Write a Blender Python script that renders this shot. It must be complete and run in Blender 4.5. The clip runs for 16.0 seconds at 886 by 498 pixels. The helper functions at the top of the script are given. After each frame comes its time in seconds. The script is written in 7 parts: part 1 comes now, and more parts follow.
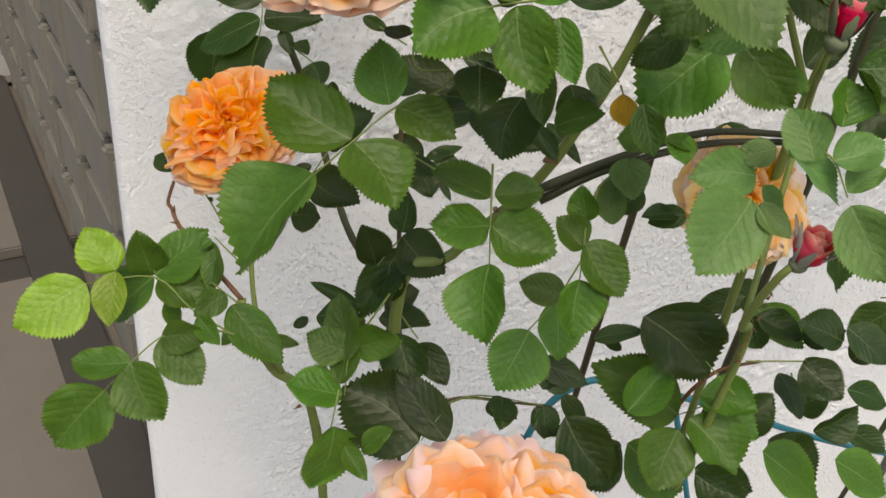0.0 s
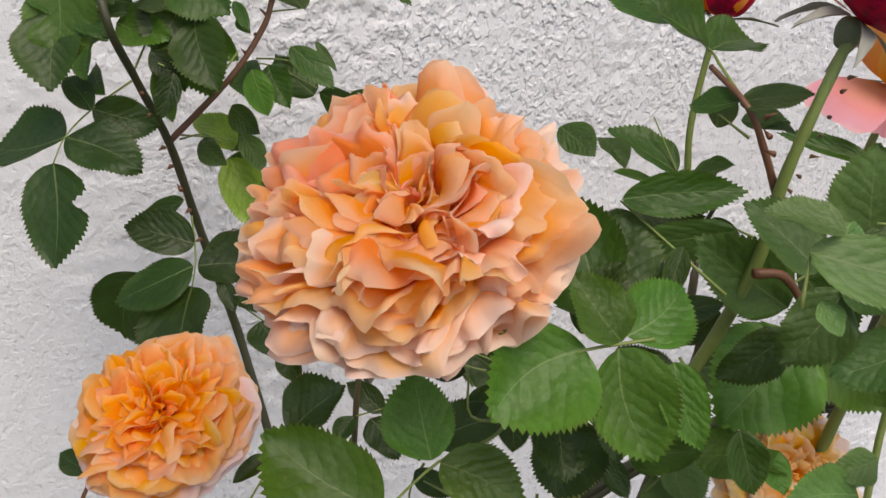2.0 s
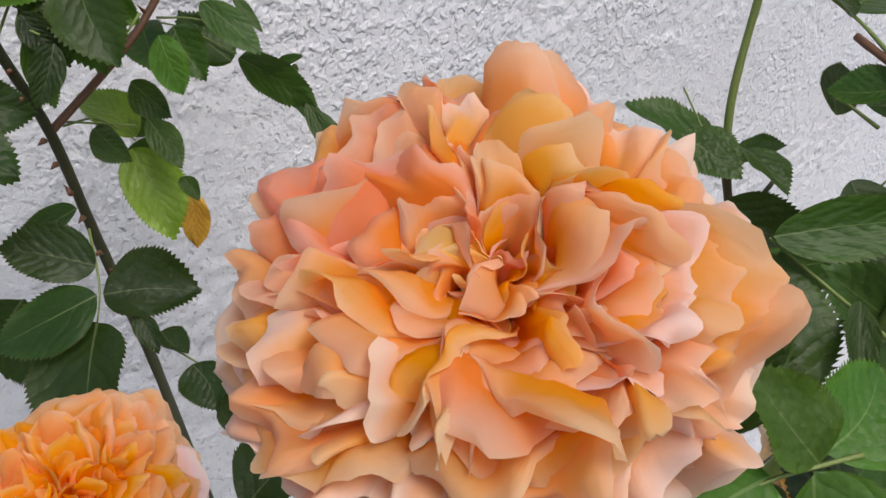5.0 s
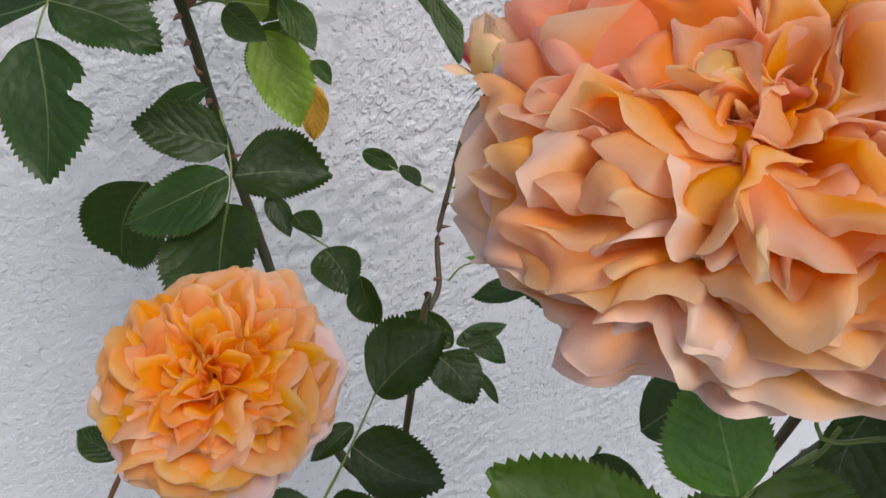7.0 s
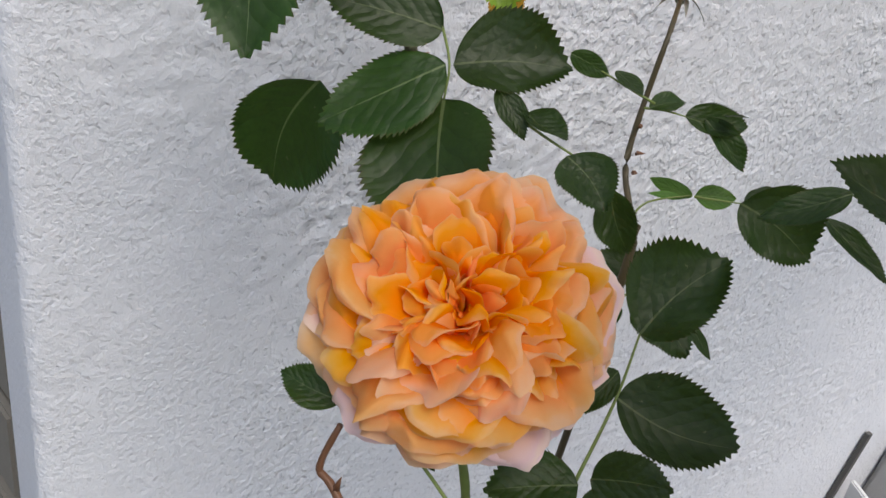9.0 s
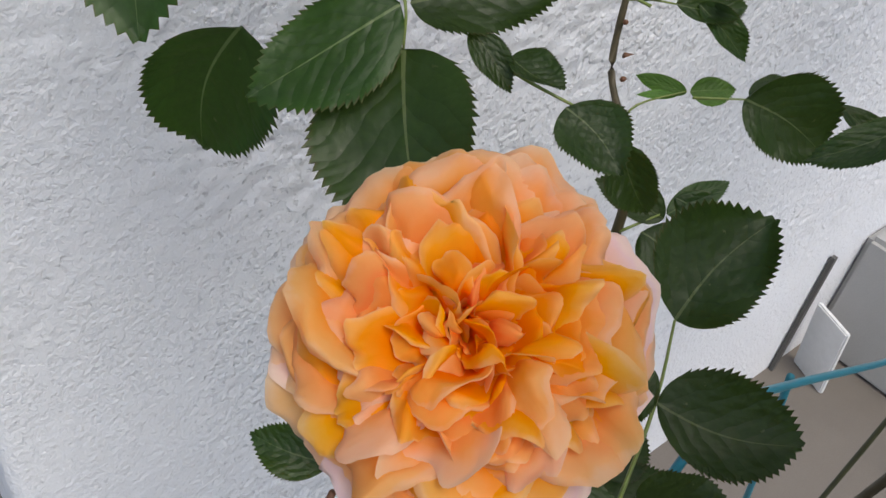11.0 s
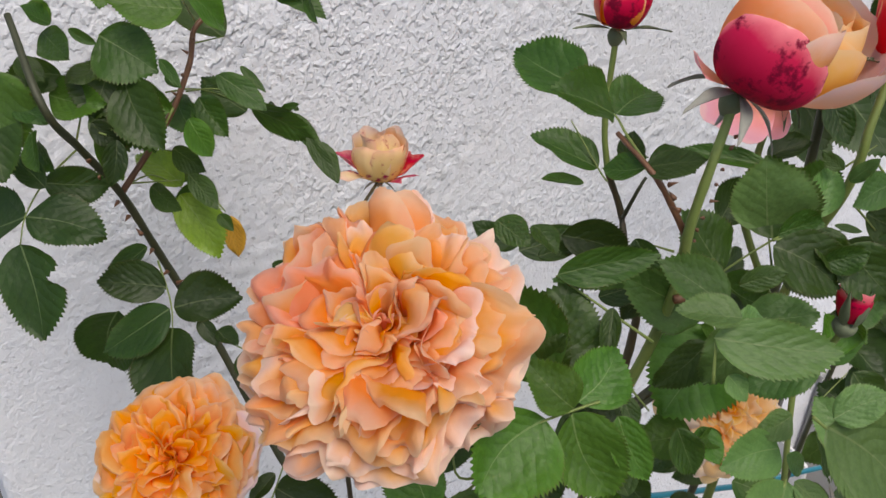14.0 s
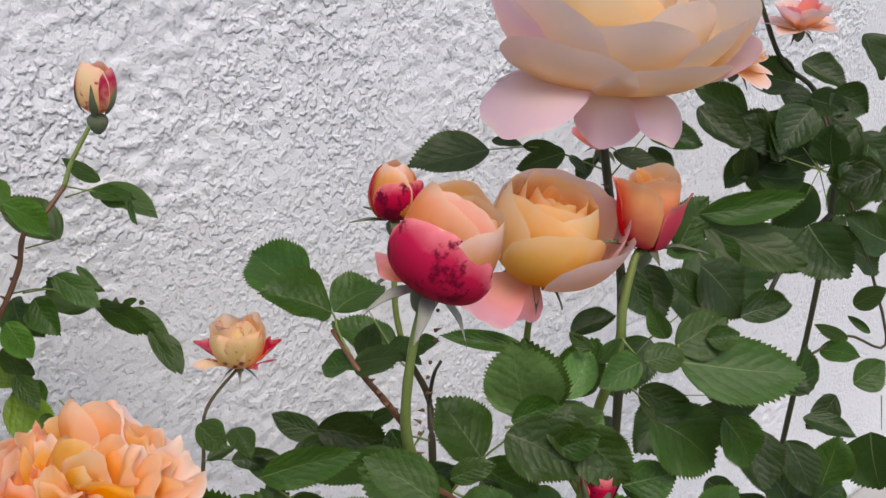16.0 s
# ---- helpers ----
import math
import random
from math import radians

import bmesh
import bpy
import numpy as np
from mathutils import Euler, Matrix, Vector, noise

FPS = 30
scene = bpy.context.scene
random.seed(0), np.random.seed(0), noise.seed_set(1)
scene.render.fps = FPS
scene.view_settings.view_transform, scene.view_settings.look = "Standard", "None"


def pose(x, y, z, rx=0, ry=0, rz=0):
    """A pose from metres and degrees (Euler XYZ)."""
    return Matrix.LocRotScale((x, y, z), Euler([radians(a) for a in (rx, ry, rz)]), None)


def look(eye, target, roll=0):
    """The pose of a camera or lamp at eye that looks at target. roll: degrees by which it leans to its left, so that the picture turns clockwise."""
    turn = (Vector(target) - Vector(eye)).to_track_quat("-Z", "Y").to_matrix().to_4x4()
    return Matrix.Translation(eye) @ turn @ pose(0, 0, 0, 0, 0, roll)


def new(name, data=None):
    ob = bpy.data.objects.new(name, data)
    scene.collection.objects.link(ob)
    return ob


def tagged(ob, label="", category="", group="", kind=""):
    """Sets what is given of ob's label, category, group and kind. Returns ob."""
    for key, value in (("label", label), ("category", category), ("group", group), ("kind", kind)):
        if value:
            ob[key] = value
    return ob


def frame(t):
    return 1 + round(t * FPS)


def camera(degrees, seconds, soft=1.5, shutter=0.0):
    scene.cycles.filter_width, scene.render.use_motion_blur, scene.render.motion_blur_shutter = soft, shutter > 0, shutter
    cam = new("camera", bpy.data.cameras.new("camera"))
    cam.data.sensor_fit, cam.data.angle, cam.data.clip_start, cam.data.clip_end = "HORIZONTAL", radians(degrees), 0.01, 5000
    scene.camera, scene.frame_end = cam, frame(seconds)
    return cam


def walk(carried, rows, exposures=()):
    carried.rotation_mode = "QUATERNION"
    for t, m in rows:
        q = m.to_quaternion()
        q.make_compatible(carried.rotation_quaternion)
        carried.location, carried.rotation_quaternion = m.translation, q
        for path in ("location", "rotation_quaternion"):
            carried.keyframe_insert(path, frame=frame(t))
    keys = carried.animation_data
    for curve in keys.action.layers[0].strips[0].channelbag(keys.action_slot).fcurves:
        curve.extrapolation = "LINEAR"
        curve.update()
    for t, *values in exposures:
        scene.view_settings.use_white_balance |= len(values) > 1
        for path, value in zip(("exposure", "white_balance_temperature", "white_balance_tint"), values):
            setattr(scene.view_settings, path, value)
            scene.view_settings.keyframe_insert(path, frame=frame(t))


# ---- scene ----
EXPOSURES = ((0.0, 0.46, 7900, 6), (1.5, 0.38, 7600, 10), (3.5, 0.30, 7050, 10), (8.5, 0.22, 6850, 8), (11.5, 0.29, 6850, 7), (14.5, 0.29, 7100, 10), (16.0, 0.27, 7050, 10))
# the camera and its walk
cam = camera(53.1, 16.0)
PATH = [
    (0.0, 0.0000, 0.0000, 1.5500, 56.34, -5.58, -19.94),
    (0.5, -0.0127, 0.0145, 1.5702, 59.62, -5.91, -21.93),
    (1.0, -0.0196, 0.0439, 1.5847, 62.52, -6.47, -24.03),
    (1.5, -0.0181, 0.0980, 1.5792, 64.33, -7.19, -26.22),
    (2.0, -0.0165, 0.1555, 1.5683, 65.56, -7.83, -28.53),
    (2.5, -0.0097, 0.2039, 1.5605, 66.09, -8.33, -30.91),
    (3.0, -0.0077, 0.2346, 1.5505, 66.32, -8.77, -33.31),
    (3.5, -0.0039, 0.2562, 1.5400, 66.59, -8.88, -35.58),
    (6.0, -0.0008, 0.2815, 1.5515, 59.54, -8.69, -36.10),
    (6.5, -0.0201, 0.2882, 1.5352, 58.53, -8.99, -34.53),
    (7.0, -0.0343, 0.2972, 1.5160, 58.53, -9.52, -33.29),
    (7.5, -0.0580, 0.3087, 1.4933, 58.67, -10.13, -32.08),
    (8.0, -0.0815, 0.3234, 1.4655, 58.99, -10.56, -31.41),
    (8.5, -0.0826, 0.3551, 1.4372, 58.63, -10.79, -31.53),
    (11.0, -0.0426, 0.4571, 1.4357, 48.28, -7.02, -39.02),
    (11.5, -0.0468, 0.4180, 1.4729, 48.13, -6.77, -38.57),
    (12.0, -0.0589, 0.3682, 1.5314, 48.79, -5.85, -37.93),
    (12.5, -0.0664, 0.3137, 1.5898, 50.51, -4.96, -37.18),
    (13.0, -0.0604, 0.2566, 1.6266, 52.49, -3.68, -36.52),
    (13.5, -0.0500, 0.2027, 1.6551, 54.80, -2.74, -36.07),
    (14.0, -0.0308, 0.1631, 1.6690, 57.45, -1.76, -36.36),
    (14.5, -0.0156, 0.1380, 1.6835, 60.22, -1.01, -37.38),
    (15.0, -0.0012, 0.1224, 1.6951, 63.05, -0.45, -38.48),
    (15.5, 0.0249, 0.1096, 1.6958, 65.74, 0.27, -38.70),
    (16.0, 0.0726, 0.0861, 1.6885, 67.81, 0.95, -37.11),
]
walk(cam, [(t, pose(x, y, z, rx, ry, rz)) for t, x, y, z, rx, ry, rz in PATH], EXPOSURES)

# ---- world and light: open shade under a bright hazy sky ----
world = bpy.data.worlds.new("world")
scene.world = world
world.use_nodes = True
wn = world.node_tree
sky = wn.nodes.new("ShaderNodeTexSky")
sky.sky_type = "NISHITA"
sky.sun_disc = False
sky.sun_elevation, sky.sun_rotation = radians(58), radians(184)
sky.air_density, sky.dust_density, sky.ozone_density = 1.0, 2.3, 1.5
wn.nodes["Background"].inputs["Strength"].default_value = 0.135
wn.links.new(sky.outputs[0], wn.nodes["Background"].inputs["Color"])
sun = new("sun", bpy.data.lights.new("sun", "SUN"))
sun.data.energy, sun.data.angle, sun.data.color = 1.35, radians(30), (1.0, 0.975, 0.94)
sun.matrix_world = look((-0.45, -1.4, 2.65), (0, 0, 0))


# ---- materials ----
def mat(name):
    m = bpy.data.materials.new(name)
    m.use_nodes = True
    return m, m.node_tree, m.node_tree.nodes["Principled BSDF"]


def node(nt, kind, **kw):
    n = nt.nodes.new("ShaderNode" + kind)
    for k, v in kw.items():
        n.inputs[k].default_value = v
    return n


def ramp(nt, fac, stops):
    r = nt.nodes.new("ShaderNodeValToRGB")
    while len(r.color_ramp.elements) < len(stops):
        r.color_ramp.elements.new(0.5)
    for e, (p, c) in zip(r.color_ramp.elements, stops):
        e.position, e.color = p, (*c, 1)
    nt.links.new(fac, r.inputs[0])
    return r.outputs[0]


def mix(nt, fac, a, b, mode="MIX"):
    m = nt.nodes.new("ShaderNodeMix")
    m.data_type, m.blend_type = "RGBA", mode
    for sock, v in ((m.inputs[0], fac), (m.inputs[6], a), (m.inputs[7], b)):
        if isinstance(v, (int, float)):
            sock.default_value = v
        elif isinstance(v, tuple):
            sock.default_value = (*v, 1)
        else:
            nt.links.new(v, sock)
    return m.outputs[2]


def math_node(nt, op, a, b=0.0, c=0.0):
    m = nt.nodes.new("ShaderNodeMath")
    m.operation = op
    for sock, v in zip(m.inputs, (a, b, c)):
        if isinstance(v, (int, float)):
            sock.default_value = v
        else:
            nt.links.new(v, sock)
    return m.outputs[0]


def bump(nt, height, strength, distance, normal=None):
    b = node(nt, "Bump", Strength=strength, Distance=distance)
    nt.links.new(height, b.inputs["Height"])
    if normal:
        nt.links.new(normal, b.inputs["Normal"])
    return b.outputs[0]


def noise_tex(nt, scale, detail=4.0, rough=0.55, coord="Object"):
    tc = nt.nodes.new("ShaderNodeTexCoord")
    n = node(nt, "TexNoise", Scale=scale, Detail=detail, Roughness=rough)
    nt.links.new(tc.outputs[coord], n.inputs["Vector"])
    return n.outputs[0]


def sheet(m, nt, bs, share, color):
    """Lets light through a thin leaf or petal."""
    tr = nt.nodes.new("ShaderNodeBsdfTranslucent")
    nt.links.new(color, tr.inputs[0])
    mx = nt.nodes.new("ShaderNodeMixShader")
    mx.inputs[0].default_value = share
    nt.links.new(bs.outputs[0], mx.inputs[1])
    nt.links.new(tr.outputs[0], mx.inputs[2])
    nt.links.new(mx.outputs[0], nt.nodes["Material Output"].inputs["Surface"])


def leaf_material(name, deep, light, vein, rough=0.42):
    m, nt, bs = mat(name)
    uv = nt.nodes.new("ShaderNodeUVMap")
    uv.uv_map = "UVMap"
    sx = nt.nodes.new("ShaderNodeSeparateXYZ")
    nt.links.new(uv.outputs[0], sx.inputs[0])
    uv2 = nt.nodes.new("ShaderNodeUVMap")
    uv2.uv_map = "Rim"
    sr = nt.nodes.new("ShaderNodeSeparateXYZ")
    nt.links.new(uv2.outputs[0], sr.inputs[0])
    side = math_node(nt, "ABSOLUTE", math_node(nt, "SUBTRACT", sx.outputs[0], 0.5))
    oi = nt.nodes.new("ShaderNodeObjectInfo")
    # side veins run forward from the midrib, which fades towards the tip
    bent = math_node(nt, "MULTIPLY", math_node(nt, "SUBTRACT", noise_tex(nt, 3.0, 1.0), 0.5), 0.22)
    along = math_node(nt, "ADD", math_node(nt, "SUBTRACT", sx.outputs[1], math_node(nt, "MULTIPLY", side, 0.85)), bent)
    wave = math_node(nt, "SINE", math_node(nt, "MULTIPLY", along, 21.0))
    ridge = math_node(nt, "POWER", math_node(nt, "ABSOLUTE", wave), 0.8)
    rib = math_node(nt, "GREATER_THAN", math_node(nt, "MULTIPLY", math_node(nt, "SUBTRACT", 1.0, sx.outputs[1]), 0.014), side)
    puff = noise_tex(nt, 8.0, 1.5)
    n1 = noise_tex(nt, 3.0)
    n2 = noise_tex(nt, 45.0, 3.0)
    base = mix(nt, n1, deep, light)
    line = math_node(nt, "SUBTRACT", 1.0, math_node(nt, "POWER", math_node(nt, "ABSOLUTE", wave), 0.55))
    mottle = ramp(nt, noise_tex(nt, 26.0, 3.0, 0.6), [(0.35, (0, 0, 0)), (0.70, (1, 1, 1))])
    base = mix(nt, math_node(nt, "MULTIPLY", mottle, 0.45), base, tuple(0.55 * c for c in deep))
    base = mix(nt, math_node(nt, "MULTIPLY", ramp(nt, sr.outputs[0], [(0.55, (0, 0, 0)), (0.95, (1, 1, 1))]), 0.40), base, tuple(1.25 * c for c in light))
    base = mix(nt, math_node(nt, "MULTIPLY", line, 0.20), base, vein)
    base = mix(nt, math_node(nt, "MULTIPLY", ramp(nt, sr.outputs[0], [(0.955, (0, 0, 0)), (1.0, (1, 1, 1))]), 0.45), base, (0.10, 0.055, 0.025))
    base = mix(nt, math_node(nt, "MULTIPLY", rib, 0.7), base, tuple(0.5 * (c + d) for c, d in zip(light, (0.22, 0.26, 0.12))))
    hs = node(nt, "HueSaturation")
    nt.links.new(base, hs.inputs["Color"])
    nt.links.new(math_node(nt, "MULTIPLY_ADD", oi.outputs["Random"], 0.03, 0.482), hs.inputs["Hue"])
    nt.links.new(math_node(nt, "MULTIPLY_ADD", oi.outputs["Random"], 0.62, 0.66), hs.inputs["Value"])
    spot = ramp(nt, noise_tex(nt, 14.0, 2.0), [(0.70, (0, 0, 0)), (0.76, (1, 1, 1))])
    col = mix(nt, math_node(nt, "MULTIPLY", spot, 0.35), hs.outputs[0], (0.20, 0.20, 0.10))
    nt.links.new(col, bs.inputs["Base Color"])
    bs.inputs["Roughness"].default_value = rough
    bs.inputs["Specular IOR Level"].default_value = 0.36
    b1 = bump(nt, puff, 0.24, 0.0036, bump(nt, ridge, 0.17, 0.0016))
    nt.links.new(bump(nt, n2, 0.14, 0.0005, b1), bs.inputs["Normal"])
    sheet(m, nt, bs, 0.16, mix(nt, 0.5, col, (0.22, 0.38, 0.05)))
    return m


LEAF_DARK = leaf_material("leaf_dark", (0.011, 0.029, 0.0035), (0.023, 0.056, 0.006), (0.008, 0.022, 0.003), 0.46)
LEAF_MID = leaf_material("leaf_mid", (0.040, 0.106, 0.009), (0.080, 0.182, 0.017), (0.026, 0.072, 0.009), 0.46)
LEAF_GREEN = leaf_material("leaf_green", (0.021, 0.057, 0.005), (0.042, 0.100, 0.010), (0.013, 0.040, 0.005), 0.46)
LEAF_PALE = leaf_material("leaf_pale", (0.082, 0.172, 0.042), (0.135, 0.250, 0.066), (0.060, 0.135, 0.032), 0.48)
LEAF_DUSTY = leaf_material("leaf_dusty", (0.034, 0.080, 0.014), (0.062, 0.128, 0.024), (0.024, 0.058, 0.011), 0.5)
LEAF_YELLOW = leaf_material("leaf_yellow", (0.40, 0.17, 0.02), (0.62, 0.33, 0.03), (0.30, 0.12, 0.04), 0.6)
LEAF_YOUNG = leaf_material("leaf_young", (0.150, 0.275, 0.012), (0.220, 0.350, 0.024), (0.085, 0.18, 0.014))


def petal_material(name, base, body, rim, fleck=None, share=0.30, at=(0.30, 0.74, 0.95), range_=(0.42, 0.62)):
    m, nt, bs = mat(name)
    uv = nt.nodes.new("ShaderNodeUVMap")
    sx = nt.nodes.new("ShaderNodeSeparateXYZ")
    nt.links.new(uv.outputs[0], sx.inputs[0])
    oi = nt.nodes.new("ShaderNodeObjectInfo")
    along = math_node(nt, "ADD", sx.outputs[1], math_node(nt, "MULTIPLY", math_node(nt, "SUBTRACT", noise_tex(nt, 60.0), 0.5), 0.35))
    col = ramp(nt, along, [(at[0], base), (at[1], body), (at[2], rim), (1.0, tuple(0.65 * c + 0.35 * d for c, d in zip(rim, (0.95, 0.80, 0.62))))])
    if fleck:
        f = ramp(nt, noise_tex(nt, 90.0, 5.0, 0.7), [(range_[0], (0, 0, 0)), (range_[1], (1, 1, 1))])
        col = mix(nt, f, col, fleck)
    hs = node(nt, "HueSaturation")
    nt.links.new(col, hs.inputs["Color"])
    nt.links.new(math_node(nt, "MULTIPLY_ADD", oi.outputs["Random"], 0.018, 0.491), hs.inputs["Hue"])
    nt.links.new(math_node(nt, "MULTIPLY_ADD", oi.outputs["Random"], 0.22, 0.93), hs.inputs["Saturation"])
    bs.inputs["Roughness"].default_value = 0.55
    bs.inputs["Specular IOR Level"].default_value = 0.22
    nt.links.new(hs.outputs[0], bs.inputs["Base Color"])
    # fine veins fan out along the petal
    tc = node(nt, "Mapping")
    nt.links.new(uv.outputs[0], tc.inputs["Vector"])
    tc.inputs["Scale"].default_value = (26.0, 2.0, 1.0)
    vn = node(nt, "TexNoise", Scale=1.0, Detail=3.0)
    nt.links.new(tc.outputs[0], vn.inputs["Vector"])
    nt.links.new(bump(nt, vn.outputs[0], 0.22, 0.0008), bs.inputs["Normal"])
    sheet(m, nt, bs, share, hs.outputs[0])
    return m


PETAL_CORE = petal_material("petal_core", (0.985, 0.20, 0.006), (0.985, 0.33, 0.022), (0.985, 0.52, 0.11), None, 0.58)
PETAL_ORANGE = petal_material("petal_orange", (0.985, 0.29, 0.014), (0.985, 0.42, 0.045), (0.985, 0.60, 0.21), None, 0.58)
PETAL_PEACH = petal_material("petal_peach", (0.985, 0.37, 0.035), (0.985, 0.48, 0.12), (0.97, 0.66, 0.41), None, 0.58)
PETAL_CORAL = petal_material("petal_coral", (0.985, 0.32, 0.035), (0.985, 0.39, 0.14), (0.97, 0.58, 0.41), None, 0.58)
PETAL_YELLOW = petal_material("petal_yellow", (0.985, 0.46, 0.035), (0.985, 0.60, 0.15), (0.97, 0.73, 0.40), None, 0.58)
PETAL_BLUSH = petal_material("petal_blush", (0.94, 0.30, 0.04), (0.94, 0.46, 0.19), (0.92, 0.66, 0.55), None, 0.34)
PETAL_LILAC = petal_material("petal_lilac", (0.92, 0.46, 0.20), (0.91, 0.60, 0.46), (0.89, 0.68, 0.70), None, 0.34)
PETAL_CREAM = petal_material("petal_cream", (0.94, 0.64, 0.22), (0.92, 0.75, 0.56), (0.90, 0.74, 0.68), None, 0.38)
PETAL_PALE = petal_material("petal_pale", (0.93, 0.72, 0.56), (0.91, 0.66, 0.68), (0.90, 0.63, 0.73), None, 0.42)
PETAL_PINK = petal_material("petal_pink", (0.95, 0.44, 0.20), (0.93, 0.34, 0.33), (0.91, 0.40, 0.47))
PETAL_RED = petal_material("petal_red", (0.48, 0.005, 0.036), (0.64, 0.018, 0.075), (0.92, 0.28, 0.30), (0.22, 0.003, 0.028), 0.18, (0.30, 0.72, 1.0), (0.52, 0.60))
PETAL_ROSE = petal_material("petal_rose", (0.96, 0.46, 0.12), (0.95, 0.30, 0.19), (0.96, 0.52, 0.36), None, 0.4)
PETAL_CUP = petal_material("petal_cup", (0.98, 0.56, 0.11), (0.98, 0.67, 0.25), (0.97, 0.76, 0.48), None, 0.48)
PETAL_WINE = petal_material("petal_wine", (0.93, 0.62, 0.26), (0.88, 0.34, 0.26), (0.55, 0.03, 0.10), (0.55, 0.03, 0.10), 0.25, (0.20, 0.48, 0.80))
PETAL_FLUSH = petal_material("petal_flush", (0.70, 0.03, 0.05), (0.97, 0.50, 0.19), (0.97, 0.60, 0.30), None, 0.25)
PETAL_SCARLET = petal_material("petal_scarlet", (0.66, 0.04, 0.07), (0.80, 0.08, 0.13), (0.90, 0.30, 0.25), None, 0.2)
PETAL_FADED = petal_material("petal_faded", (0.95, 0.66, 0.28), (0.95, 0.73, 0.42), (0.90, 0.58, 0.42), (0.50, 0.04, 0.12), 0.3, (0.25, 0.70, 0.98), (0.57, 0.66))


def stem_material(name, a, b, rough=0.5):
    m, nt, bs = mat(name)
    col = mix(nt, noise_tex(nt, 35.0), a, b)
    col = mix(nt, math_node(nt, "MULTIPLY", noise_tex(nt, 400.0), 0.3), col, (0.05, 0.03, 0.015))
    nt.links.new(col, bs.inputs["Base Color"])
    bs.inputs["Roughness"].default_value = rough
    nt.links.new(bump(nt, noise_tex(nt, 500.0), 0.3, 0.0006), bs.inputs["Normal"])
    return m


STEM_GREEN = stem_material("stem_green", (0.150, 0.225, 0.045), (0.250, 0.315, 0.085))
STEM_BROWN = stem_material("stem_brown", (0.055, 0.045, 0.022), (0.110, 0.085, 0.040))
STEM_DARK = stem_material("stem_dark", (0.030, 0.040, 0.016), (0.060, 0.065, 0.028))
STEM_RED = stem_material("stem_red", (0.140, 0.055, 0.026), (0.220, 0.100, 0.050))
SEPAL = stem_material("sepal_green", (0.100, 0.140, 0.060), (0.200, 0.230, 0.150), 0.7)
SEPAL_GREY = stem_material("sepal_grey", (0.30, 0.31, 0.26), (0.46, 0.44, 0.40), 0.8)


def stucco_material():
    m, nt, bs = mat("white_stucco")
    tc = nt.nodes.new("ShaderNodeTexCoord")
    flat = node(nt, "Mapping")
    nt.links.new(tc.outputs["Object"], flat.inputs["Vector"])
    flat.inputs["Scale"].default_value = (1.05, 1.0, 0.9)

    def grain_tex(scale, detail, rough=0.5):
        n = node(nt, "TexNoise", Scale=scale, Detail=detail, Roughness=rough)
        nt.links.new(flat.outputs[0], n.inputs["Vector"])
        return n.outputs[0]

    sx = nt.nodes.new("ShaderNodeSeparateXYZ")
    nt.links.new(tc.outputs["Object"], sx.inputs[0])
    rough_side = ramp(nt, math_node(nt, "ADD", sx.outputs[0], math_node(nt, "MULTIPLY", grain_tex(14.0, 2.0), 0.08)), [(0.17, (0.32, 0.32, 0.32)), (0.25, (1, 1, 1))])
    # fine thrown grain, trowelled flat here and there
    grain, fine, wide = grain_tex(210.0, 3.0), grain_tex(620.0, 2.0), grain_tex(34.0, 4.0, 0.6)
    flat_top = ramp(nt, wide, [(0.55, (0, 0, 0)), (0.58, (1, 1, 1))])
    height = mix(nt, flat_top, ramp(nt, grain, [(0.30, (0, 0, 0)), (0.68, (0.85, 0.85, 0.85))]), (0.9, 0.9, 0.9))
    col = mix(nt, noise_tex(nt, 3.5, 3.0), (0.77, 0.775, 0.82), (0.86, 0.865, 0.90))
    # pits: the shade inside them is mixed into the colour, besides their bump below
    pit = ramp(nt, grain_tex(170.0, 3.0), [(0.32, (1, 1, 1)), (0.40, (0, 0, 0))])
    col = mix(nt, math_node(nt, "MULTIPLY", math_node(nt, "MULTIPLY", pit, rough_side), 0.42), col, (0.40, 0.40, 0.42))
    stain = ramp(nt, noise_tex(nt, 9.0, 6.0, 0.7), [(0.56, (0, 0, 0)), (0.74, (1, 1, 1))])
    col = mix(nt, math_node(nt, "MULTIPLY", stain, 0.22), col, (0.56, 0.54, 0.52))
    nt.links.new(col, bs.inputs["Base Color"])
    bs.inputs["Roughness"].default_value = 0.88
    bs.inputs["Specular IOR Level"].default_value = 0.2
    upper = ramp(nt, math_node(nt, "MULTIPLY", sx.outputs[2], 0.5), [(0.64, (0.42, 0.42, 0.42)), (0.74, (1, 1, 1))])
    thrown = ramp(nt, grain_tex(8.0, 3.0), [(0.40, (0.25, 0.25, 0.25)), (0.56, (1, 1, 1))])
    lump = ramp(nt, grain_tex(135.0, 1.2, 0.45), [(0.46, (0, 0, 0)), (0.64, (1, 1, 1))])
    b = bump(nt, math_node(nt, "MULTIPLY", lump, math_node(nt, "MULTIPLY", math_node(nt, "MULTIPLY", rough_side, upper), thrown)), 0.7, 0.0036)
    b = bump(nt, mix(nt, ramp(nt, grain_tex(9.0, 3.0), [(0.36, (0.35, 0.35, 0.35)), (0.60, (1, 1, 1))]), (0.7, 0.7, 0.7), height), 0.40, 0.0026, b)
    b = bump(nt, math_node(nt, "MULTIPLY", math_node(nt, "MULTIPLY", pit, rough_side), -1.0), 0.5, 0.002, b)
    nt.links.new(bump(nt, fine, 0.45, 0.0009, b), bs.inputs["Normal"])
    return m


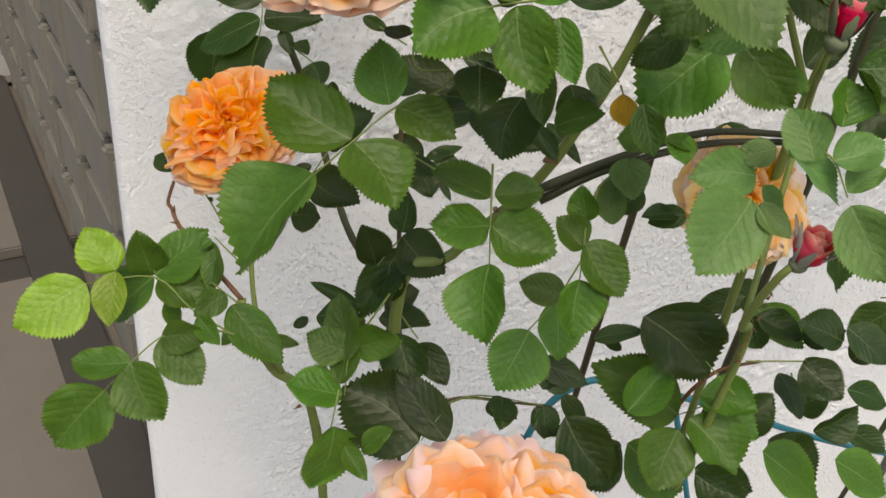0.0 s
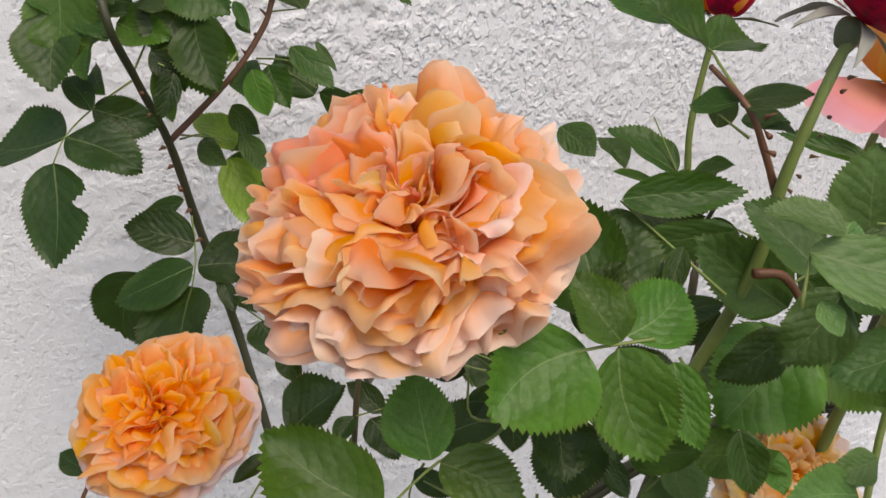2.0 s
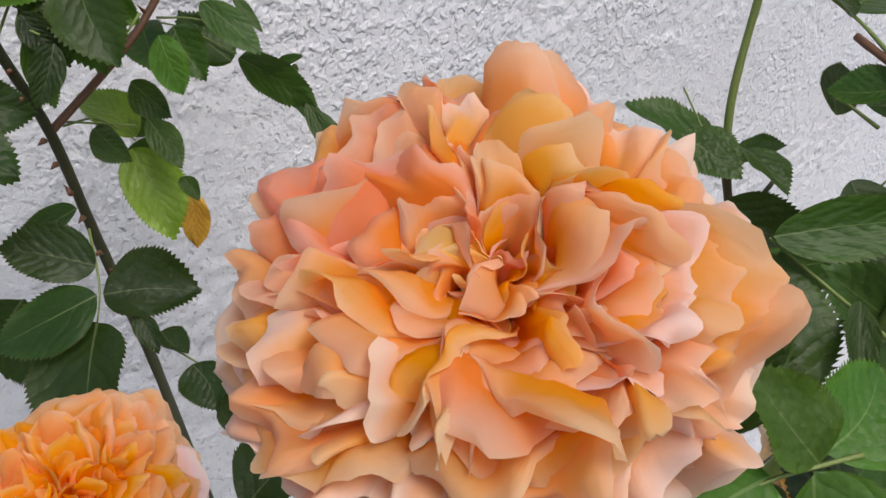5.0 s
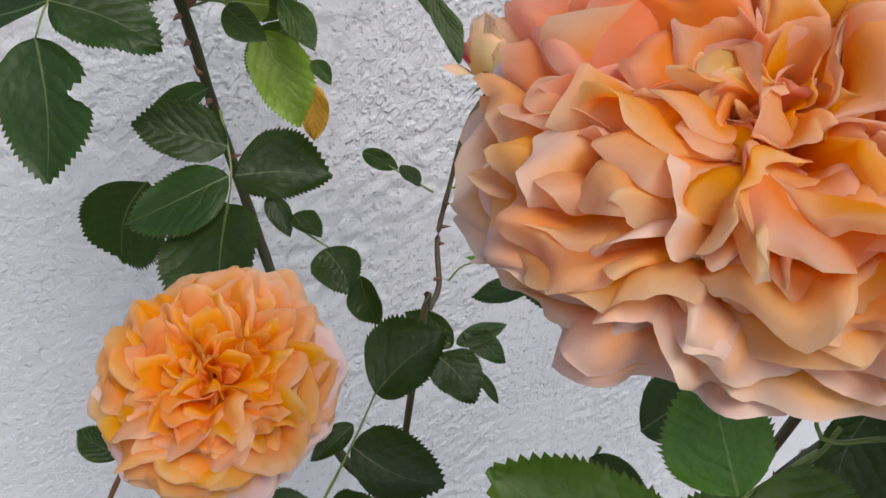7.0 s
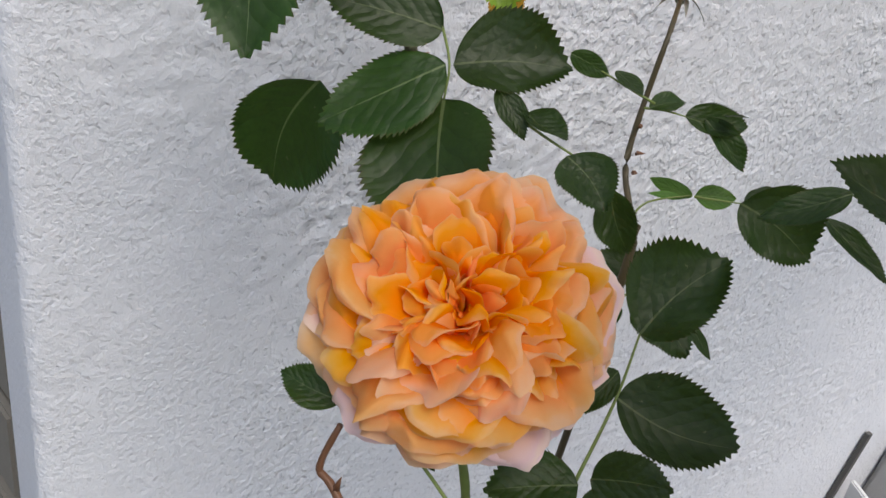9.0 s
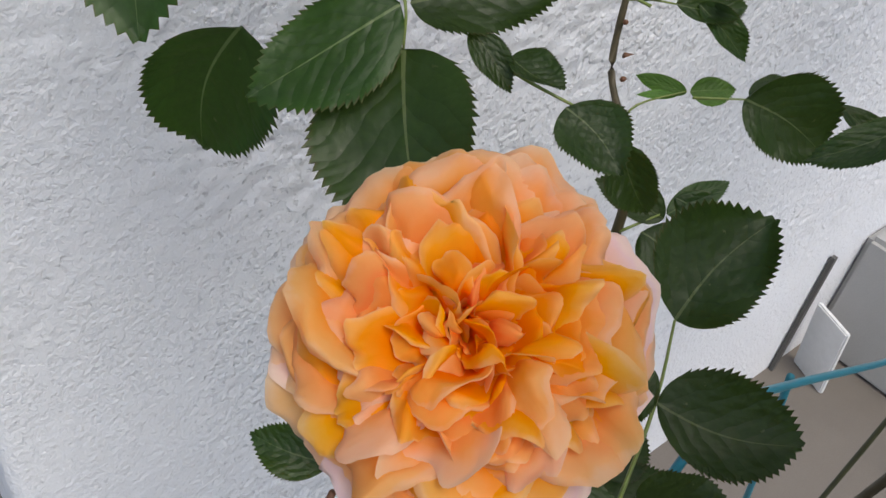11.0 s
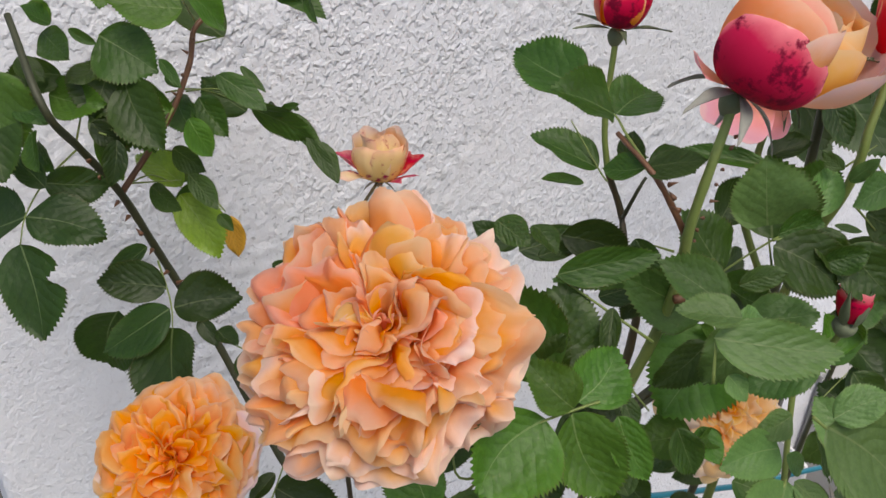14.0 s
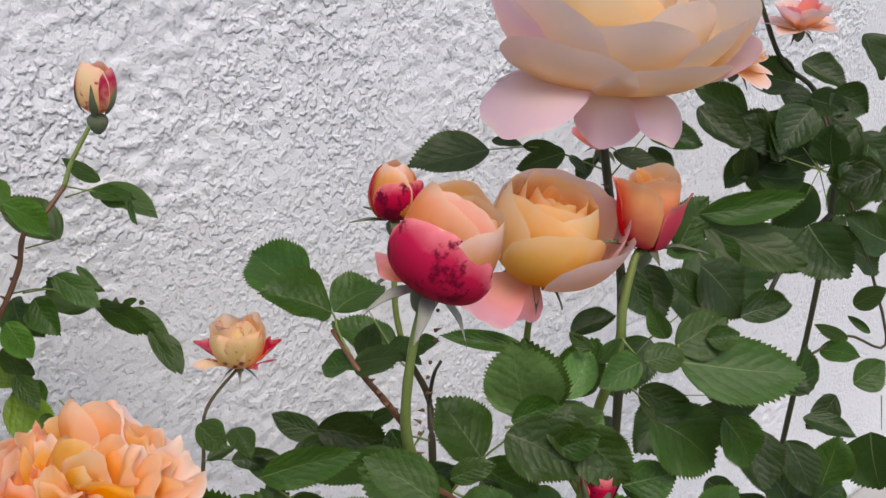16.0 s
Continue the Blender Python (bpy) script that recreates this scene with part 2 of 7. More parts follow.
def concrete_material(name, a, b, scale=14.0, grain=0.35):
    m, nt, bs = mat(name)
    oi = nt.nodes.new("ShaderNodeObjectInfo")
    col = mix(nt, noise_tex(nt, scale, 6.0, 0.65), a, b)
    col = mix(nt, math_node(nt, "MULTIPLY", noise_tex(nt, 300.0, 3.0), grain), col, tuple(0.55 * c for c in a))
    hs = node(nt, "HueSaturation")
    nt.links.new(col, hs.inputs["Color"])
    nt.links.new(math_node(nt, "MULTIPLY_ADD", oi.outputs["Random"], 0.12, 0.94), hs.inputs["Value"])
    nt.links.new(hs.outputs[0], bs.inputs["Base Color"])
    bs.inputs["Roughness"].default_value = 0.85
    nt.links.new(bump(nt, noise_tex(nt, 220.0, 5.0), 0.3, 0.002), bs.inputs["Normal"])
    return m


STUCCO = stucco_material()
BLOCK = concrete_material("grey_block", (0.215, 0.198, 0.172), (0.275, 0.255, 0.225))
SLAB = concrete_material("paving_concrete", (0.150, 0.130, 0.112), (0.205, 0.180, 0.158), 6.0)
KERB = concrete_material("dark_kerb", (0.042, 0.037, 0.034), (0.072, 0.064, 0.060), 9.0)
BACK = concrete_material("pale_wall", (0.42, 0.41, 0.40), (0.50, 0.49, 0.48))


def plain(name, color, rough):
    m, nt, bs = mat(name)
    n = noise_tex(nt, 80.0)
    nt.links.new(mix(nt, n, tuple(0.85 * c for c in color), color), bs.inputs["Base Color"])
    bs.inputs["Roughness"].default_value = rough
    return m


HOSE = plain("teal_rubber", (0.015, 0.20, 0.27), 0.4)
WHITE = plain("white_board", (0.80, 0.80, 0.80), 0.6)
# dark colour for the shaded gap beside the ledge
GAP_SHADE = plain("gap_shade", (0.11, 0.105, 0.10), 0.9)
SCAR = plain("brown_scar", (0.22, 0.09, 0.05), 0.8)


# ---- helpers for building ----
def part(name, me, material, parent=None, label="", m=None):
    """One mesh object, under a thing or a part. me: a bmesh or a mesh."""
    if isinstance(me, bmesh.types.BMesh):
        bm, me = me, bpy.data.meshes.new(name)
        bm.to_mesh(me)
        bm.free()
    if material and not me.materials:
        me.materials.append(material)
    ob = new(name, me)
    if parent:
        ob.parent = parent
    if m is not None:
        ob.matrix_basis = m
    if label:
        tagged(ob, label)
    return ob


def smooth(bm):
    for f in bm.faces:
        f.smooth = True
    return bm


def box(bm, lo, hi):
    lo, hi = Vector(lo), Vector(hi)
    geo = bmesh.ops.create_cube(bm, size=1.0)
    for v in geo["verts"]:
        v.co = Vector(((v.co[i] + 0.5) * (hi[i] - lo[i]) + lo[i]) for i in range(3))
    return bm


def spline(pts, n):
    """Catmull-Rom through the points."""
    p = [Vector(q) for q in pts]
    p = [2 * p[0] - p[1], *p, 2 * p[-1] - p[-2]]
    out = []
    for i in range(1, len(p) - 2):
        for k in range(n):
            t = k / n
            a, b, c, d = p[i - 1 : i + 3]
            out.append(0.5 * (2 * b + (c - a) * t + (2 * a - 5 * b + 4 * c - d) * t * t + (3 * b - a - 3 * c + d) * t**3))
    return [*out, p[-2]]


def tube(bm, pts, r0, r1, n=7, steps=5, knots=0.0, seed=1):
    """A tapered, slightly knotty stem along the points."""
    rng = random.Random(seed)
    line = spline(pts, steps) if len(pts) > 2 else [Vector(pts[0]).lerp(Vector(pts[1]), k / 4) for k in range(5)]
    rings, side = [], Vector((0.31, 0.52, 0.79))
    for i, c in enumerate(line):
        d = (line[min(i + 1, len(line) - 1)] - line[max(i - 1, 0)]).normalized()
        u = d.cross(side).normalized()
        v = d.cross(u)
        r = (r0 + (r1 - r0) * i / (len(line) - 1)) * (1 + knots * rng.uniform(-1, 1))
        rings.append([bm.verts.new(c + r * (u * math.cos(6.2832 * k / n) + v * math.sin(6.2832 * k / n))) for k in range(n)])
    for a, b in zip(rings, rings[1:]):
        for k in range(n):
            bm.faces.new((a[k], a[(k + 1) % n], b[(k + 1) % n], b[k]))
    bm.faces.new(rings[0][::-1])
    bm.faces.new(rings[-1])
    return line


def frame_from(y, z):
    """A turn whose y runs along the first way and whose z is as near the second as it can be."""
    y = Vector(y).normalized()
    x = y.cross(Vector(z)).normalized()
    return Matrix((x, y, x.cross(y))).transposed().to_4x4()


# ---- the two-sided serrated rose leaflet, in a few shapes ----
def leaflet_mesh(seed, fold, droop, wave, round_, bite=0.0):
    """One unit long, one unit wide: saw-toothed edge, folded midrib, quilted and waved blade."""
    rng = random.Random(seed)
    rows, cols = 46, (-1, -0.72, -0.48, -0.24, 0, 0.24, 0.48, 0.72, 1)
    verts, faces, uvs, rims = [], [], [], []
    bend, curl, lop = rng.uniform(-0.13, 0.13), rng.uniform(-0.22, 0.30), rng.uniform(0.82, 1.18)
    p1, p2 = rng.uniform(0, 6.28), rng.uniform(0, 6.28)
    for i in range(rows + 1):
        v = i / rows
        w = 0.46 * (v / 0.40) ** (0.60 * round_) * ((1 - v) / 0.60) ** (0.90 * round_) if 0 < v < 1 else 0.003
        w *= 1 - 0.30 * max(0.0, (v - 0.78) / 0.22) ** 1.5
        tooth = (0.032 + 0.034 * rng.random()) * (i % 2) * (1 - 0.5 * v) if 4 < i < rows - 1 else 0.0
        for u in cols:
            edge = abs(u) == 1
            x = u * (w + (tooth if edge else 0)) * (lop if u > 0 else 2 - lop)
            if u < 0:
                x *= 1 - bite * math.exp(-(((v - 0.36) / 0.085) ** 2))
            y = v + (0.030 * (i % 2) if edge and i > 4 else 0) + 0.05 * w * u * u
            z = fold * abs(x) ** 1.2 - droop * v * v + curl * u**4 * w * (0.4 + v)
            z += wave * (math.sin(8 * v + 2.2 * u + p1) * abs(u) + 0.6 * math.sin(15 * v - 3 * abs(u) + p2) * u * u)
            verts.append((x + bend * math.sin(3.1 * v), y, z))
            uvs.append((0.5 + x, v))
            rims.append((abs(u), v))
    n = len(cols)
    for i in range(rows):
        for k in range(n - 1):
            faces.append((i * n + k, i * n + k + 1, (i + 1) * n + k + 1, (i + 1) * n + k))
    me = bpy.data.meshes.new("leaflet")
    me.from_pydata(verts, [], faces)
    layer = me.uv_layers.new(name="UVMap")
    rim = me.uv_layers.new(name="Rim")
    for loop in me.loops:
        layer.data[loop.index].uv = uvs[loop.vertex_index]
        rim.data[loop.index].uv = rims[loop.vertex_index]
    for p in me.polygons:
        p.use_smooth = True
    return me


LEAFLETS = {}
for _m in (LEAF_DARK, LEAF_MID, LEAF_GREEN, LEAF_PALE, LEAF_DUSTY, LEAF_YOUNG, LEAF_YELLOW):
    LEAFLETS[_m.name] = []
    for _s in range(14):
        _r = random.Random(40 + _s)
        _me = leaflet_mesh(_s, _r.uniform(0.05, 0.55), _r.uniform(-0.08, 0.30), _r.uniform(0.020, 0.062), _r.uniform(0.84, 1.10))
        _me.materials.append(_m)
        LEAFLETS[_m.name].append(_me)
PICK = random.Random(5)


def leaf(cane, material, stalk, blades, label="", thick=0.0006):
    """A compound leaf: its stalk, and each leaflet from base to tip with the way that it faces and its width to length."""
    bm = bmesh.new()
    tube(bm, stalk, thick * 1.25, thick * 0.7, 5, 4)
    lf = part("leaf", smooth(bm), STEM_GREEN, cane, label)
    for bx, by, bz, tx, ty, tz, nx, ny, nz, w in blades:
        base, tip = Vector((bx, by, bz)), Vector((tx, ty, tz))
        size = (tip - base).length
        turn = frame_from(tip - base, (nx, ny, nz))
        m = Matrix.Translation(base) @ turn @ Matrix.Diagonal((size * w, size, size * min(w, 1) * 0.9, 1))
        part("leaflet", PICK.choice(LEAFLETS[material.name]), None, lf, "", m)
    return lf


def scar(lf, at, facing):
    """A torn brown patch on a leaflet."""
    rng = random.Random(8)
    bm = bmesh.new()
    mid = bm.verts.new((0, 0, 0.0004))
    rim = [bm.verts.new((0.0022 * rng.uniform(0.6, 1.4) * math.cos(a), 0.0036 * rng.uniform(0.6, 1.3) * math.sin(a), 0)) for a in (0.45 * k for k in range(14))]
    for p, q in zip(rim, rim[1:] + rim[:1]):
        bm.faces.new((mid, p, q))
    part("scar", smooth(bm), SCAR, lf, "torn brown scar", Matrix.Translation(at) @ frame_from((0.5, 0.2, 1), facing))


def cane_thing(label, pts, r0, r1, material, group="rose canes"):
    """A cane that grows out of the ground; the thing that its twigs and leaves belong to."""
    base = new("rose_cane")
    tagged(base, label, "rose cane", group)
    bm = bmesh.new()
    tube(bm, pts, r0, r1, 9, 6, 0.07)
    part("stem", smooth(bm), material, base)
    return base


def twig(cane, pts, r0, r1, material, name="twig"):
    bm = bmesh.new()
    tube(bm, pts, r0, r1, 7, 6, 0.05)
    return part(name, smooth(bm), material, cane)


_bm = bmesh.new()
bmesh.ops.create_cone(_bm, cap_ends=True, segments=6, radius1=0.0018, radius2=0.0001, depth=0.007)
for _v in _bm.verts:
    _v.co.z += 0.0035
    _v.co.x += -40 * _v.co.z**2
THORN = bpy.data.meshes.new("thorn")
smooth(_bm).to_mesh(THORN)
_bm.free()
THORN.materials.append(STEM_RED)


def thorns(cane, a, b, n, size=1.0, seed=3):
    """Thorns along a stretch of cane, pointing outwards."""
    rng = random.Random(seed)
    a, b = Vector(a), Vector(b)
    d = (b - a).normalized()
    for k in range(n):
        p = a.lerp(b, (k + rng.uniform(0.2, 0.8)) / n)
        out = d.cross(Vector((rng.uniform(-1, 1), rng.uniform(-1, 1), rng.uniform(-1, 1)))).normalized()
        m = Matrix.Translation(p) @ frame_from(d.cross(out), out) @ Matrix.Diagonal((size, size, size, 1))
        part("thorn", THORN, None, cane, "", m)


# ---- petals and blooms ----
def petal_mesh(length, width, th0, th1, power, cup, ruffle, waves, seed, notch=0.06, nu=15, nv=13, roll=0.0):
    """A petal that leaves the axis (z) at th0 degrees and ends at th1, growing outwards along y."""
    rng = random.Random(seed)
    ph, ph2 = rng.uniform(0, 6.28), rng.uniform(0, 6.28)
    skew = rng.uniform(-0.25, 0.25)
    line, y, z = [], 0.0, 0.0
    fine = 40
    for i in range(fine + 1):
        v = i / fine
        th = radians(th0 + (th1 - th0) * v**power + roll * max(0.0, (v - 0.72) / 0.28) ** 1.5)
        line.append((y, z, th))
        y += math.sin(th) * length / fine
        z += math.cos(th) * length / fine
    verts, uvs, faces = [], [], []
    for j in range(nv + 1):
        v = j / nv
        half = 0.5 * width * (0.26 + 0.74 * math.sin(min(1.0, v * 1.12 + 0.05) * 1.5708))
        for k in range(nu + 1):
            u = 2 * k / nu - 1
            edge = 0.50 + 0.50 * max(0.0, 1 - abs(u) ** 2.6) ** 0.5 - notch * math.exp(-((u - 0.3 * skew) ** 2) * 30)
            edge += (0.030 * math.sin(5.5 * u + ph) + 0.014 * math.sin(13 * u + ph2)) * (1 - u * u)
            s = min(1.0, v * edge / 1.02)
            fi = s * fine
            i0 = min(fine - 1, int(fi))
            f = fi - i0
            a, b = line[i0], line[i0 + 1]
            py, pz, th = (a[n] + (b[n] - a[n]) * f for n in range(3))
            c = cup * (0.5 + 0.5 * v)
            x = half * (math.sin(c * u) / c if abs(c) > 0.01 else u) + skew * half * v * 0.3
            rise = half * ((1 - math.cos(c * u)) / c if abs(c) > 0.01 else 0)
            rise += ruffle * v**2 * (1 - 0.45 * u * u) * (math.sin(waves * u * 1.6 + ph) + 0.55 * math.sin(2.3 * waves * u + ph2) * v * v + 0.16 * math.sin(5.1 * waves * u + ph) * v**4)
            verts.append((x, py - math.cos(th) * rise, pz + math.sin(th) * rise))
            uvs.append(((u + 1) / 2, v))
    for j in range(nv):
        for k in range(nu):
            a = j * (nu + 1) + k
            faces.append((a, a + 1, a + nu + 2, a + nu + 1))
    me = bpy.data.meshes.new("petal")
    me.from_pydata(verts, [], faces)
    layer = me.uv_layers.new(name="UVMap")
    for loop in me.loops:
        layer.data[loop.index].uv = uvs[loop.vertex_index]
    for p in me.polygons:
        p.use_smooth = True
    return me


def upright(base, axis, spin=0.0):
    """A pose whose z is the flower's axis."""
    z = Vector(axis).normalized()
    x = (Vector((1, 0, 0)) - z * z.x).normalized()
    y = z.cross(x)
    return Matrix.Translation(base) @ Matrix((x, y, z)).transposed().to_4x4() @ pose(0, 0, 0, 0, 0, spin)


def ring(bloom, n, radius, z0, length, width, th0, th1, power, cup, ruffle, waves, materials, seed, tilt=9, jitter=0.35, variants=4, spread=360, start=0, grow=0.12, roll=0.0):
    """n petals round the axis, with shared meshes and a turn and a tilt of their own."""
    rng = random.Random(seed)
    shapes = []
    for s in range(variants):
        me = petal_mesh(length * rng.uniform(0.94, 1.06), width * rng.uniform(0.9, 1.1), th0, th1 + rng.uniform(-7, 7), power, cup * rng.uniform(0.7, 1.3), ruffle * rng.uniform(0.7, 1.4), waves * rng.uniform(0.8, 1.3), seed * 17 + s, rng.choice((0.0, 0.04, 0.10)), 15, 13, roll)
        shapes.append((me, {}))
    for k in range(n):
        az = start + spread * (k + rng.uniform(-jitter, jitter)) / n
        me, made = rng.choice(shapes)
        material = rng.choice(materials)
        if material.name not in made:
            made[material.name] = me.copy()
            made[material.name].materials.append(material)
        size = 1 + rng.uniform(-grow, grow)
        m = pose(0, 0, z0, 0, 0, az) @ pose(0, radius, 0, rng.uniform(-tilt, tilt), rng.uniform(-tilt, tilt) * 0.6, rng.uniform(-1, 1) * tilt * 1.6) @ Matrix.Diagonal((size, size, size, 1))
        part("petal", made[material.name], None, bloom, "", m)


def hip_mesh(r, h):
    bm = bmesh.new()
    bmesh.ops.create_uvsphere(bm, u_segments=12, v_segments=9, radius=1.0)
    for v in bm.verts:
        t = (v.co.z + 1) / 2
        k = r * (0.55 + 0.55 * t)
        v.co = Vector((v.co.x * k, v.co.y * k, (t - 1) * h))
    return smooth(bm)


def sepals(bloom, n, length, th0, th1, material, seed, r=0.0045, width=0.008):
    rng = random.Random(seed)
    for k in range(n):
        me = petal_mesh(length * rng.uniform(0.85, 1.15), width, th0, th1 + rng.uniform(-18, 18), 0.8, 0.8, 0.0004, 2, seed + k, 0.0, 6, 10)
        for v in me.vertices:
            v.co.x *= max(0.06, 1 - (v.co.yz.length / (length * 1.02)) ** 1.3)
        me.materials.append(material)
        part("sepal", me, None, bloom, "", pose(0, 0, 0, 0, 0, 72 * k + rng.uniform(-12, 12)) @ pose(0, r, -0.001, rng.uniform(-8, 8)))


def calyx(bloom, r=0.006, h=0.011, material=None):
    part("calyx", hip_mesh(r, h), material or SEPAL, bloom)


def uv_mesh(name, verts, faces, uvs):
    me = bpy.data.meshes.new(name)
    me.from_pydata(verts, [], faces)
    layer = me.uv_layers.new(name="UVMap")
    for loop in me.loops:
        layer.data[loop.index].uv = uvs[loop.vertex_index]
    for p in me.polygons:
        p.use_smooth = True
    return me


def fan_petal(R, az, tip_r, tip_h, wide, roll, twist, cup, ruffle, seed, sunk, warp):
    """A frilled petal at azimuth az, sizes in flower radii: its midline climbs from the heart to its tip, the blade
    is a shallow spoon with a rolled, ruffled rim, and warp bends it together with its neighbours."""
    rng = random.Random(seed)
    p1, p2, p3, p4 = (rng.uniform(0, 6.28) for _ in range(4))
    skew, point = rng.uniform(-0.22, 0.22), rng.choice((0.0, 0.0, 0.0, -0.04, -0.07, -0.10))
    lift = tip_h - sunk
    line = spline([Vector(q) for q in ((0, 0.02, sunk), (0, rng.uniform(0.22, 0.32) * tip_r, sunk + 0.36 * lift), (0, 0.66 * tip_r, sunk + 0.80 * lift), (0, 0.92 * tip_r, tip_h), (0, tip_r + 0.04 * math.cos(roll), tip_h - 0.10 * math.sin(roll)))], 10)
    nu, nv, last = 34, 20, len(line) - 1
    turn = Matrix.Rotation(radians(az), 3, "Z")
    verts, uvs, faces = [], [], []
    for j in range(nv + 1):
        v = j / nv
        half = wide * (0.24 + 0.76 * math.sin(min(1.0, 1.10 * v) * 1.5708))
        for k in range(nu + 1):
            u = math.sin((k / nu - 0.5) * 3.1416)
            edge = 0.56 + 0.44 * max(0.0, 1 - u * u) ** 0.5 + point * math.exp(-14 * (u - skew) ** 2)
            edge += (0.030 * math.sin(4.2 * u + p1) + 0.022 * math.sin(9 * u + p2) + 0.011 * math.sin(19 * u + p3)) * (1 - 0.6 * u * u)
            s = max(0.0, min(1.0, v * edge / 1.04)) * last
            i0 = min(last - 1, int(s))
            c = line[i0].lerp(line[i0 + 1], s - i0)
            t = (line[i0 + 1] - line[i0]).normalized()
            n = Vector((0, -t.z, t.y))
            tau = radians(twist) * min(1.0, 1.5 * v)
            side = Vector((math.cos(tau), 0, 0)) + n * math.sin(tau)
            face = n * math.cos(tau) - Vector((math.sin(tau), 0, 0))
            bow = cup * half * u * u * (1.0 - 0.75 * v**3)
            bow += ruffle * v**1.5 * (math.sin(3.2 * u + p1) + 0.75 * math.sin(6.4 * u + p2) * v + 0.40 * math.sin(10 * u + p3) * v**3 + 0.12 * math.sin(19 * u + p4) * v**6)
            p = turn @ (c + side * (half * u + skew * half * v * 0.35) + face * bow)
            verts.append(R * warp(p))
            uvs.append(((u + 1) / 2, v + (1 - v) * abs(u) ** 6 * min(1.0, max(0.0, (v - 0.25) * 2.5))))
    for j in range(nv):
        for k in range(nu):
            q = j * (nu + 1) + k
            faces.append((q, q + 1, q + nu + 2, q + nu + 1))
    return uv_mesh("petal", verts, faces, uvs)


# petal count, reach and height of the tips, half width, tilt of the rim, turn about the midline
FULL = ((7, 1.00, 0.04, 0.54, 1.3, 4), (8, 1.00, 0.14, 0.50, 1.2, 5), (9, 0.97, 0.25, 0.46, 1.1, 6), (10, 0.92, 0.35, 0.43, 1.0, 8), (11, 0.85, 0.43, 0.39, 0.9, 10), (11, 0.76, 0.49, 0.36, 0.8, 12), (11, 0.66, 0.52, 0.32, 0.7, 15), (10, 0.56, 0.53, 0.29, 0.6, 18), (9, 0.46, 0.52, 0.25, 0.5, 22), (8, 0.36, 0.51, 0.21, 0.4, 26), (7, 0.27, 0.49, 0.17, 0.4, 32), (6, 0.18, 0.49, 0.14, 0.3, 40), (4, 0.09, 0.48, 0.11, 0.2, 46))


def rosette(label, base, axis, R, seed, spin=0.0, outer=(), mid_=(), inner=(), core=(), frill=1.0, dome=1.0, patches=(), quarters=4, crowd=1.0, squash=(0, 0.0, 0.0), guard=1.0):
    """A full, quartered rose: overlapping fans of ruffled petals that crowd and swirl together towards the heart.
    patches: azimuth, half spread, least and most reach, material of a flush of one colour.
    squash: azimuth of the side whose outer petals are shorter and held higher, and by how much.
    guard: how much broader and calmer the outermost petals are."""
    b = new("rose_bloom")
    b.matrix_basis = upright(base, axis, 0.0)
    tagged(b, label, "rose", "open roses")
    calyx(b)
    sepals(b, 5, 0.022, 100, 150, SEPAL, seed)
    rng = random.Random(seed)
    o1, o2 = (Vector((rng.uniform(5, 50), rng.uniform(5, 50), rng.uniform(5, 50))) for _ in range(2))

    def warp(p):
        """Bends all petals together: broad folds, finer crimps, and quarters that draw the heart's petals apart."""
        r = math.hypot(p.x, p.y)
        m = min(1.0, 1.6 * p.length)
        a = math.atan2(p.y, p.x)
        pinch = math.sin(quarters * (a - radians(spin)))
        a += frill * m * (0.20 * pinch * math.exp(-((r / 0.75) ** 2)) + 0.32 * noise.noise(p * 3.2 + o1) * math.exp(-((r / 0.6) ** 2)))
        low = max(0.0, math.cos(a - radians(squash[0] + 90)))
        lift = squash[2] * low * r * r
        r *= 1 - squash[1] * low
        r *= 1 + 0.16 * math.cos(quarters * (a - radians(spin))) * math.exp(-((r / 0.6) ** 2))
        q = Vector((r * math.cos(a), r * math.sin(a), p.z + lift))
        way = Vector((math.cos(a), math.sin(a), 1.0))
        pleat = 0.25 * noise.noise(way * 3.0 + o2 + Vector((0, 0, 1.2 * r))) + 0.75 * noise.noise(way * 6.5 + o1 + Vector((0, 0, 1.5 * r))) + 0.22 * noise.noise(way * 13.0 + o2 + Vector((0, 0, 2.0 * r)))
        q += way * (0.085 * frill * pleat * min(1.0, 1.4 * r))
        return q + frill * m * (0.08 * noise.noise_vector(p * 2.7 + o1) + 0.05 * noise.noise_vector(p * 7.0 + o2))

    for i, (n, reach, height, wide, roll, turn) in enumerate(FULL):
        start, n, wide = rng.uniform(0, 360), round(n * crowd), wide / crowd**0.7
        wide, curl = (wide * guard, frill * 0.056 / guard**3) if i < 4 else (wide, frill * 0.056 * guard)
        materials = outer if i < 2 else mid_ if i < 6 else inner if i < 10 else core
        for k in range(n):
            az = start + 360 * (k + rng.uniform(-0.30, 0.30)) / n
            h = (height + rng.uniform(-0.035, 0.035)) * dome
            me = fan_petal(R, az, reach * rng.uniform(0.93, 1.02), h, wide * rng.uniform(0.80, 1.15), roll * rng.uniform(0.2, 1.6), rng.gauss(0, 0.75 * turn), rng.uniform(0.15, 0.50), curl * rng.uniform(0.6, 1.5), rng.random(), 0.012 * i, warp)
            material = rng.choice(materials)
            for a0, spread, r0, r1, m in patches:
                if abs((az - a0 + 180) % 360 - 180) < spread and r0 <= reach <= r1 and rng.random() < 0.8:
                    material = m
            me.materials.append(material)
            part("petal", me, None, b)
    return b


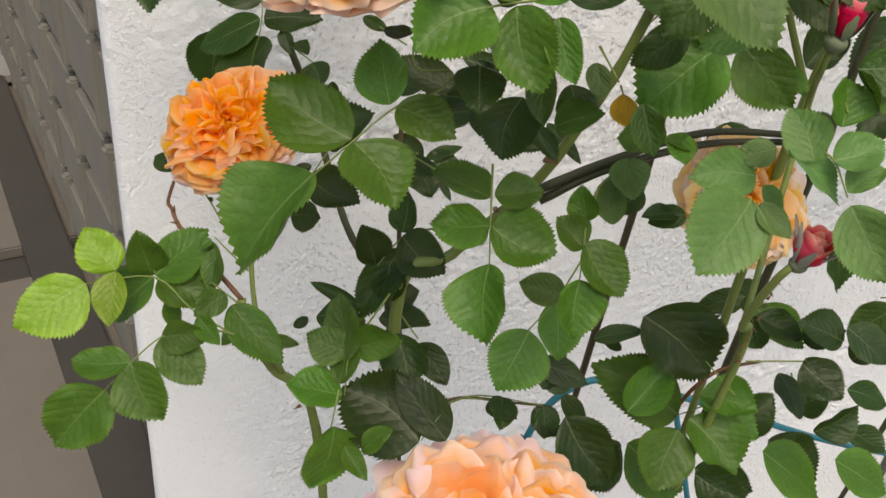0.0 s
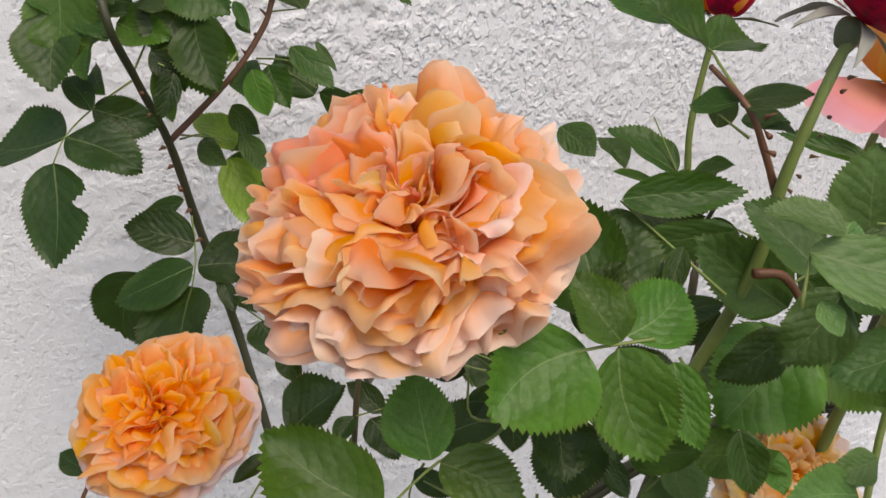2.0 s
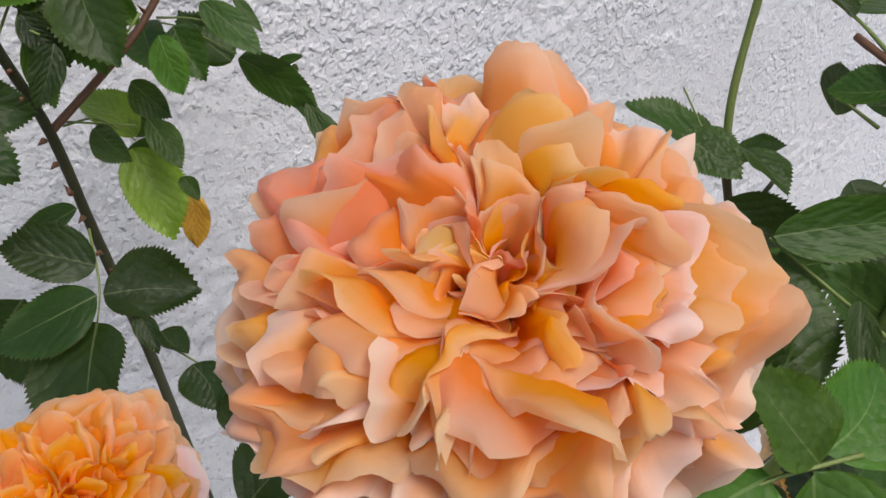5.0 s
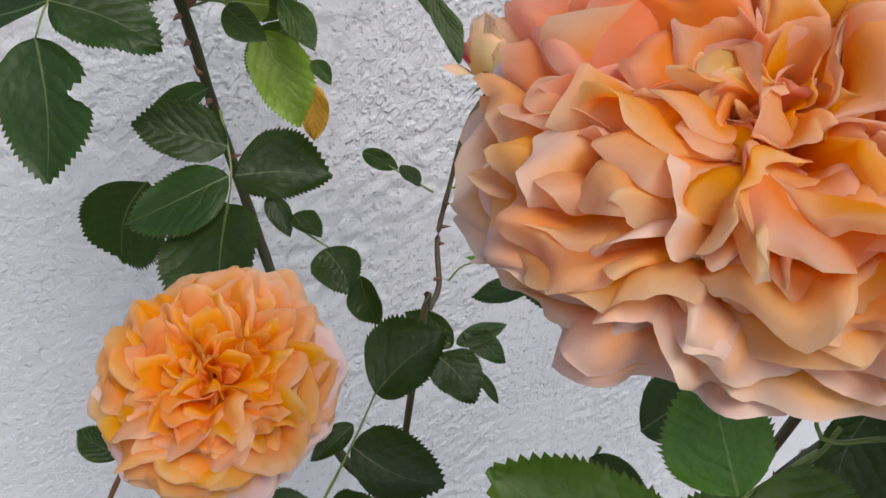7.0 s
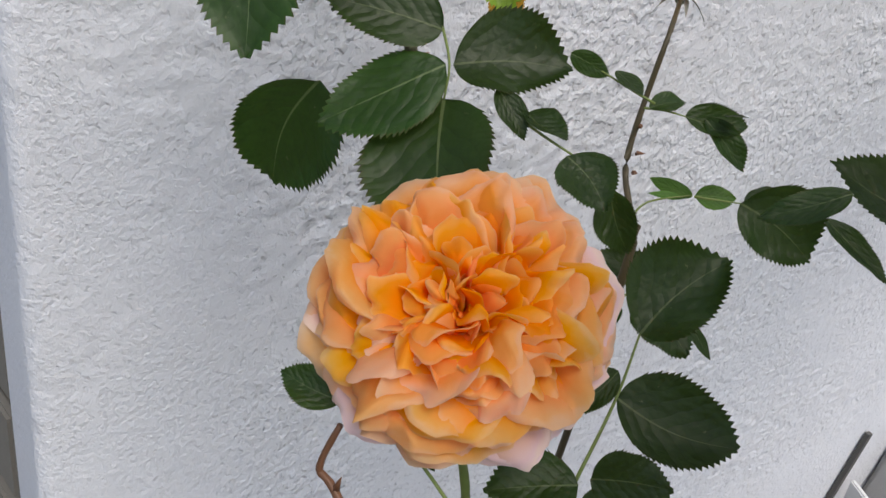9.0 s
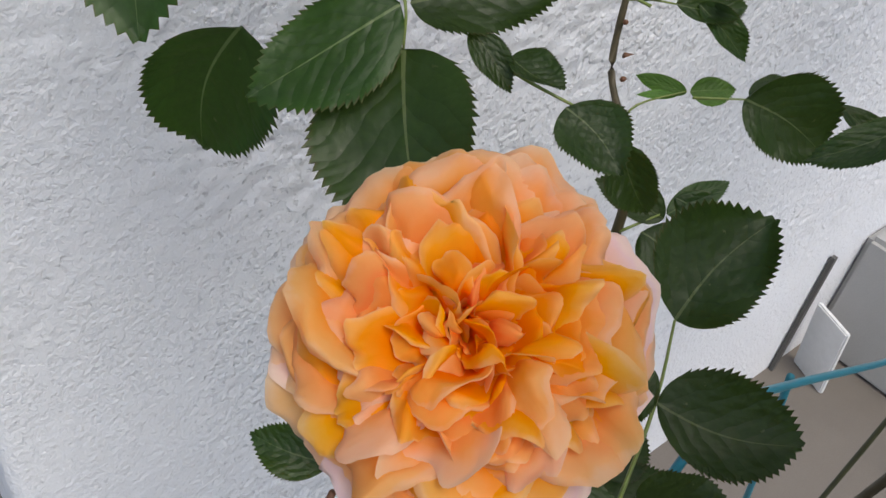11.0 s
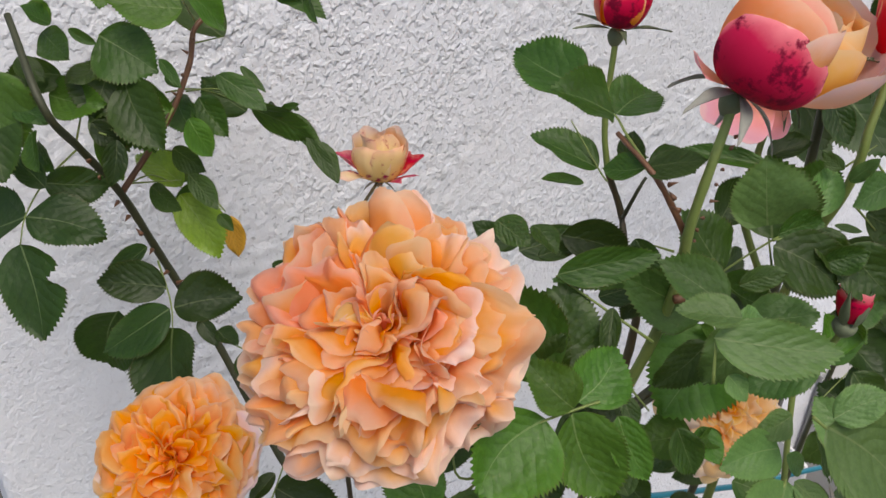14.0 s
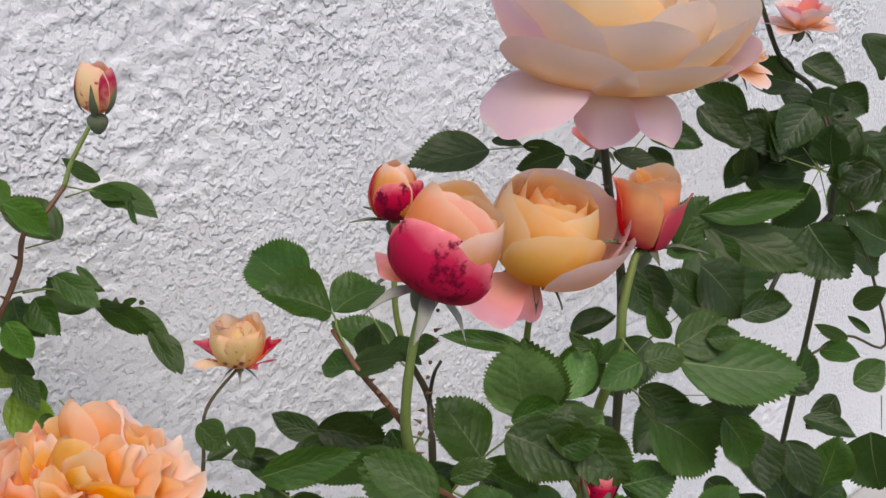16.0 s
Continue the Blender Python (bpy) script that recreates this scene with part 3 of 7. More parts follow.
def shell(bloom, material, size, az, half, profile, seed, wave=0.032, slant=0.0, taper=0.75, point=0.0, label=""):
    """A petal that wraps the axis: profile lists radius and height from base to rim, az 0 is the flower's front."""
    rng = random.Random(seed)
    p1, p2 = rng.uniform(0, 6.28), rng.uniform(0, 6.28)
    curve = spline([Vector((r, 0, z)) for r, z in profile], 8)
    nu, nv = 22, 16
    verts, uvs, faces = [], [], []
    for j in range(nv + 1):
        v = j / nv
        spread = radians(half) * (taper + (1 - taper) * math.sin(min(1.0, v * 1.25) * 1.5708))
        for k in range(nu + 1):
            u = 2 * k / nu - 1
            edge = 0.64 + 0.36 * max(0.0, 1 - abs(u) ** 2.4) ** 0.5 + slant * u + (0.025 * math.sin(4 * u + p1) + 0.010 * math.sin(11 * u + p2)) * (1 - u * u)
            edge += point * (math.exp(-16 * u * u) - 0.4)
            s = max(0.0, min(1.0, v * edge / 1.03)) * (len(curve) - 1)
            i0 = min(len(curve) - 2, int(s))
            c = curve[i0].lerp(curve[i0 + 1], s - i0)
            a = radians(az) + spread * u
            r = c.x + wave * v**2 * (math.sin(3.0 * u + p1) + 0.5 * math.sin(6.5 * u + p2) * v) + 0.03 * u * u * v
            verts.append((-size * r * math.sin(a), size * r * math.cos(a), size * (c.z + 0.4 * wave * v**3 * math.sin(4 * u + p2))))
            uvs.append(((u + 1) / 2, v))
    for j in range(nv):
        for k in range(nu):
            a = j * (nu + 1) + k
            faces.append((a, a + 1, a + nu + 2, a + nu + 1))
    me = uv_mesh("petal", verts, faces, uvs)
    me.materials.append(material)
    return part("petal", me, None, bloom, label)


def shelled(label, base, axis, size, seed, spin, petals, sepal_ways=(100, 150), sepal_len=0.022, sepal_mat=None, hip=(0.006, 0.012), name="rose_bloom", category="rose", group="half-open roses", wave=0.032):
    """A rose or bud of wrapped petals: each is material, az, half width in degrees, profile."""
    b = new(name)
    b.matrix_basis = upright(base, axis, spin)
    tagged(b, label, category, group)
    calyx(b, *hip)
    sepals(b, 5, sepal_len, *sepal_ways, sepal_mat or SEPAL, seed, hip[0] * 0.75, max(0.005, sepal_len * 0.30))
    for k, (material, az, half, profile, *lean) in enumerate(petals):
        shell(b, material, size, az, half, profile, seed + k, wave, *lean)
    return b


def cupped(label, base, axis, R, seed, spin, layers, sepal_ways=(70, 120), sepal_len=0.024, sepal_mat=None, hip=(0.006, 0.012), name="rose_bloom", category="rose", group="half-open roses"):
    """A half-open rose or a bud: each layer is petals, length, width, th0, th1, cup and materials."""
    b = new(name)
    b.matrix_basis = upright(base, axis, spin)
    tagged(b, label, category, group)
    calyx(b, *hip)
    sepals(b, 5, sepal_len, *sepal_ways, sepal_mat or SEPAL, seed, hip[0] * 0.75, max(0.005, sepal_len * 0.30))
    for n, (count, length, width, th0, th1, cup, materials, start) in enumerate(layers):
        ring(b, count, hip[0] * 0.55 * (1 - n / (len(layers) + 1)), 0.0005 * n, R * length, R * width, th0, th1, 1.0, cup, R * 0.02, 1.4, materials, seed + n, 5, 0.06 * count / 3, 3, 360, start, 0.06)
    return b
# ---- the setting: stucco wall, grey block wall, paving ----
YW = 0.9065  # face of the stucco wall


def stucco_height(x, z):
    """Trowelled knobs with flattened tops, calmer by the corner, coarser higher up."""
    p = Vector((x, 0.0, z))
    n = noise.noise(p * 75.0) + 0.55 * noise.noise(p * 170.0) + 0.35 * noise.noise(p * 28.0)
    knob = max(-0.9, min(0.55, 1.25 * n))
    calm = 0.45 + 0.55 * min(1.0, max(0.0, (x - 0.13) / 0.08))
    high = min(1.0, max(0.0, (z - 1.25) / 0.2))
    patch = max(0.15 + 0.35 * high, min(1.3, 0.55 + 0.25 * high + 0.9 * noise.noise(p * 5.0 + Vector((3, 1, 7))) + 0.5 * noise.noise(p * 13.0)))
    coarse = 0.0026 + 0.0010 * min(1.0, max(0.0, (z - 1.42) / 0.2))
    fade = min(1.0, max(0.0, (1.615 - x) / 0.06), max(0.0, (z - 0.324) / 0.05), max(0.0, (2.012 - z) / 0.05))
    return fade * (coarse * knob * calm * patch + 0.0026 * noise.noise(p * 6.0) - 0.001) + 0.001


def stucco_wall():
    w = new("wall_north")
    tagged(w, "white painted rough stucco wall behind the rose bush", "wall", kind="structure")
    step, zs = 0.0042, np.arange(0.32, 2.02, 0.0046)
    ss = np.concatenate([np.linspace(-0.10, -0.012, 6), np.arange(-0.008, 1.62, step)])
    verts, faces = [], []
    for s in ss:
        if s < 0.012:  # round the outer corner
            a = min(1.5708, max(0.0, (0.012 - s) / 0.012 * 0.8))
            x0, y0 = 0.012 - 0.012 * math.sin(a), YW + 0.012 - 0.012 * math.cos(a) + max(0.0, -s - 0.012)
        else:
            x0, y0 = s, YW
        lean = 0.010 * max(0.0, (0.15 - x0) / 0.15) ** 1.5
        for z in zs:
            verts.append((x0 - (0.0 if s > 0.012 else 0.6 * stucco_height(s, z)), y0 + lean - stucco_height(s, z), z))
    n = len(zs)
    for i in range(len(ss) - 1):
        for k in range(n - 1):
            faces.append((i * n + k, (i + 1) * n + k, (i + 1) * n + k + 1, i * n + k + 1))
    me = bpy.data.meshes.new("stucco_coat")
    me.from_pydata(verts, [], faces)
    for p in me.polygons:
        p.use_smooth = True
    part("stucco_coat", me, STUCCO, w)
    bm = bmesh.new()
    box(bm, (0.012, YW + 0.016, 0.0), (4.5, YW + 0.22, 2.7))
    part("wall_core", bm, STUCCO, w)
    for name, lo, hi in (("lower_coat", (0.004, YW - 0.001, 0.0), (4.5, YW + 0.015, 0.322)), ("upper_coat", (0.004, YW - 0.001, 2.014), (4.5, YW + 0.015, 2.7)), ("side_coat", (1.612, YW - 0.001, 0.322), (4.5, YW + 0.015, 2.014))):
        bm = bmesh.new()
        box(bm, lo, hi)
        part(name, bm, STUCCO, w)
    return w


stucco_wall()

# a low concrete ledge along the foot of the wall, and a small white board against its end
_bm = bmesh.new()
box(_bm, (1.66, 0.52, 0.0), (4.4, YW - 0.004, 0.33))
bmesh.ops.bevel(_bm, geom=list(_bm.edges), offset=0.012, segments=2, affect="EDGES")
tagged(part("ledge", _bm, BACK), "low grey concrete ledge along the foot of the wall", "ledge", kind="structure")
# a thin dark bar in place of the shadow gap at the ledge's end
_bm = bmesh.new()
box(_bm, (1.500, YW - 0.014, 0.0), (1.512, YW - 0.004, 0.345))
tagged(part("trim", _bm, GAP_SHADE), "dark strip standing in for the shadow gap beside the concrete ledge", "trim", kind="structure")
_bm = bmesh.new()
box(_bm, (-0.05, -0.006, 0), (0.05, 0.006, 0.20))
bmesh.ops.bevel(_bm, geom=list(_bm.edges), offset=0.003, segments=2, affect="EDGES")
_ob = part("white_board", _bm, WHITE, None, "", pose(1.560, 0.835, 0.0, -8, 0, 70))
tagged(_ob, "small white board leaning on the end of the ledge", "board")

# ground and paving
_bm = bmesh.new()
_vs = [_bm.verts.new(p) for p in ((-300, -300, -0.04), (300, -300, -0.04), (300, 300, -0.04), (-300, 300, -0.04))]
_bm.faces.new(_vs)
tagged(part("ground", _bm, KERB), "dark bare ground under the paving", "ground", kind="structure")

paving = new("pavement")
tagged(paving, "brown-grey concrete paving slabs with dark joints", "pavement", kind="structure")
_bm = bmesh.new()
box(_bm, (-0.597, -0.597, -0.04), (0.597, 0.597, 0.0))
bmesh.ops.bevel(_bm, geom=list(_bm.edges), offset=0.006, segments=2, affect="EDGES")
SLABMESH = bpy.data.meshes.new("slab")
_bm.to_mesh(SLABMESH)
_bm.free()
SLABMESH.materials.append(SLAB)
for _i in range(-3, 4):
    for _j in range(-2, 4):
        part("slab", SLABMESH, None, paving, "", pose(_i * 1.2 - 0.9 + 0.21 * _j, 1.75 + _j * 1.2, 0, 0, 0, 10.0))

# the grey wall of raised concrete blocks that runs away behind the corner
GX, GY, GTURN = 0.020, 1.458, 100.03
grey = new("wall_west")
grey.matrix_basis = pose(GX, GY, 0, 0, 0, GTURN)  # x runs along the wall, -y is behind its face
tagged(grey, "grey concrete block wall with raised rectangular blocks", "wall", kind="structure")
_bm = bmesh.new()
box(_bm, (-0.28, -0.25, 0.0), (2.25, -0.02, 2.6))
part("wall_core", _bm, BLOCK, grey)
_bm = bmesh.new()
box(_bm, (0, 0, 0), (0.262, 0.019, 0.168))
bmesh.ops.bevel(_bm, geom=[e for e in _bm.edges], offset=0.005, segments=2, affect="EDGES")
BLOCKMESH = bpy.data.meshes.new("block")
_bm.to_mesh(BLOCKMESH)
_bm.free()
BLOCKMESH.materials.append(BLOCK)
_bm = bmesh.new()
box(_bm, (0, 0, 0), (0.034, 0.027, 0.19))
bmesh.ops.bevel(_bm, geom=[e for e in _bm.edges], offset=0.006, segments=2, affect="EDGES")
RIBMESH = bpy.data.meshes.new("rib")
_bm.to_mesh(RIBMESH)
_bm.free()
RIBMESH.materials.append(BLOCK)
for _row in range(12):
    for _col in range(-1, 6):
        _x = 0.26 + _col * 0.345 - (0.0 if _row % 2 else 0.02)
        part("block", BLOCKMESH, None, grey, "", pose(_x, -0.021, 0.10 + 0.213 * _row))
        part("rib", RIBMESH, None, grey, "", pose(_x + 0.29, -0.021, 0.08 + 0.213 * _row))

_bm = bmesh.new()
box(_bm, (-0.28, 0.008, -0.03), (2.2, 0.135, 0.03))
bmesh.ops.bevel(_bm, geom=list(_bm.edges), offset=0.006, segments=2, affect="EDGES")
tagged(part("kerb", _bm, KERB, None, "", pose(GX, GY, 0, 0, 0, GTURN)), "dark grey kerb strip along the block wall", "kerb", kind="structure")
_bm = bmesh.new()
box(_bm, (-3.0, 3.68, 0.0), (0.4, 3.85, 2.6))
tagged(part("wall_far", _bm, BACK), "pale grey wall closing the passage", "wall", kind="structure")

# ---- the rose bush: canes with their twigs and leaves, then the roses ----
CANE_A = cane_thing("tall green-brown rose cane leaning along the wall", [(0.2600, 0.6000, -0.0100), (0.2442, 0.6026, 0.3641), (0.2324, 0.6046, 0.7073), (0.2206, 0.6065, 1.0402), (0.1906, 0.6365, 1.1122), (0.1819, 0.6565, 1.1396), (0.1639, 0.7065, 1.2224), (0.1491, 0.7065, 1.2644), (0.1320, 0.7115, 1.3156), (0.1121, 0.7065, 1.3727), (0.0886, 0.6915, 1.4189), (0.0680, 0.6665, 1.4601), (0.0698, 0.7165, 1.4996)], 0.0042, 0.0022, STEM_DARK)
thorns(CANE_A, (0.1491, 0.7065, 1.2644), (0.0886, 0.6915, 1.4189), 9, 1.00, 3)
twig(CANE_A, [(0.1113, 0.7065, 1.3727), (0.1400, 0.7110, 1.4010), (0.1597, 0.7160, 1.4219), (0.1764, 0.7220, 1.4473), (0.1843, 0.7270, 1.4677), (0.2005, 0.7320, 1.4775), (0.2203, 0.7390, 1.4935)], 0.0022, 0.0018, STEM_RED)
twig(CANE_A, [(0.2195, 0.7388, 1.4930), (0.2281, 0.7415, 1.5091), (0.2400, 0.7415, 1.5260), (0.2518, 0.7415, 1.5417)], 0.0018, 0.0016, STEM_GREEN)
thorns(CANE_A, (0.1597, 0.7160, 1.4219), (0.1843, 0.7270, 1.4677), 4, 0.80, 5)
CANE_B = cane_thing("green rose cane with reddish joints and thorns", [(0.2000, 0.5200, -0.0100), (0.1674, 0.4986, 0.3716), (0.1429, 0.4826, 0.7219), (0.1184, 0.4665, 1.0616), (0.0861, 0.4715, 1.1258), (0.0702, 0.4765, 1.1653), (0.0688, 0.4815, 1.1810)], 0.0042, 0.0030, STEM_GREEN)
twig(CANE_B, [(0.0688, 0.4815, 1.1810), (0.0391, 0.5365, 1.2023), (0.0333, 0.5565, 1.2110), (0.0316, 0.5615, 1.2147), (0.0370, 0.5615, 1.2313)], 0.0018, 0.0011, STEM_RED)
thorns(CANE_B, (0.0391, 0.5365, 1.2023), (0.0333, 0.5565, 1.2110), 3, 0.90, 8)
thorns(CANE_B, (0.1184, 0.4665, 1.0616), (0.0702, 0.4765, 1.1653), 5, 0.90, 9)
twig(CANE_B, [(0.0930, 0.4665, 1.1234), (0.0795, 0.4865, 1.1609), (0.0841, 0.5365, 1.1822), (0.0842, 0.5485, 1.2009), (0.0775, 0.5615, 1.2406)], 0.0021, 0.0016, STEM_GREEN)
CANE_C = cane_thing("thin brown rose stem rising to a faded bud", [(0.3000, 0.6600, -0.0100), (0.2757, 0.6506, 0.4236), (0.2574, 0.6436, 0.8230), (0.2209, 0.6165, 1.2085), (0.2392, 0.6365, 1.2103), (0.2516, 0.6465, 1.2186), (0.2636, 0.6715, 1.2357), (0.2732, 0.6815, 1.2671), (0.2833, 0.6885, 1.3055), (0.3313, 0.7285, 1.3101)], 0.0026, 0.0013, STEM_BROWN)
thorns(CANE_C, (0.2392, 0.6365, 1.2103), (0.2732, 0.6815, 1.2671), 5, 0.80, 12)
CANE_D = cane_thing("thick green rose cane carrying a half-open rose", [(0.2800, 0.5600, -0.0100), (0.2318, 0.5074, 0.4170), (0.1957, 0.4680, 0.8102), (0.1596, 0.4285, 1.1915), (0.1888, 0.4165, 1.2446), (0.2289, 0.4015, 1.2994), (0.2417, 0.3815, 1.3502), (0.2516, 0.3715, 1.3879), (0.2617, 0.3665, 1.4338), (0.2559, 0.3615, 1.4721), (0.2578, 0.3585, 1.5045), (0.2682, 0.3612, 1.5310)], 0.0046, 0.0019, STEM_GREEN)
thorns(CANE_D, (0.1888, 0.4165, 1.2446), (0.2417, 0.3815, 1.3502), 5, 1.20, 15)
thorns(CANE_D, (0.2617, 0.3665, 1.4338), (0.2730, 0.3585, 1.5253), 12, 0.55, 16)
twig(CANE_D, [(0.2362, 0.4065, 1.2920), (0.2813, 0.4065, 1.3071), (0.3467, 0.4065, 1.3211), (0.4144, 0.3965, 1.3189)], 0.0030, 0.0022, STEM_DARK)
twig(CANE_D, [(0.2376, 0.4065, 1.2839), (0.2807, 0.4065, 1.3013), (0.3492, 0.4065, 1.3130), (0.4164, 0.3965, 1.3139)], 0.0030, 0.0022, STEM_DARK)
twig(CANE_D, [(0.2590, 0.3650, 1.4660), (0.2505, 0.3690, 1.4820), (0.2418, 0.3751, 1.4976), (0.2440, 0.3994, 1.5060)], 0.0017, 0.0011, STEM_RED)
thorns(CANE_D, (0.2505, 0.3615, 1.4790), (0.2382, 0.3665, 1.5014), 3, 0.70, 19)
twig(CANE_D, [(0.2555, 0.3615, 1.4345), (0.2676, 0.3565, 1.4341), (0.2815, 0.3515, 1.4196)], 0.0022, 0.0016, STEM_RED)
CANE_E = cane_thing("brown rose cane carrying a red bud", [(0.4200, 0.6000, -0.0100), (0.3900, 0.5466, 0.4803), (0.3674, 0.5066, 0.9332), (0.3414, 0.4465, 1.3097), (0.3392, 0.4565, 1.3446), (0.3449, 0.4665, 1.3723), (0.3534, 0.4815, 1.3913), (0.3412, 0.4865, 1.4213)], 0.0036, 0.0020, STEM_BROWN)
twig(CANE_E, [(0.3414, 0.4863, 1.4205), (0.3383, 0.4915, 1.4544), (0.3434, 0.4965, 1.5079)], 0.0020, 0.0018, STEM_GREEN)
twig(CANE_E, [(0.3505, 0.4765, 1.3906), (0.3476, 0.4665, 1.4145), (0.3535, 0.4665, 1.4225)], 0.0014, 0.0010, STEM_DARK)
CANE_F = cane_thing("fresh green rose stem carrying an orange bud", [(0.5000, 0.5600, -0.0100), (0.4586, 0.4826, 0.5077), (0.4276, 0.4246, 0.9865), (0.3966, 0.3865, 1.3507), (0.3966, 0.3665, 1.4507), (0.3994, 0.3665, 1.4836), (0.4102, 0.3695, 1.5071), (0.4189, 0.3715, 1.5057)], 0.0040, 0.0019, STEM_GREEN)
twig(CANE_F, [(0.3966, 0.3865, 1.3507), (0.3681, 0.4065, 1.4213), (0.3680, 0.4065, 1.4574), (0.3722, 0.4065, 1.4817)], 0.0024, 0.0018, STEM_GREEN)
CANE_G = cane_thing("tall dark green rose cane carrying a pale rose", [(0.5600, 0.5800, -0.0100), (0.5277, 0.5226, 0.5015), (0.5036, 0.4796, 0.9744), (0.4794, 0.4365, 1.2829), (0.4794, 0.4365, 1.4329), (0.4722, 0.4415, 1.4886), (0.4644, 0.4465, 1.5477), (0.4286, 0.4115, 1.5836)], 0.0042, 0.0026, STEM_DARK)
thorns(CANE_G, (0.4794, 0.4365, 1.4329), (0.4644, 0.4465, 1.5477), 5, 0.80, 22)
CANE_H = cane_thing("pale green rose stem carrying a small red bud", [(0.4000, 0.5000, -0.0100), (0.3854, 0.4346, 0.4128), (0.3745, 0.3856, 0.8019), (0.3636, 0.3365, 1.1793), (0.3264, 0.3065, 1.2501), (0.3170, 0.2865, 1.2978), (0.3230, 0.2815, 1.3122)], 0.0034, 0.0021, STEM_GREEN)
thorns(CANE_H, (0.3636, 0.3365, 1.1793), (0.3170, 0.2865, 1.2978), 14, 0.50, 25)
twig(CANE_H, [(0.3264, 0.3065, 1.2501), (0.3590, 0.3465, 1.3598), (0.3334, 0.3215, 1.3987), (0.3313, 0.3165, 1.4191)], 0.0019, 0.0016, STEM_GREEN)
CANE_I = cane_thing("dark rose cane at the wall, thick with leaves", [(0.8800, 0.6000, -0.0100), (0.8998, 0.5786, 0.4762), (0.9147, 0.5626, 0.9252), (0.9296, 0.5465, 1.3606), (0.8926, 0.5565, 1.4856), (0.8278, 0.5615, 1.5319), (0.7880, 0.5665, 1.5912)], 0.0040, 0.0022, STEM_DARK)
twig(CANE_I, [(0.9110, 0.5365, 1.3677), (0.8637, 0.5465, 1.3326), (0.8241, 0.5465, 1.2865)], 0.0030, 0.0024, STEM_DARK)
twig(CANE_I, [(0.8926, 0.5565, 1.4856), (1.0186, 0.5065, 1.2063), (0.9302, 0.5065, 1.2319), (0.8174, 0.4865, 1.2555)], 0.0018, 0.0014, STEM_BROWN)
leaf(CANE_B, LEAF_YOUNG, [(0.0586, 0.4560, 1.1731), (0.0357, 0.4738, 1.1839), (0.0148, 0.4940, 1.1991), (-0.0277, 0.5066, 1.1908)], [(-0.0269, 0.5056, 1.1919, -0.0726, 0.4926, 1.1748, -0.16, -0.76, 0.63, 0.87), (-0.0074, 0.5045, 1.2005, -0.0233, 0.5223, 1.2244, -0.18, -0.45, 0.88, 0.90), (-0.0078, 0.5044, 1.1998, -0.0169, 0.4812, 1.1736, -0.35, -0.80, 0.48, 0.67)], "bright yellow-green young leaf")
leaf(CANE_B, LEAF_MID, [(0.0607, 0.4722, 1.1598), (0.0370, 0.4906, 1.1709), (0.0153, 0.5115, 1.1867)], [(0.0153, 0.5107, 1.1873, -0.0174, 0.5156, 1.1530, -0.39, -0.42, 0.82, 0.83), (0.0147, 0.5139, 1.1860, 0.0072, 0.5176, 1.2210, -0.12, -0.72, 0.68, 0.75), (0.0164, 0.5114, 1.1875, 0.0520, 0.5169, 1.2171, -0.27, -0.53, 0.80, 0.82), (0.0179, 0.5079, 1.1865, 0.0492, 0.4816, 1.1818, -0.33, -0.36, 0.87, 0.78), (0.0275, 0.4996, 1.1792, 0.0241, 0.4840, 1.1532, -0.86, -0.29, 0.42, 0.77)])
leaf(CANE_B, LEAF_MID, [(0.0573, 0.4381, 1.1878), (0.0347, 0.4488, 1.1889), (0.0142, 0.4527, 1.1818), (-0.0051, 0.4503, 1.1669), (-0.0222, 0.4465, 1.1513)], [(-0.0222, 0.4470, 1.1508, -0.0570, 0.4442, 1.1129, -0.09, -0.84, 0.54, 0.87), (-0.0050, 0.4517, 1.1661, -0.0398, 0.4686, 1.1594, 0.12, -0.45, 0.88, 0.64), (-0.0051, 0.4490, 1.1676, 0.0073, 0.4207, 1.1420, -0.45, -0.40, 0.80, 0.93), (0.0142, 0.4529, 1.1817, 0.0389, 0.4355, 1.1897, -0.13, -0.80, 0.59, 0.72), (0.0141, 0.4529, 1.1803, 0.0334, 0.4198, 1.1685, -0.19, -0.66, 0.73, 0.76), (0.0373, 0.4532, 1.1940, 0.0475, 0.4295, 1.1884, -0.22, -0.84, 0.49, 0.57)])
leaf(CANE_B, LEAF_MID, [(0.0666, 0.4742, 1.1821), (0.0586, 0.4815, 1.1874), (0.0507, 0.4888, 1.1927)], [(0.0541, 0.4875, 1.1908, 0.0495, 0.5135, 1.2128, -0.67, -0.29, 0.68, 0.74), (0.0585, 0.4805, 1.1882, 0.0368, 0.4690, 1.1819, 0.12, -0.68, 0.72, 0.77), (0.0668, 0.4666, 1.1689, 0.0512, 0.4630, 1.1603, -0.06, -0.36, 0.93, 0.68)])
leaf(CANE_B, LEAF_MID, [(0.0747, 0.4869, 1.1997), (0.0561, 0.5069, 1.2162)], [(0.0542, 0.5073, 1.2140, 0.0464, 0.5054, 1.2094, -0.33, -0.56, 0.76, 0.90), (0.0553, 0.5034, 1.2095, 0.0491, 0.4878, 1.1844, -0.32, -0.49, 0.81, 0.55), (0.0616, 0.4783, 1.1799, 0.0871, 0.4367, 1.1605, -0.26, -0.28, 0.92, 0.58), (0.0801, 0.4579, 1.1637, 0.1017, 0.4526, 1.1590, -0.16, -0.56, 0.81, 0.44)])
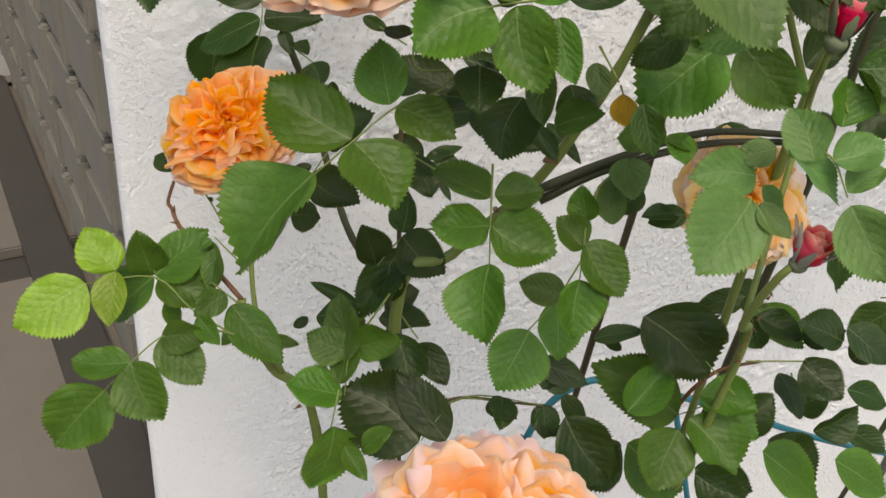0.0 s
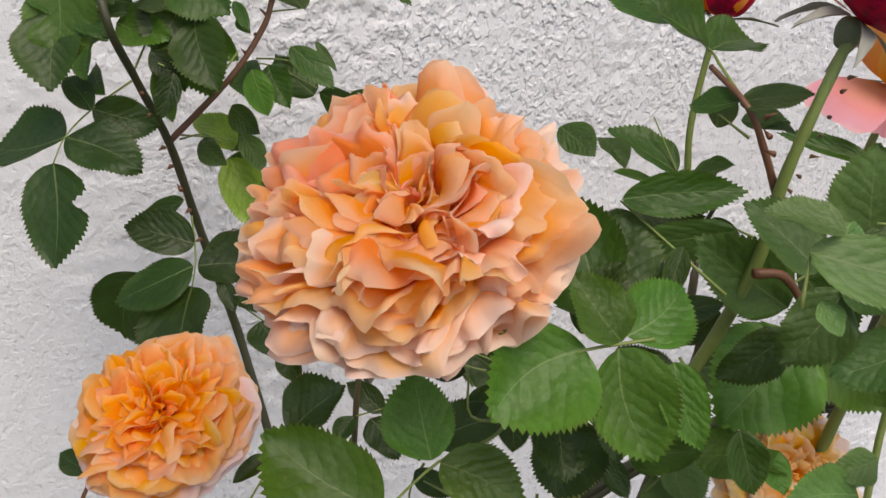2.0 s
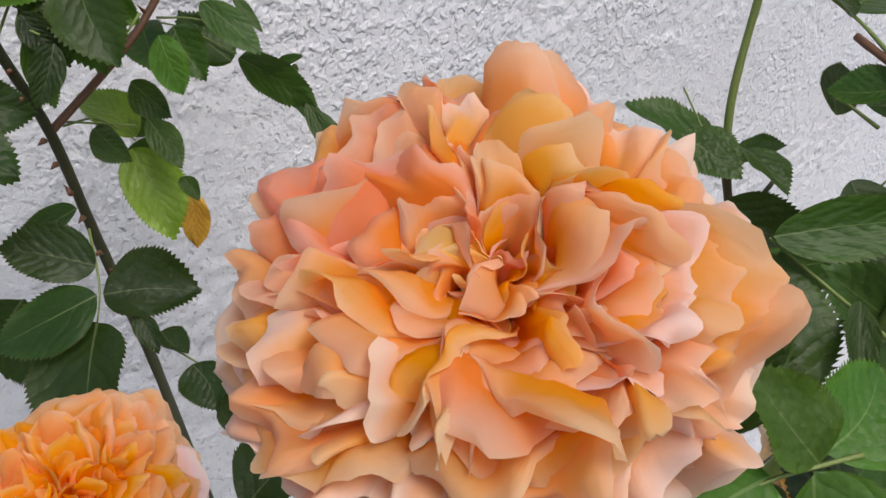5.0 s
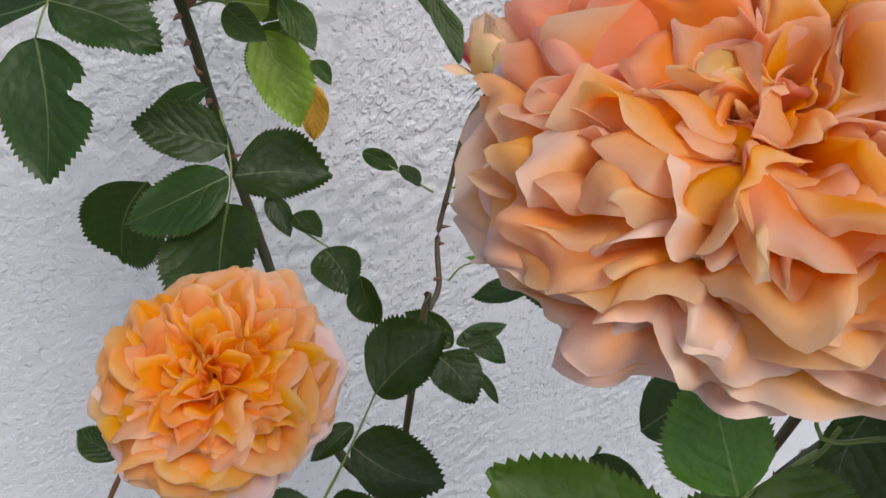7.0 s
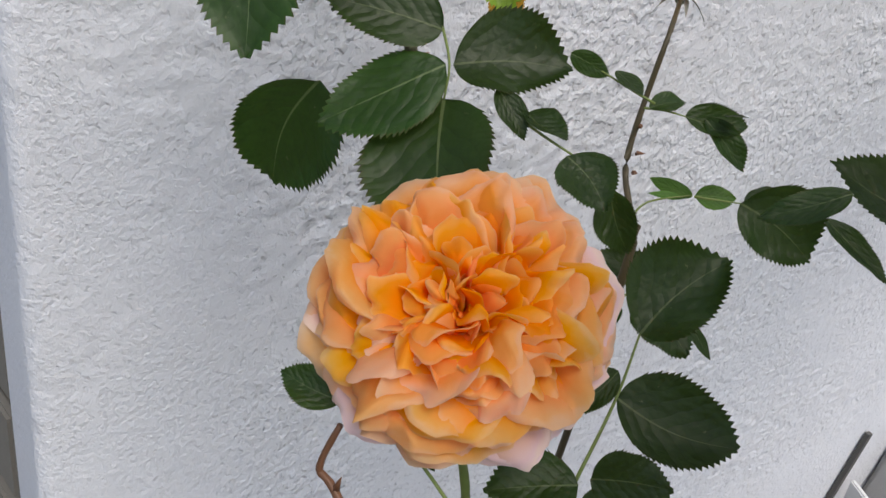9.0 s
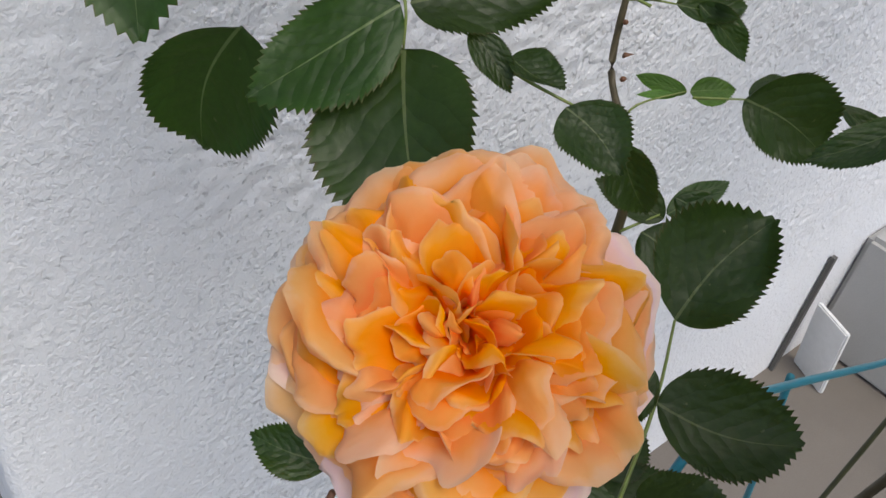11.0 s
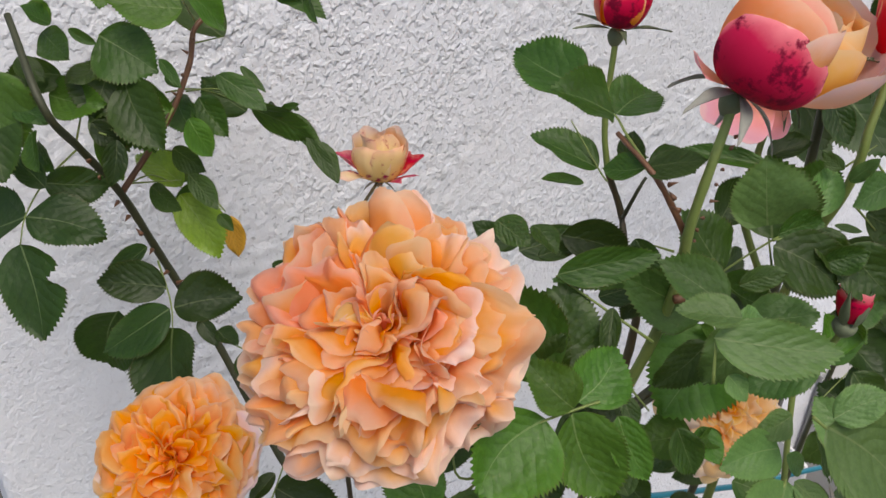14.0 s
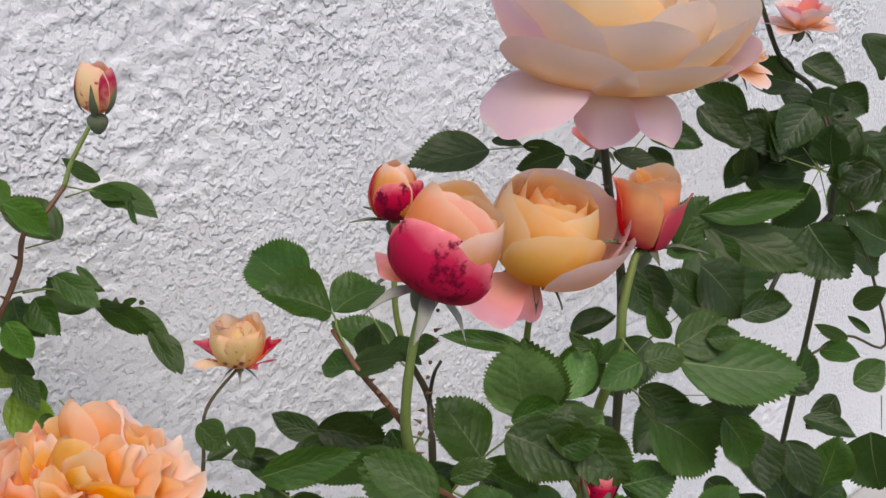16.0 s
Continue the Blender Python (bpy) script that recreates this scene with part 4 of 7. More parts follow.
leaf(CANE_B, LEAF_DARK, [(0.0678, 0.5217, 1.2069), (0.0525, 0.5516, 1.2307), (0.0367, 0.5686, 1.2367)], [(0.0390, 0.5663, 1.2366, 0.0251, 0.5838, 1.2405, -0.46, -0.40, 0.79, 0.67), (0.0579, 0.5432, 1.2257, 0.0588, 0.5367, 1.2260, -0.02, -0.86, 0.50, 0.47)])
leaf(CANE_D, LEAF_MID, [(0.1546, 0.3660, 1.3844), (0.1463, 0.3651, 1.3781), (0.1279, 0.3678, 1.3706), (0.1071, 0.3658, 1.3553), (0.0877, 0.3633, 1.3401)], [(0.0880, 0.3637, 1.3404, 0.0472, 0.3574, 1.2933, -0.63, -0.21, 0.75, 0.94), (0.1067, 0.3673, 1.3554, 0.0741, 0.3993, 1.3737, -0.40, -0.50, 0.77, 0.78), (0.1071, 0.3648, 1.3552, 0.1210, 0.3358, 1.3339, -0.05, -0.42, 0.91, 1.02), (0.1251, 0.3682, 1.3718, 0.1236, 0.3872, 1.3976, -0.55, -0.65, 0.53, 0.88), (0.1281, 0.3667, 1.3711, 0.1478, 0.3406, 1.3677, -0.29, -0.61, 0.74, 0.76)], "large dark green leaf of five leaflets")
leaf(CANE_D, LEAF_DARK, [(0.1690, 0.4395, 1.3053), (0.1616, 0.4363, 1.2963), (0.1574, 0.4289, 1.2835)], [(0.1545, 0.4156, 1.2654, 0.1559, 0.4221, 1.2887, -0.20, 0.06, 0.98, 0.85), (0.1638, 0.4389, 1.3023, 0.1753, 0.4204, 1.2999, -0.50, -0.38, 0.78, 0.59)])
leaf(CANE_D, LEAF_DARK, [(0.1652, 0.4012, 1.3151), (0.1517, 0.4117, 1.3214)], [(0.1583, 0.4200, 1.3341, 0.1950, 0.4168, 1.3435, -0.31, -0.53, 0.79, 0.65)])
leaf(CANE_D, LEAF_MID, [(0.1913, 0.3836, 1.3257), (0.1888, 0.3746, 1.3117), (0.1863, 0.3656, 1.2977), (0.1834, 0.3543, 1.2803)], [(0.1839, 0.3554, 1.2799, 0.1749, 0.3286, 1.2457, -0.75, -0.35, 0.57, 0.91), (0.1863, 0.3662, 1.2973, 0.1549, 0.3721, 1.3018, 0.02, -0.39, 0.92, 1.01), (0.1873, 0.3661, 1.2972, 0.2169, 0.3441, 1.2892, -0.39, -0.51, 0.77, 0.94), (0.1879, 0.3743, 1.3102, 0.1647, 0.4013, 1.3204, 0.33, -0.65, 0.68, 0.75), (0.1907, 0.3743, 1.3113, 0.2177, 0.3699, 1.3132, -0.42, -0.51, 0.75, 0.83)], "mid-green leaf of five rounded leaflets")
leaf(CANE_D, LEAF_MID, [(0.2536, 0.3717, 1.3120), (0.2454, 0.3634, 1.2955), (0.2422, 0.3570, 1.2848), (0.2375, 0.3465, 1.2674)], [(0.2376, 0.3466, 1.2673, 0.2331, 0.3302, 1.2373, 0.01, -0.84, 0.54, 0.96), (0.2430, 0.3571, 1.2846, 0.2598, 0.3349, 1.2603, -0.26, -0.38, 0.89, 0.78), (0.2425, 0.3562, 1.2815, 0.2291, 0.3700, 1.2953, -0.22, -0.62, 0.75, 0.93), (0.2452, 0.3638, 1.2945, 0.2420, 0.3711, 1.3143, -0.65, -0.38, 0.66, 0.91)])
leaf(CANE_D, LEAF_PALE, [(0.2674, 0.3919, 1.2990), (0.2760, 0.3927, 1.3054)], [(0.2719, 0.3755, 1.2816, 0.2791, 0.3998, 1.3005, -0.52, -0.55, 0.65, 0.66), (0.2847, 0.3951, 1.3148, 0.2801, 0.3735, 1.2987, -0.34, -0.73, 0.59, 0.92)])
leaf(CANE_D, LEAF_MID, [(0.2829, 0.4152, 1.2279), (0.2641, 0.4065, 1.2044), (0.2442, 0.4016, 1.1855)], [(0.2645, 0.4072, 1.2039, 0.2625, 0.3852, 1.1684, -0.22, -0.65, 0.73, 0.79), (0.2450, 0.4015, 1.1854, 0.2185, 0.3834, 1.1534, -0.28, -0.78, 0.57, 1.00), (0.2691, 0.4057, 1.2089, 0.2413, 0.4188, 1.2131, -0.60, -0.55, 0.58, 0.77)])
SCARRED = leaf(CANE_D, LEAF_MID, [(0.1786, 0.3319, 1.4342), (0.1710, 0.3352, 1.4321), (0.1565, 0.3410, 1.4277), (0.1456, 0.3436, 1.4211)], [(0.1587, 0.3407, 1.4288, 0.1247, 0.3391, 1.4096, -0.30, -0.72, 0.62, 1.00), (0.1683, 0.3363, 1.4300, 0.1767, 0.3166, 1.3979, -0.54, -0.66, 0.51, 0.78), (0.1839, 0.3261, 1.4281, 0.1866, 0.3071, 1.4064, -0.51, -0.68, 0.52, 0.58), (0.1690, 0.3362, 1.4323, 0.1563, 0.3488, 1.4529, -0.37, -0.56, 0.74, 0.78), (0.1718, 0.3370, 1.4335, 0.1943, 0.3389, 1.4496, -0.16, -0.57, 0.80, 0.95)], "green leaf with a torn brown scar")
scar(SCARRED, (0.1425, 0.3370, 1.4150), (-0.45, -0.78, 0.43))
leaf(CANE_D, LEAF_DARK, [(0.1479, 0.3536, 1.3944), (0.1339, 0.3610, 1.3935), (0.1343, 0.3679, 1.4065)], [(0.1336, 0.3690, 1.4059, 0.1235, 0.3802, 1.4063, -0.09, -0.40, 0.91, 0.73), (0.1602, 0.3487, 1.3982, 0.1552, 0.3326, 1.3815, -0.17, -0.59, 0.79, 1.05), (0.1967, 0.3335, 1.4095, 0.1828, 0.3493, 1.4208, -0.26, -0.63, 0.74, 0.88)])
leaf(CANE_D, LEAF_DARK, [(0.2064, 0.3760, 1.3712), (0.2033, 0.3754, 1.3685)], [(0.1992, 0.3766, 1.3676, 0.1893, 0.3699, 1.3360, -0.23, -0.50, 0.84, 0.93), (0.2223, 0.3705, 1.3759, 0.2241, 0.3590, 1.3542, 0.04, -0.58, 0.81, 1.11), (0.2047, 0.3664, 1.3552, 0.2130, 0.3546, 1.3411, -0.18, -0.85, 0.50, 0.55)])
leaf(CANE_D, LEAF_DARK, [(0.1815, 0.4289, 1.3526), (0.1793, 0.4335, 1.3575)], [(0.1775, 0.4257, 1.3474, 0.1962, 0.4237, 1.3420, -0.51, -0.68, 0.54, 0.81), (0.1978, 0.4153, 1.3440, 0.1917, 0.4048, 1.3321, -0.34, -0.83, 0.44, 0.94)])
leaf(CANE_D, LEAF_MID, [(0.1505, 0.4176, 1.2194), (0.1313, 0.4101, 1.1973), (0.1226, 0.4059, 1.1863), (0.1170, 0.3924, 1.1642)], [(0.1228, 0.4068, 1.1869, 0.0990, 0.4174, 1.1974, -0.19, -0.73, 0.66, 0.93), (0.1259, 0.4053, 1.1895, 0.1512, 0.3903, 1.2027, -0.36, -0.82, 0.45, 0.76), (0.1152, 0.3923, 1.1647, 0.0828, 0.4014, 1.1732, 0.60, -0.43, 0.68, 0.90), (0.1192, 0.4034, 1.1823, 0.1214, 0.4302, 1.2149, -0.58, -0.41, 0.70, 0.66), (0.1147, 0.3981, 1.1691, 0.1328, 0.4168, 1.2052, -0.57, -0.29, 0.77, 0.55)])
leaf(CANE_D, LEAF_DARK, [(0.1758, 0.3678, 1.1638), (0.1585, 0.3615, 1.1448)], [(0.1570, 0.3604, 1.1453, 0.1179, 0.4023, 1.1598, -0.40, -0.40, 0.82, 0.93), (0.1735, 0.3565, 1.1459, 0.1473, 0.3870, 1.1813, -0.34, -0.55, 0.76, 0.54)], "large dark bluish-green leaf")
leaf(CANE_D, LEAF_MID, [(0.1089, 0.3776, 1.1842), (0.1016, 0.3664, 1.1643)], [(0.1039, 0.3663, 1.1661, 0.0911, 0.3547, 1.1234, 0.38, -0.75, 0.54, 0.92), (0.1083, 0.3581, 1.1566, 0.1161, 0.3353, 1.1498, -0.16, -0.47, 0.87, 0.53), (0.1177, 0.3537, 1.1538, 0.1319, 0.3475, 1.1752, -0.55, -0.49, 0.67, 0.54)])
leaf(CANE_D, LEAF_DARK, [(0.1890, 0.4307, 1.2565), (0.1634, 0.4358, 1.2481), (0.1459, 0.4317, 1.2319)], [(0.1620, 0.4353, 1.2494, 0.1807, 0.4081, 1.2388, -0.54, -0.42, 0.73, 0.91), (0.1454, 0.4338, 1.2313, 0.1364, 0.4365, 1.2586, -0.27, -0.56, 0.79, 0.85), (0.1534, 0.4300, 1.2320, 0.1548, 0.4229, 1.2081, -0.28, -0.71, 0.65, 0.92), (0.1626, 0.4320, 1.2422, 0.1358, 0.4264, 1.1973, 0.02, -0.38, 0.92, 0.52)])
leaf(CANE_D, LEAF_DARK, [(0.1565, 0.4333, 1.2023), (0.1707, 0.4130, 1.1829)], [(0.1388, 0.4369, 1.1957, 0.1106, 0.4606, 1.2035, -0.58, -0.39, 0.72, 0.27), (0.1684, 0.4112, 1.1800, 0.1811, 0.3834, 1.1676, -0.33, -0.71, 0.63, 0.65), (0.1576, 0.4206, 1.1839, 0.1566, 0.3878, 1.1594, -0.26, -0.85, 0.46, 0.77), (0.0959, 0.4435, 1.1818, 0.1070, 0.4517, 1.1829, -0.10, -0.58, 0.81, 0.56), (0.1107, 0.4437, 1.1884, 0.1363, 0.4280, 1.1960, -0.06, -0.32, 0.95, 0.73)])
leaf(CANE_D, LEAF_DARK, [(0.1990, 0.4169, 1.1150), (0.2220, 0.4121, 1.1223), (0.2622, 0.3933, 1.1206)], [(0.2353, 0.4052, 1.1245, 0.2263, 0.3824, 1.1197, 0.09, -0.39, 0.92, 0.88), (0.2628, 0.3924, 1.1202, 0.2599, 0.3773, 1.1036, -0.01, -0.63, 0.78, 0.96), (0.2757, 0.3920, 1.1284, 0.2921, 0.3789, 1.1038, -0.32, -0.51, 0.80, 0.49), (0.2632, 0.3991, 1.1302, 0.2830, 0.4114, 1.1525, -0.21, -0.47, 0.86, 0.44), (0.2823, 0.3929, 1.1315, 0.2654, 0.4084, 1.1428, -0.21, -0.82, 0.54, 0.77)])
leaf(CANE_E, LEAF_MID, [(0.3040, 0.3602, 1.4063), (0.2985, 0.3587, 1.3979)], [(0.2979, 0.3577, 1.3986, 0.2580, 0.3561, 1.3656, -0.82, -0.53, 0.23, 1.00), (0.3089, 0.3545, 1.4002, 0.3342, 0.3315, 1.3729, -0.70, -0.46, 0.55, 0.75), (0.2941, 0.3607, 1.3949, 0.2835, 0.3619, 1.4078, -0.25, -0.68, 0.69, 0.48)], "glossy green leaf with deep veins")
leaf(CANE_H, LEAF_PALE, [(0.1860, 0.2551, 1.4817), (0.1892, 0.2512, 1.4779)], [(0.1894, 0.2516, 1.4785, 0.2111, 0.2266, 1.4518, -0.36, -0.58, 0.73, 0.84), (0.1912, 0.2512, 1.4813, 0.2060, 0.2428, 1.4893, -0.31, -0.57, 0.76, 0.71)], "pale green leaf close above the others")
leaf(CANE_H, LEAF_PALE, [(0.1919, 0.2944, 1.4640), (0.1958, 0.2998, 1.4779)], [(0.1955, 0.3006, 1.4787, 0.2289, 0.2698, 1.4774, -0.16, -0.78, 0.61, 0.49), (0.2051, 0.2976, 1.4854, 0.1873, 0.3115, 1.4901, 0.34, -0.66, 0.67, 0.66), (0.2042, 0.2981, 1.4822, 0.2176, 0.2952, 1.4805, -0.27, -0.70, 0.66, 0.83), (0.1972, 0.2928, 1.4664, 0.1988, 0.2839, 1.4601, -0.24, -0.71, 0.66, 0.88)])
leaf(CANE_D, LEAF_PALE, [(0.3325, 0.3606, 1.4215), (0.3343, 0.3696, 1.4399)], [(0.3346, 0.3697, 1.4395, 0.3308, 0.3778, 1.4792, -0.68, -0.43, 0.60, 1.08), (0.3432, 0.3643, 1.4401, 0.3735, 0.3476, 1.4223, -0.33, -0.57, 0.75, 0.74), (0.3532, 0.3611, 1.4467, 0.3734, 0.3665, 1.4671, 0.01, -0.43, 0.90, 0.71), (0.3502, 0.3506, 1.4185, 0.3716, 0.3527, 1.4370, -0.66, -0.38, 0.65, 0.63)])
leaf(CANE_H, LEAF_MID, [(0.2704, 0.3454, 1.3541), (0.2595, 0.3502, 1.3542)], [(0.2706, 0.3465, 1.3558, 0.2500, 0.3604, 1.3499, -0.10, -0.40, 0.91, 1.06), (0.2762, 0.3450, 1.3571, 0.2718, 0.3266, 1.3491, -0.17, -0.67, 0.73, 0.85), (0.2856, 0.3379, 1.3511, 0.2658, 0.3390, 1.3561, 0.23, -0.67, 0.71, 0.54)])
leaf(CANE_H, LEAF_PALE, [(0.3153, 0.3233, 1.3435), (0.2997, 0.3269, 1.3390)], [(0.3134, 0.3205, 1.3412, 0.2784, 0.3254, 1.3418, -0.47, -0.64, 0.60, 0.78), (0.3252, 0.3248, 1.3546, 0.3039, 0.3281, 1.3514, -0.31, -0.65, 0.69, 0.78), (0.3172, 0.3174, 1.3364, 0.3332, 0.3114, 1.3207, -0.30, -0.67, 0.68, 0.54)])
leaf(CANE_H, LEAF_PALE, [(0.3022, 0.3073, 1.3370), (0.2891, 0.3001, 1.3191)], [(0.3024, 0.3068, 1.3356, 0.2655, 0.2861, 1.3095, -0.24, -0.80, 0.55, 0.96), (0.3065, 0.3048, 1.3347, 0.3145, 0.2854, 1.3253, -0.33, -0.49, 0.80, 0.68)], "bluish-green leaf with pale scratches")
leaf(CANE_H, LEAF_PALE, [(0.3201, 0.2893, 1.3709), (0.3246, 0.2845, 1.3669), (0.3279, 0.2737, 1.3539)], [(0.3038, 0.2965, 1.3710, 0.3343, 0.2780, 1.3481, 0.12, -0.56, 0.82, 0.55), (0.3233, 0.2855, 1.3680, 0.3465, 0.2809, 1.3792, -0.43, -0.52, 0.74, 0.85), (0.3142, 0.2885, 1.3673, 0.3078, 0.3073, 1.3871, -0.61, -0.22, 0.76, 0.88), (0.3290, 0.2758, 1.3557, 0.3528, 0.2797, 1.3638, -0.36, -0.43, 0.83, 0.65), (0.3278, 0.2702, 1.3512, 0.3414, 0.2456, 1.3214, -0.65, -0.50, 0.58, 0.76)])
leaf(CANE_H, LEAF_MID, [(0.3815, 0.3397, 1.3638), (0.3808, 0.3437, 1.3689)], [(0.3781, 0.3369, 1.3568, 0.3829, 0.3501, 1.3810, -0.09, -0.72, 0.69, 1.11), (0.3554, 0.3609, 1.3795, 0.3322, 0.3684, 1.3905, -0.14, -0.65, 0.75, 0.59), (0.3916, 0.3526, 1.3845, 0.3972, 0.3290, 1.3678, 0.45, -0.87, 0.19, 0.87), (0.3465, 0.3687, 1.3833, 0.3527, 0.3431, 1.3742, -0.15, -0.30, 0.94, 0.63)])
leaf(CANE_H, LEAF_DARK, [(0.4120, 0.3446, 1.2746), (0.4170, 0.3345, 1.2636)], [(0.4134, 0.3473, 1.2769, 0.4247, 0.3269, 1.2415, 0.05, -0.65, 0.76, 0.84), (0.3248, 0.3848, 1.2768, 0.2979, 0.3829, 1.2812, -0.08, -0.38, 0.92, 0.51), (0.3057, 0.3986, 1.2872, 0.2830, 0.3975, 1.2781, -0.21, -0.43, 0.88, 0.85), (0.3286, 0.3818, 1.2782, 0.3058, 0.3856, 1.2724, -0.57, -0.67, 0.47, 0.67)])
leaf(CANE_E, LEAF_DARK, [(0.3439, 0.4366, 1.1080), (0.3852, 0.4216, 1.1123)], [(0.3914, 0.4070, 1.0943, 0.3343, 0.4326, 1.1075, -0.48, -0.30, 0.82, 0.59), (0.4071, 0.4125, 1.1155, 0.3613, 0.4267, 1.1466, -0.37, -0.78, 0.51, 0.83), (0.4004, 0.4247, 1.1297, 0.4312, 0.4154, 1.1371, -0.12, -0.32, 0.94, 0.89), (0.4481, 0.4279, 1.1609, 0.4158, 0.4399, 1.1517, -0.27, -0.65, 0.71, 0.62), (0.3536, 0.4390, 1.1156, 0.3345, 0.4469, 1.1299, -0.43, -0.56, 0.71, 0.39)])
leaf(CANE_E, LEAF_DARK, [(0.4000, 0.3617, 1.1602), (0.4373, 0.3482, 1.1641), (0.4594, 0.3390, 1.1647)], [(0.4096, 0.3752, 1.1886, 0.4376, 0.3558, 1.1785, -0.37, -0.36, 0.86, 0.68), (0.4401, 0.3578, 1.1764, 0.4576, 0.3425, 1.1930, -0.14, -0.54, 0.83, 0.94), (0.4388, 0.3482, 1.1664, 0.4606, 0.3298, 1.1377, -0.53, -0.64, 0.56, 0.78), (0.4690, 0.3355, 1.1684, 0.4821, 0.3317, 1.1946, -0.24, -0.67, 0.70, 0.78), (0.4072, 0.3777, 1.1871, 0.4192, 0.3684, 1.1613, -0.56, -0.64, 0.52, 0.74)])
leaf(CANE_E, LEAF_MID, [(0.3838, 0.3541, 1.1491), (0.3858, 0.3441, 1.1364)], [(0.3638, 0.3559, 1.1414, 0.3905, 0.3285, 1.1446, -0.22, -0.48, 0.85, 0.83), (0.3460, 0.3478, 1.1207, 0.3212, 0.3243, 1.0906, -0.31, -0.85, 0.42, 1.00), (0.3565, 0.3517, 1.1253, 0.3781, 0.3162, 1.0999, -0.32, -0.31, 0.90, 0.86), (0.2953, 0.3645, 1.1061, 0.2889, 0.3587, 1.0796, -0.11, -0.64, 0.76, 0.79), (0.3141, 0.3663, 1.1271, 0.3463, 0.3737, 1.1610, 0.28, -0.25, 0.93, 0.66)])
leaf(CANE_E, LEAF_DARK, [(0.4747, 0.3835, 1.1147), (0.4789, 0.3612, 1.0864)], [(0.4648, 0.3852, 1.1153, 0.4656, 0.3511, 1.0993, 0.14, -0.24, 0.96, 0.80), (0.5151, 0.3618, 1.1075, 0.5501, 0.3496, 1.0925, -0.36, -0.43, 0.83, 0.63), (0.5095, 0.3434, 1.0838, 0.5204, 0.3145, 1.0856, -0.17, -0.39, 0.90, 0.86), (0.5042, 0.3316, 1.0598, 0.5355, 0.3087, 1.0434, 0.21, -0.65, 0.74, 0.85), (0.4529, 0.3610, 1.0684, 0.4843, 0.3333, 1.0443, -0.26, -0.59, 0.77, 0.96), (0.3955, 0.3673, 1.0461, 0.4351, 0.3431, 1.0352, -0.58, -0.54, 0.62, 0.76), (0.3180, 0.4160, 1.0608, 0.3345, 0.3851, 1.0251, -0.59, -0.39, 0.70, 0.98)])
leaf(CANE_E, LEAF_DARK, [(0.4156, 0.4626, 1.0319), (0.4621, 0.4458, 1.0367)], [(0.3869, 0.4460, 0.9932, 0.3349, 0.4264, 0.9794, 0.13, -0.90, 0.42, 0.81), (0.4068, 0.4664, 1.0304, 0.4112, 0.4320, 1.0215, -0.14, -0.63, 0.76, 0.88), (0.4782, 0.4235, 1.0130, 0.5123, 0.4210, 1.0479, -0.17, -0.66, 0.73, 0.78), (0.5299, 0.4145, 1.0364, 0.5489, 0.3999, 1.0654, -0.24, -0.62, 0.75, 0.77), (0.4290, 0.5001, 1.0889, 0.4455, 0.4762, 1.0601, -0.38, -0.70, 0.61, 0.86), (0.4957, 0.4910, 1.1220, 0.5256, 0.4754, 1.0909, -0.19, -0.76, 0.63, 0.65)])
leaf(CANE_A, LEAF_DARK, [(0.1183, 0.6720, 1.3360), (0.1165, 0.6560, 1.3240), (0.1141, 0.6447, 1.3148), (0.1110, 0.6396, 1.3030)], [(0.1110, 0.6396, 1.3030, 0.0896, 0.5986, 1.2672, -0.61, -0.11, 0.79, 0.94), (0.1155, 0.6440, 1.3150, 0.1545, 0.6216, 1.3197, -0.40, -0.62, 0.68, 0.78), (0.1130, 0.6455, 1.3145, 0.0679, 0.6587, 1.2888, -0.30, -0.45, 0.84, 0.66), (0.1165, 0.6560, 1.3240, 0.0784, 0.6803, 1.3291, -0.45, -0.67, 0.59, 0.66), (0.0950, 0.7100, 1.2800, 0.0890, 0.7300, 1.2200, -0.55, -0.72, 0.42, 0.82), (0.1152, 0.6792, 1.3444, 0.0865, 0.6919, 1.3196, -0.42, -0.34, 0.84, 0.45)], "dark green leaf with worn leaflet tips")
leaf(CANE_A, LEAF_YELLOW, [(0.1850, 0.7250, 1.3350), (0.1886, 0.7200, 1.3280)], [(0.1886, 0.7171, 1.3260, 0.1880, 0.7045, 1.2960, -0.50, -0.75, 0.45, 0.55)], "withered yellow leaf tip")
leaf(CANE_D, LEAF_YELLOW, [(0.2860, 0.4200, 1.3500), (0.2900, 0.4210, 1.3440)], [(0.2900, 0.4210, 1.3440, 0.2990, 0.4200, 1.3200, -0.60, -0.70, 0.35, 0.70)], "withered yellow-brown leaf")
BITTEN = leaf(CANE_A, LEAF_DARK, [(0.0886, 0.6990, 1.4160), (0.0653, 0.7014, 1.3975), (0.0482, 0.6898, 1.3842), (0.0403, 0.6810, 1.3715)], [(0.0403, 0.6810, 1.3715, 0.0326, 0.6487, 1.3207, -0.50, -0.48, 0.72, 0.72), (0.0482, 0.6898, 1.3842, 0.0137, 0.7446, 1.3589, -0.20, -0.55, 0.80, 0.72), (0.0485, 0.6895, 1.3842, 0.0833, 0.6536, 1.3781, -0.35, -0.50, 0.79, 0.70), (0.0653, 0.7014, 1.3975, 0.1026, 0.6917, 1.3891, -0.54, -0.76, 0.36, 0.70)], "dark green leaf with a bitten leaflet, beside the wall corner")
_me = leaflet_mesh(3, 0.15, 0.10, 0.02, 0.92, 0.55)
_me.materials.append(LEAF_DARK)
BITTEN.children[0].data = _me
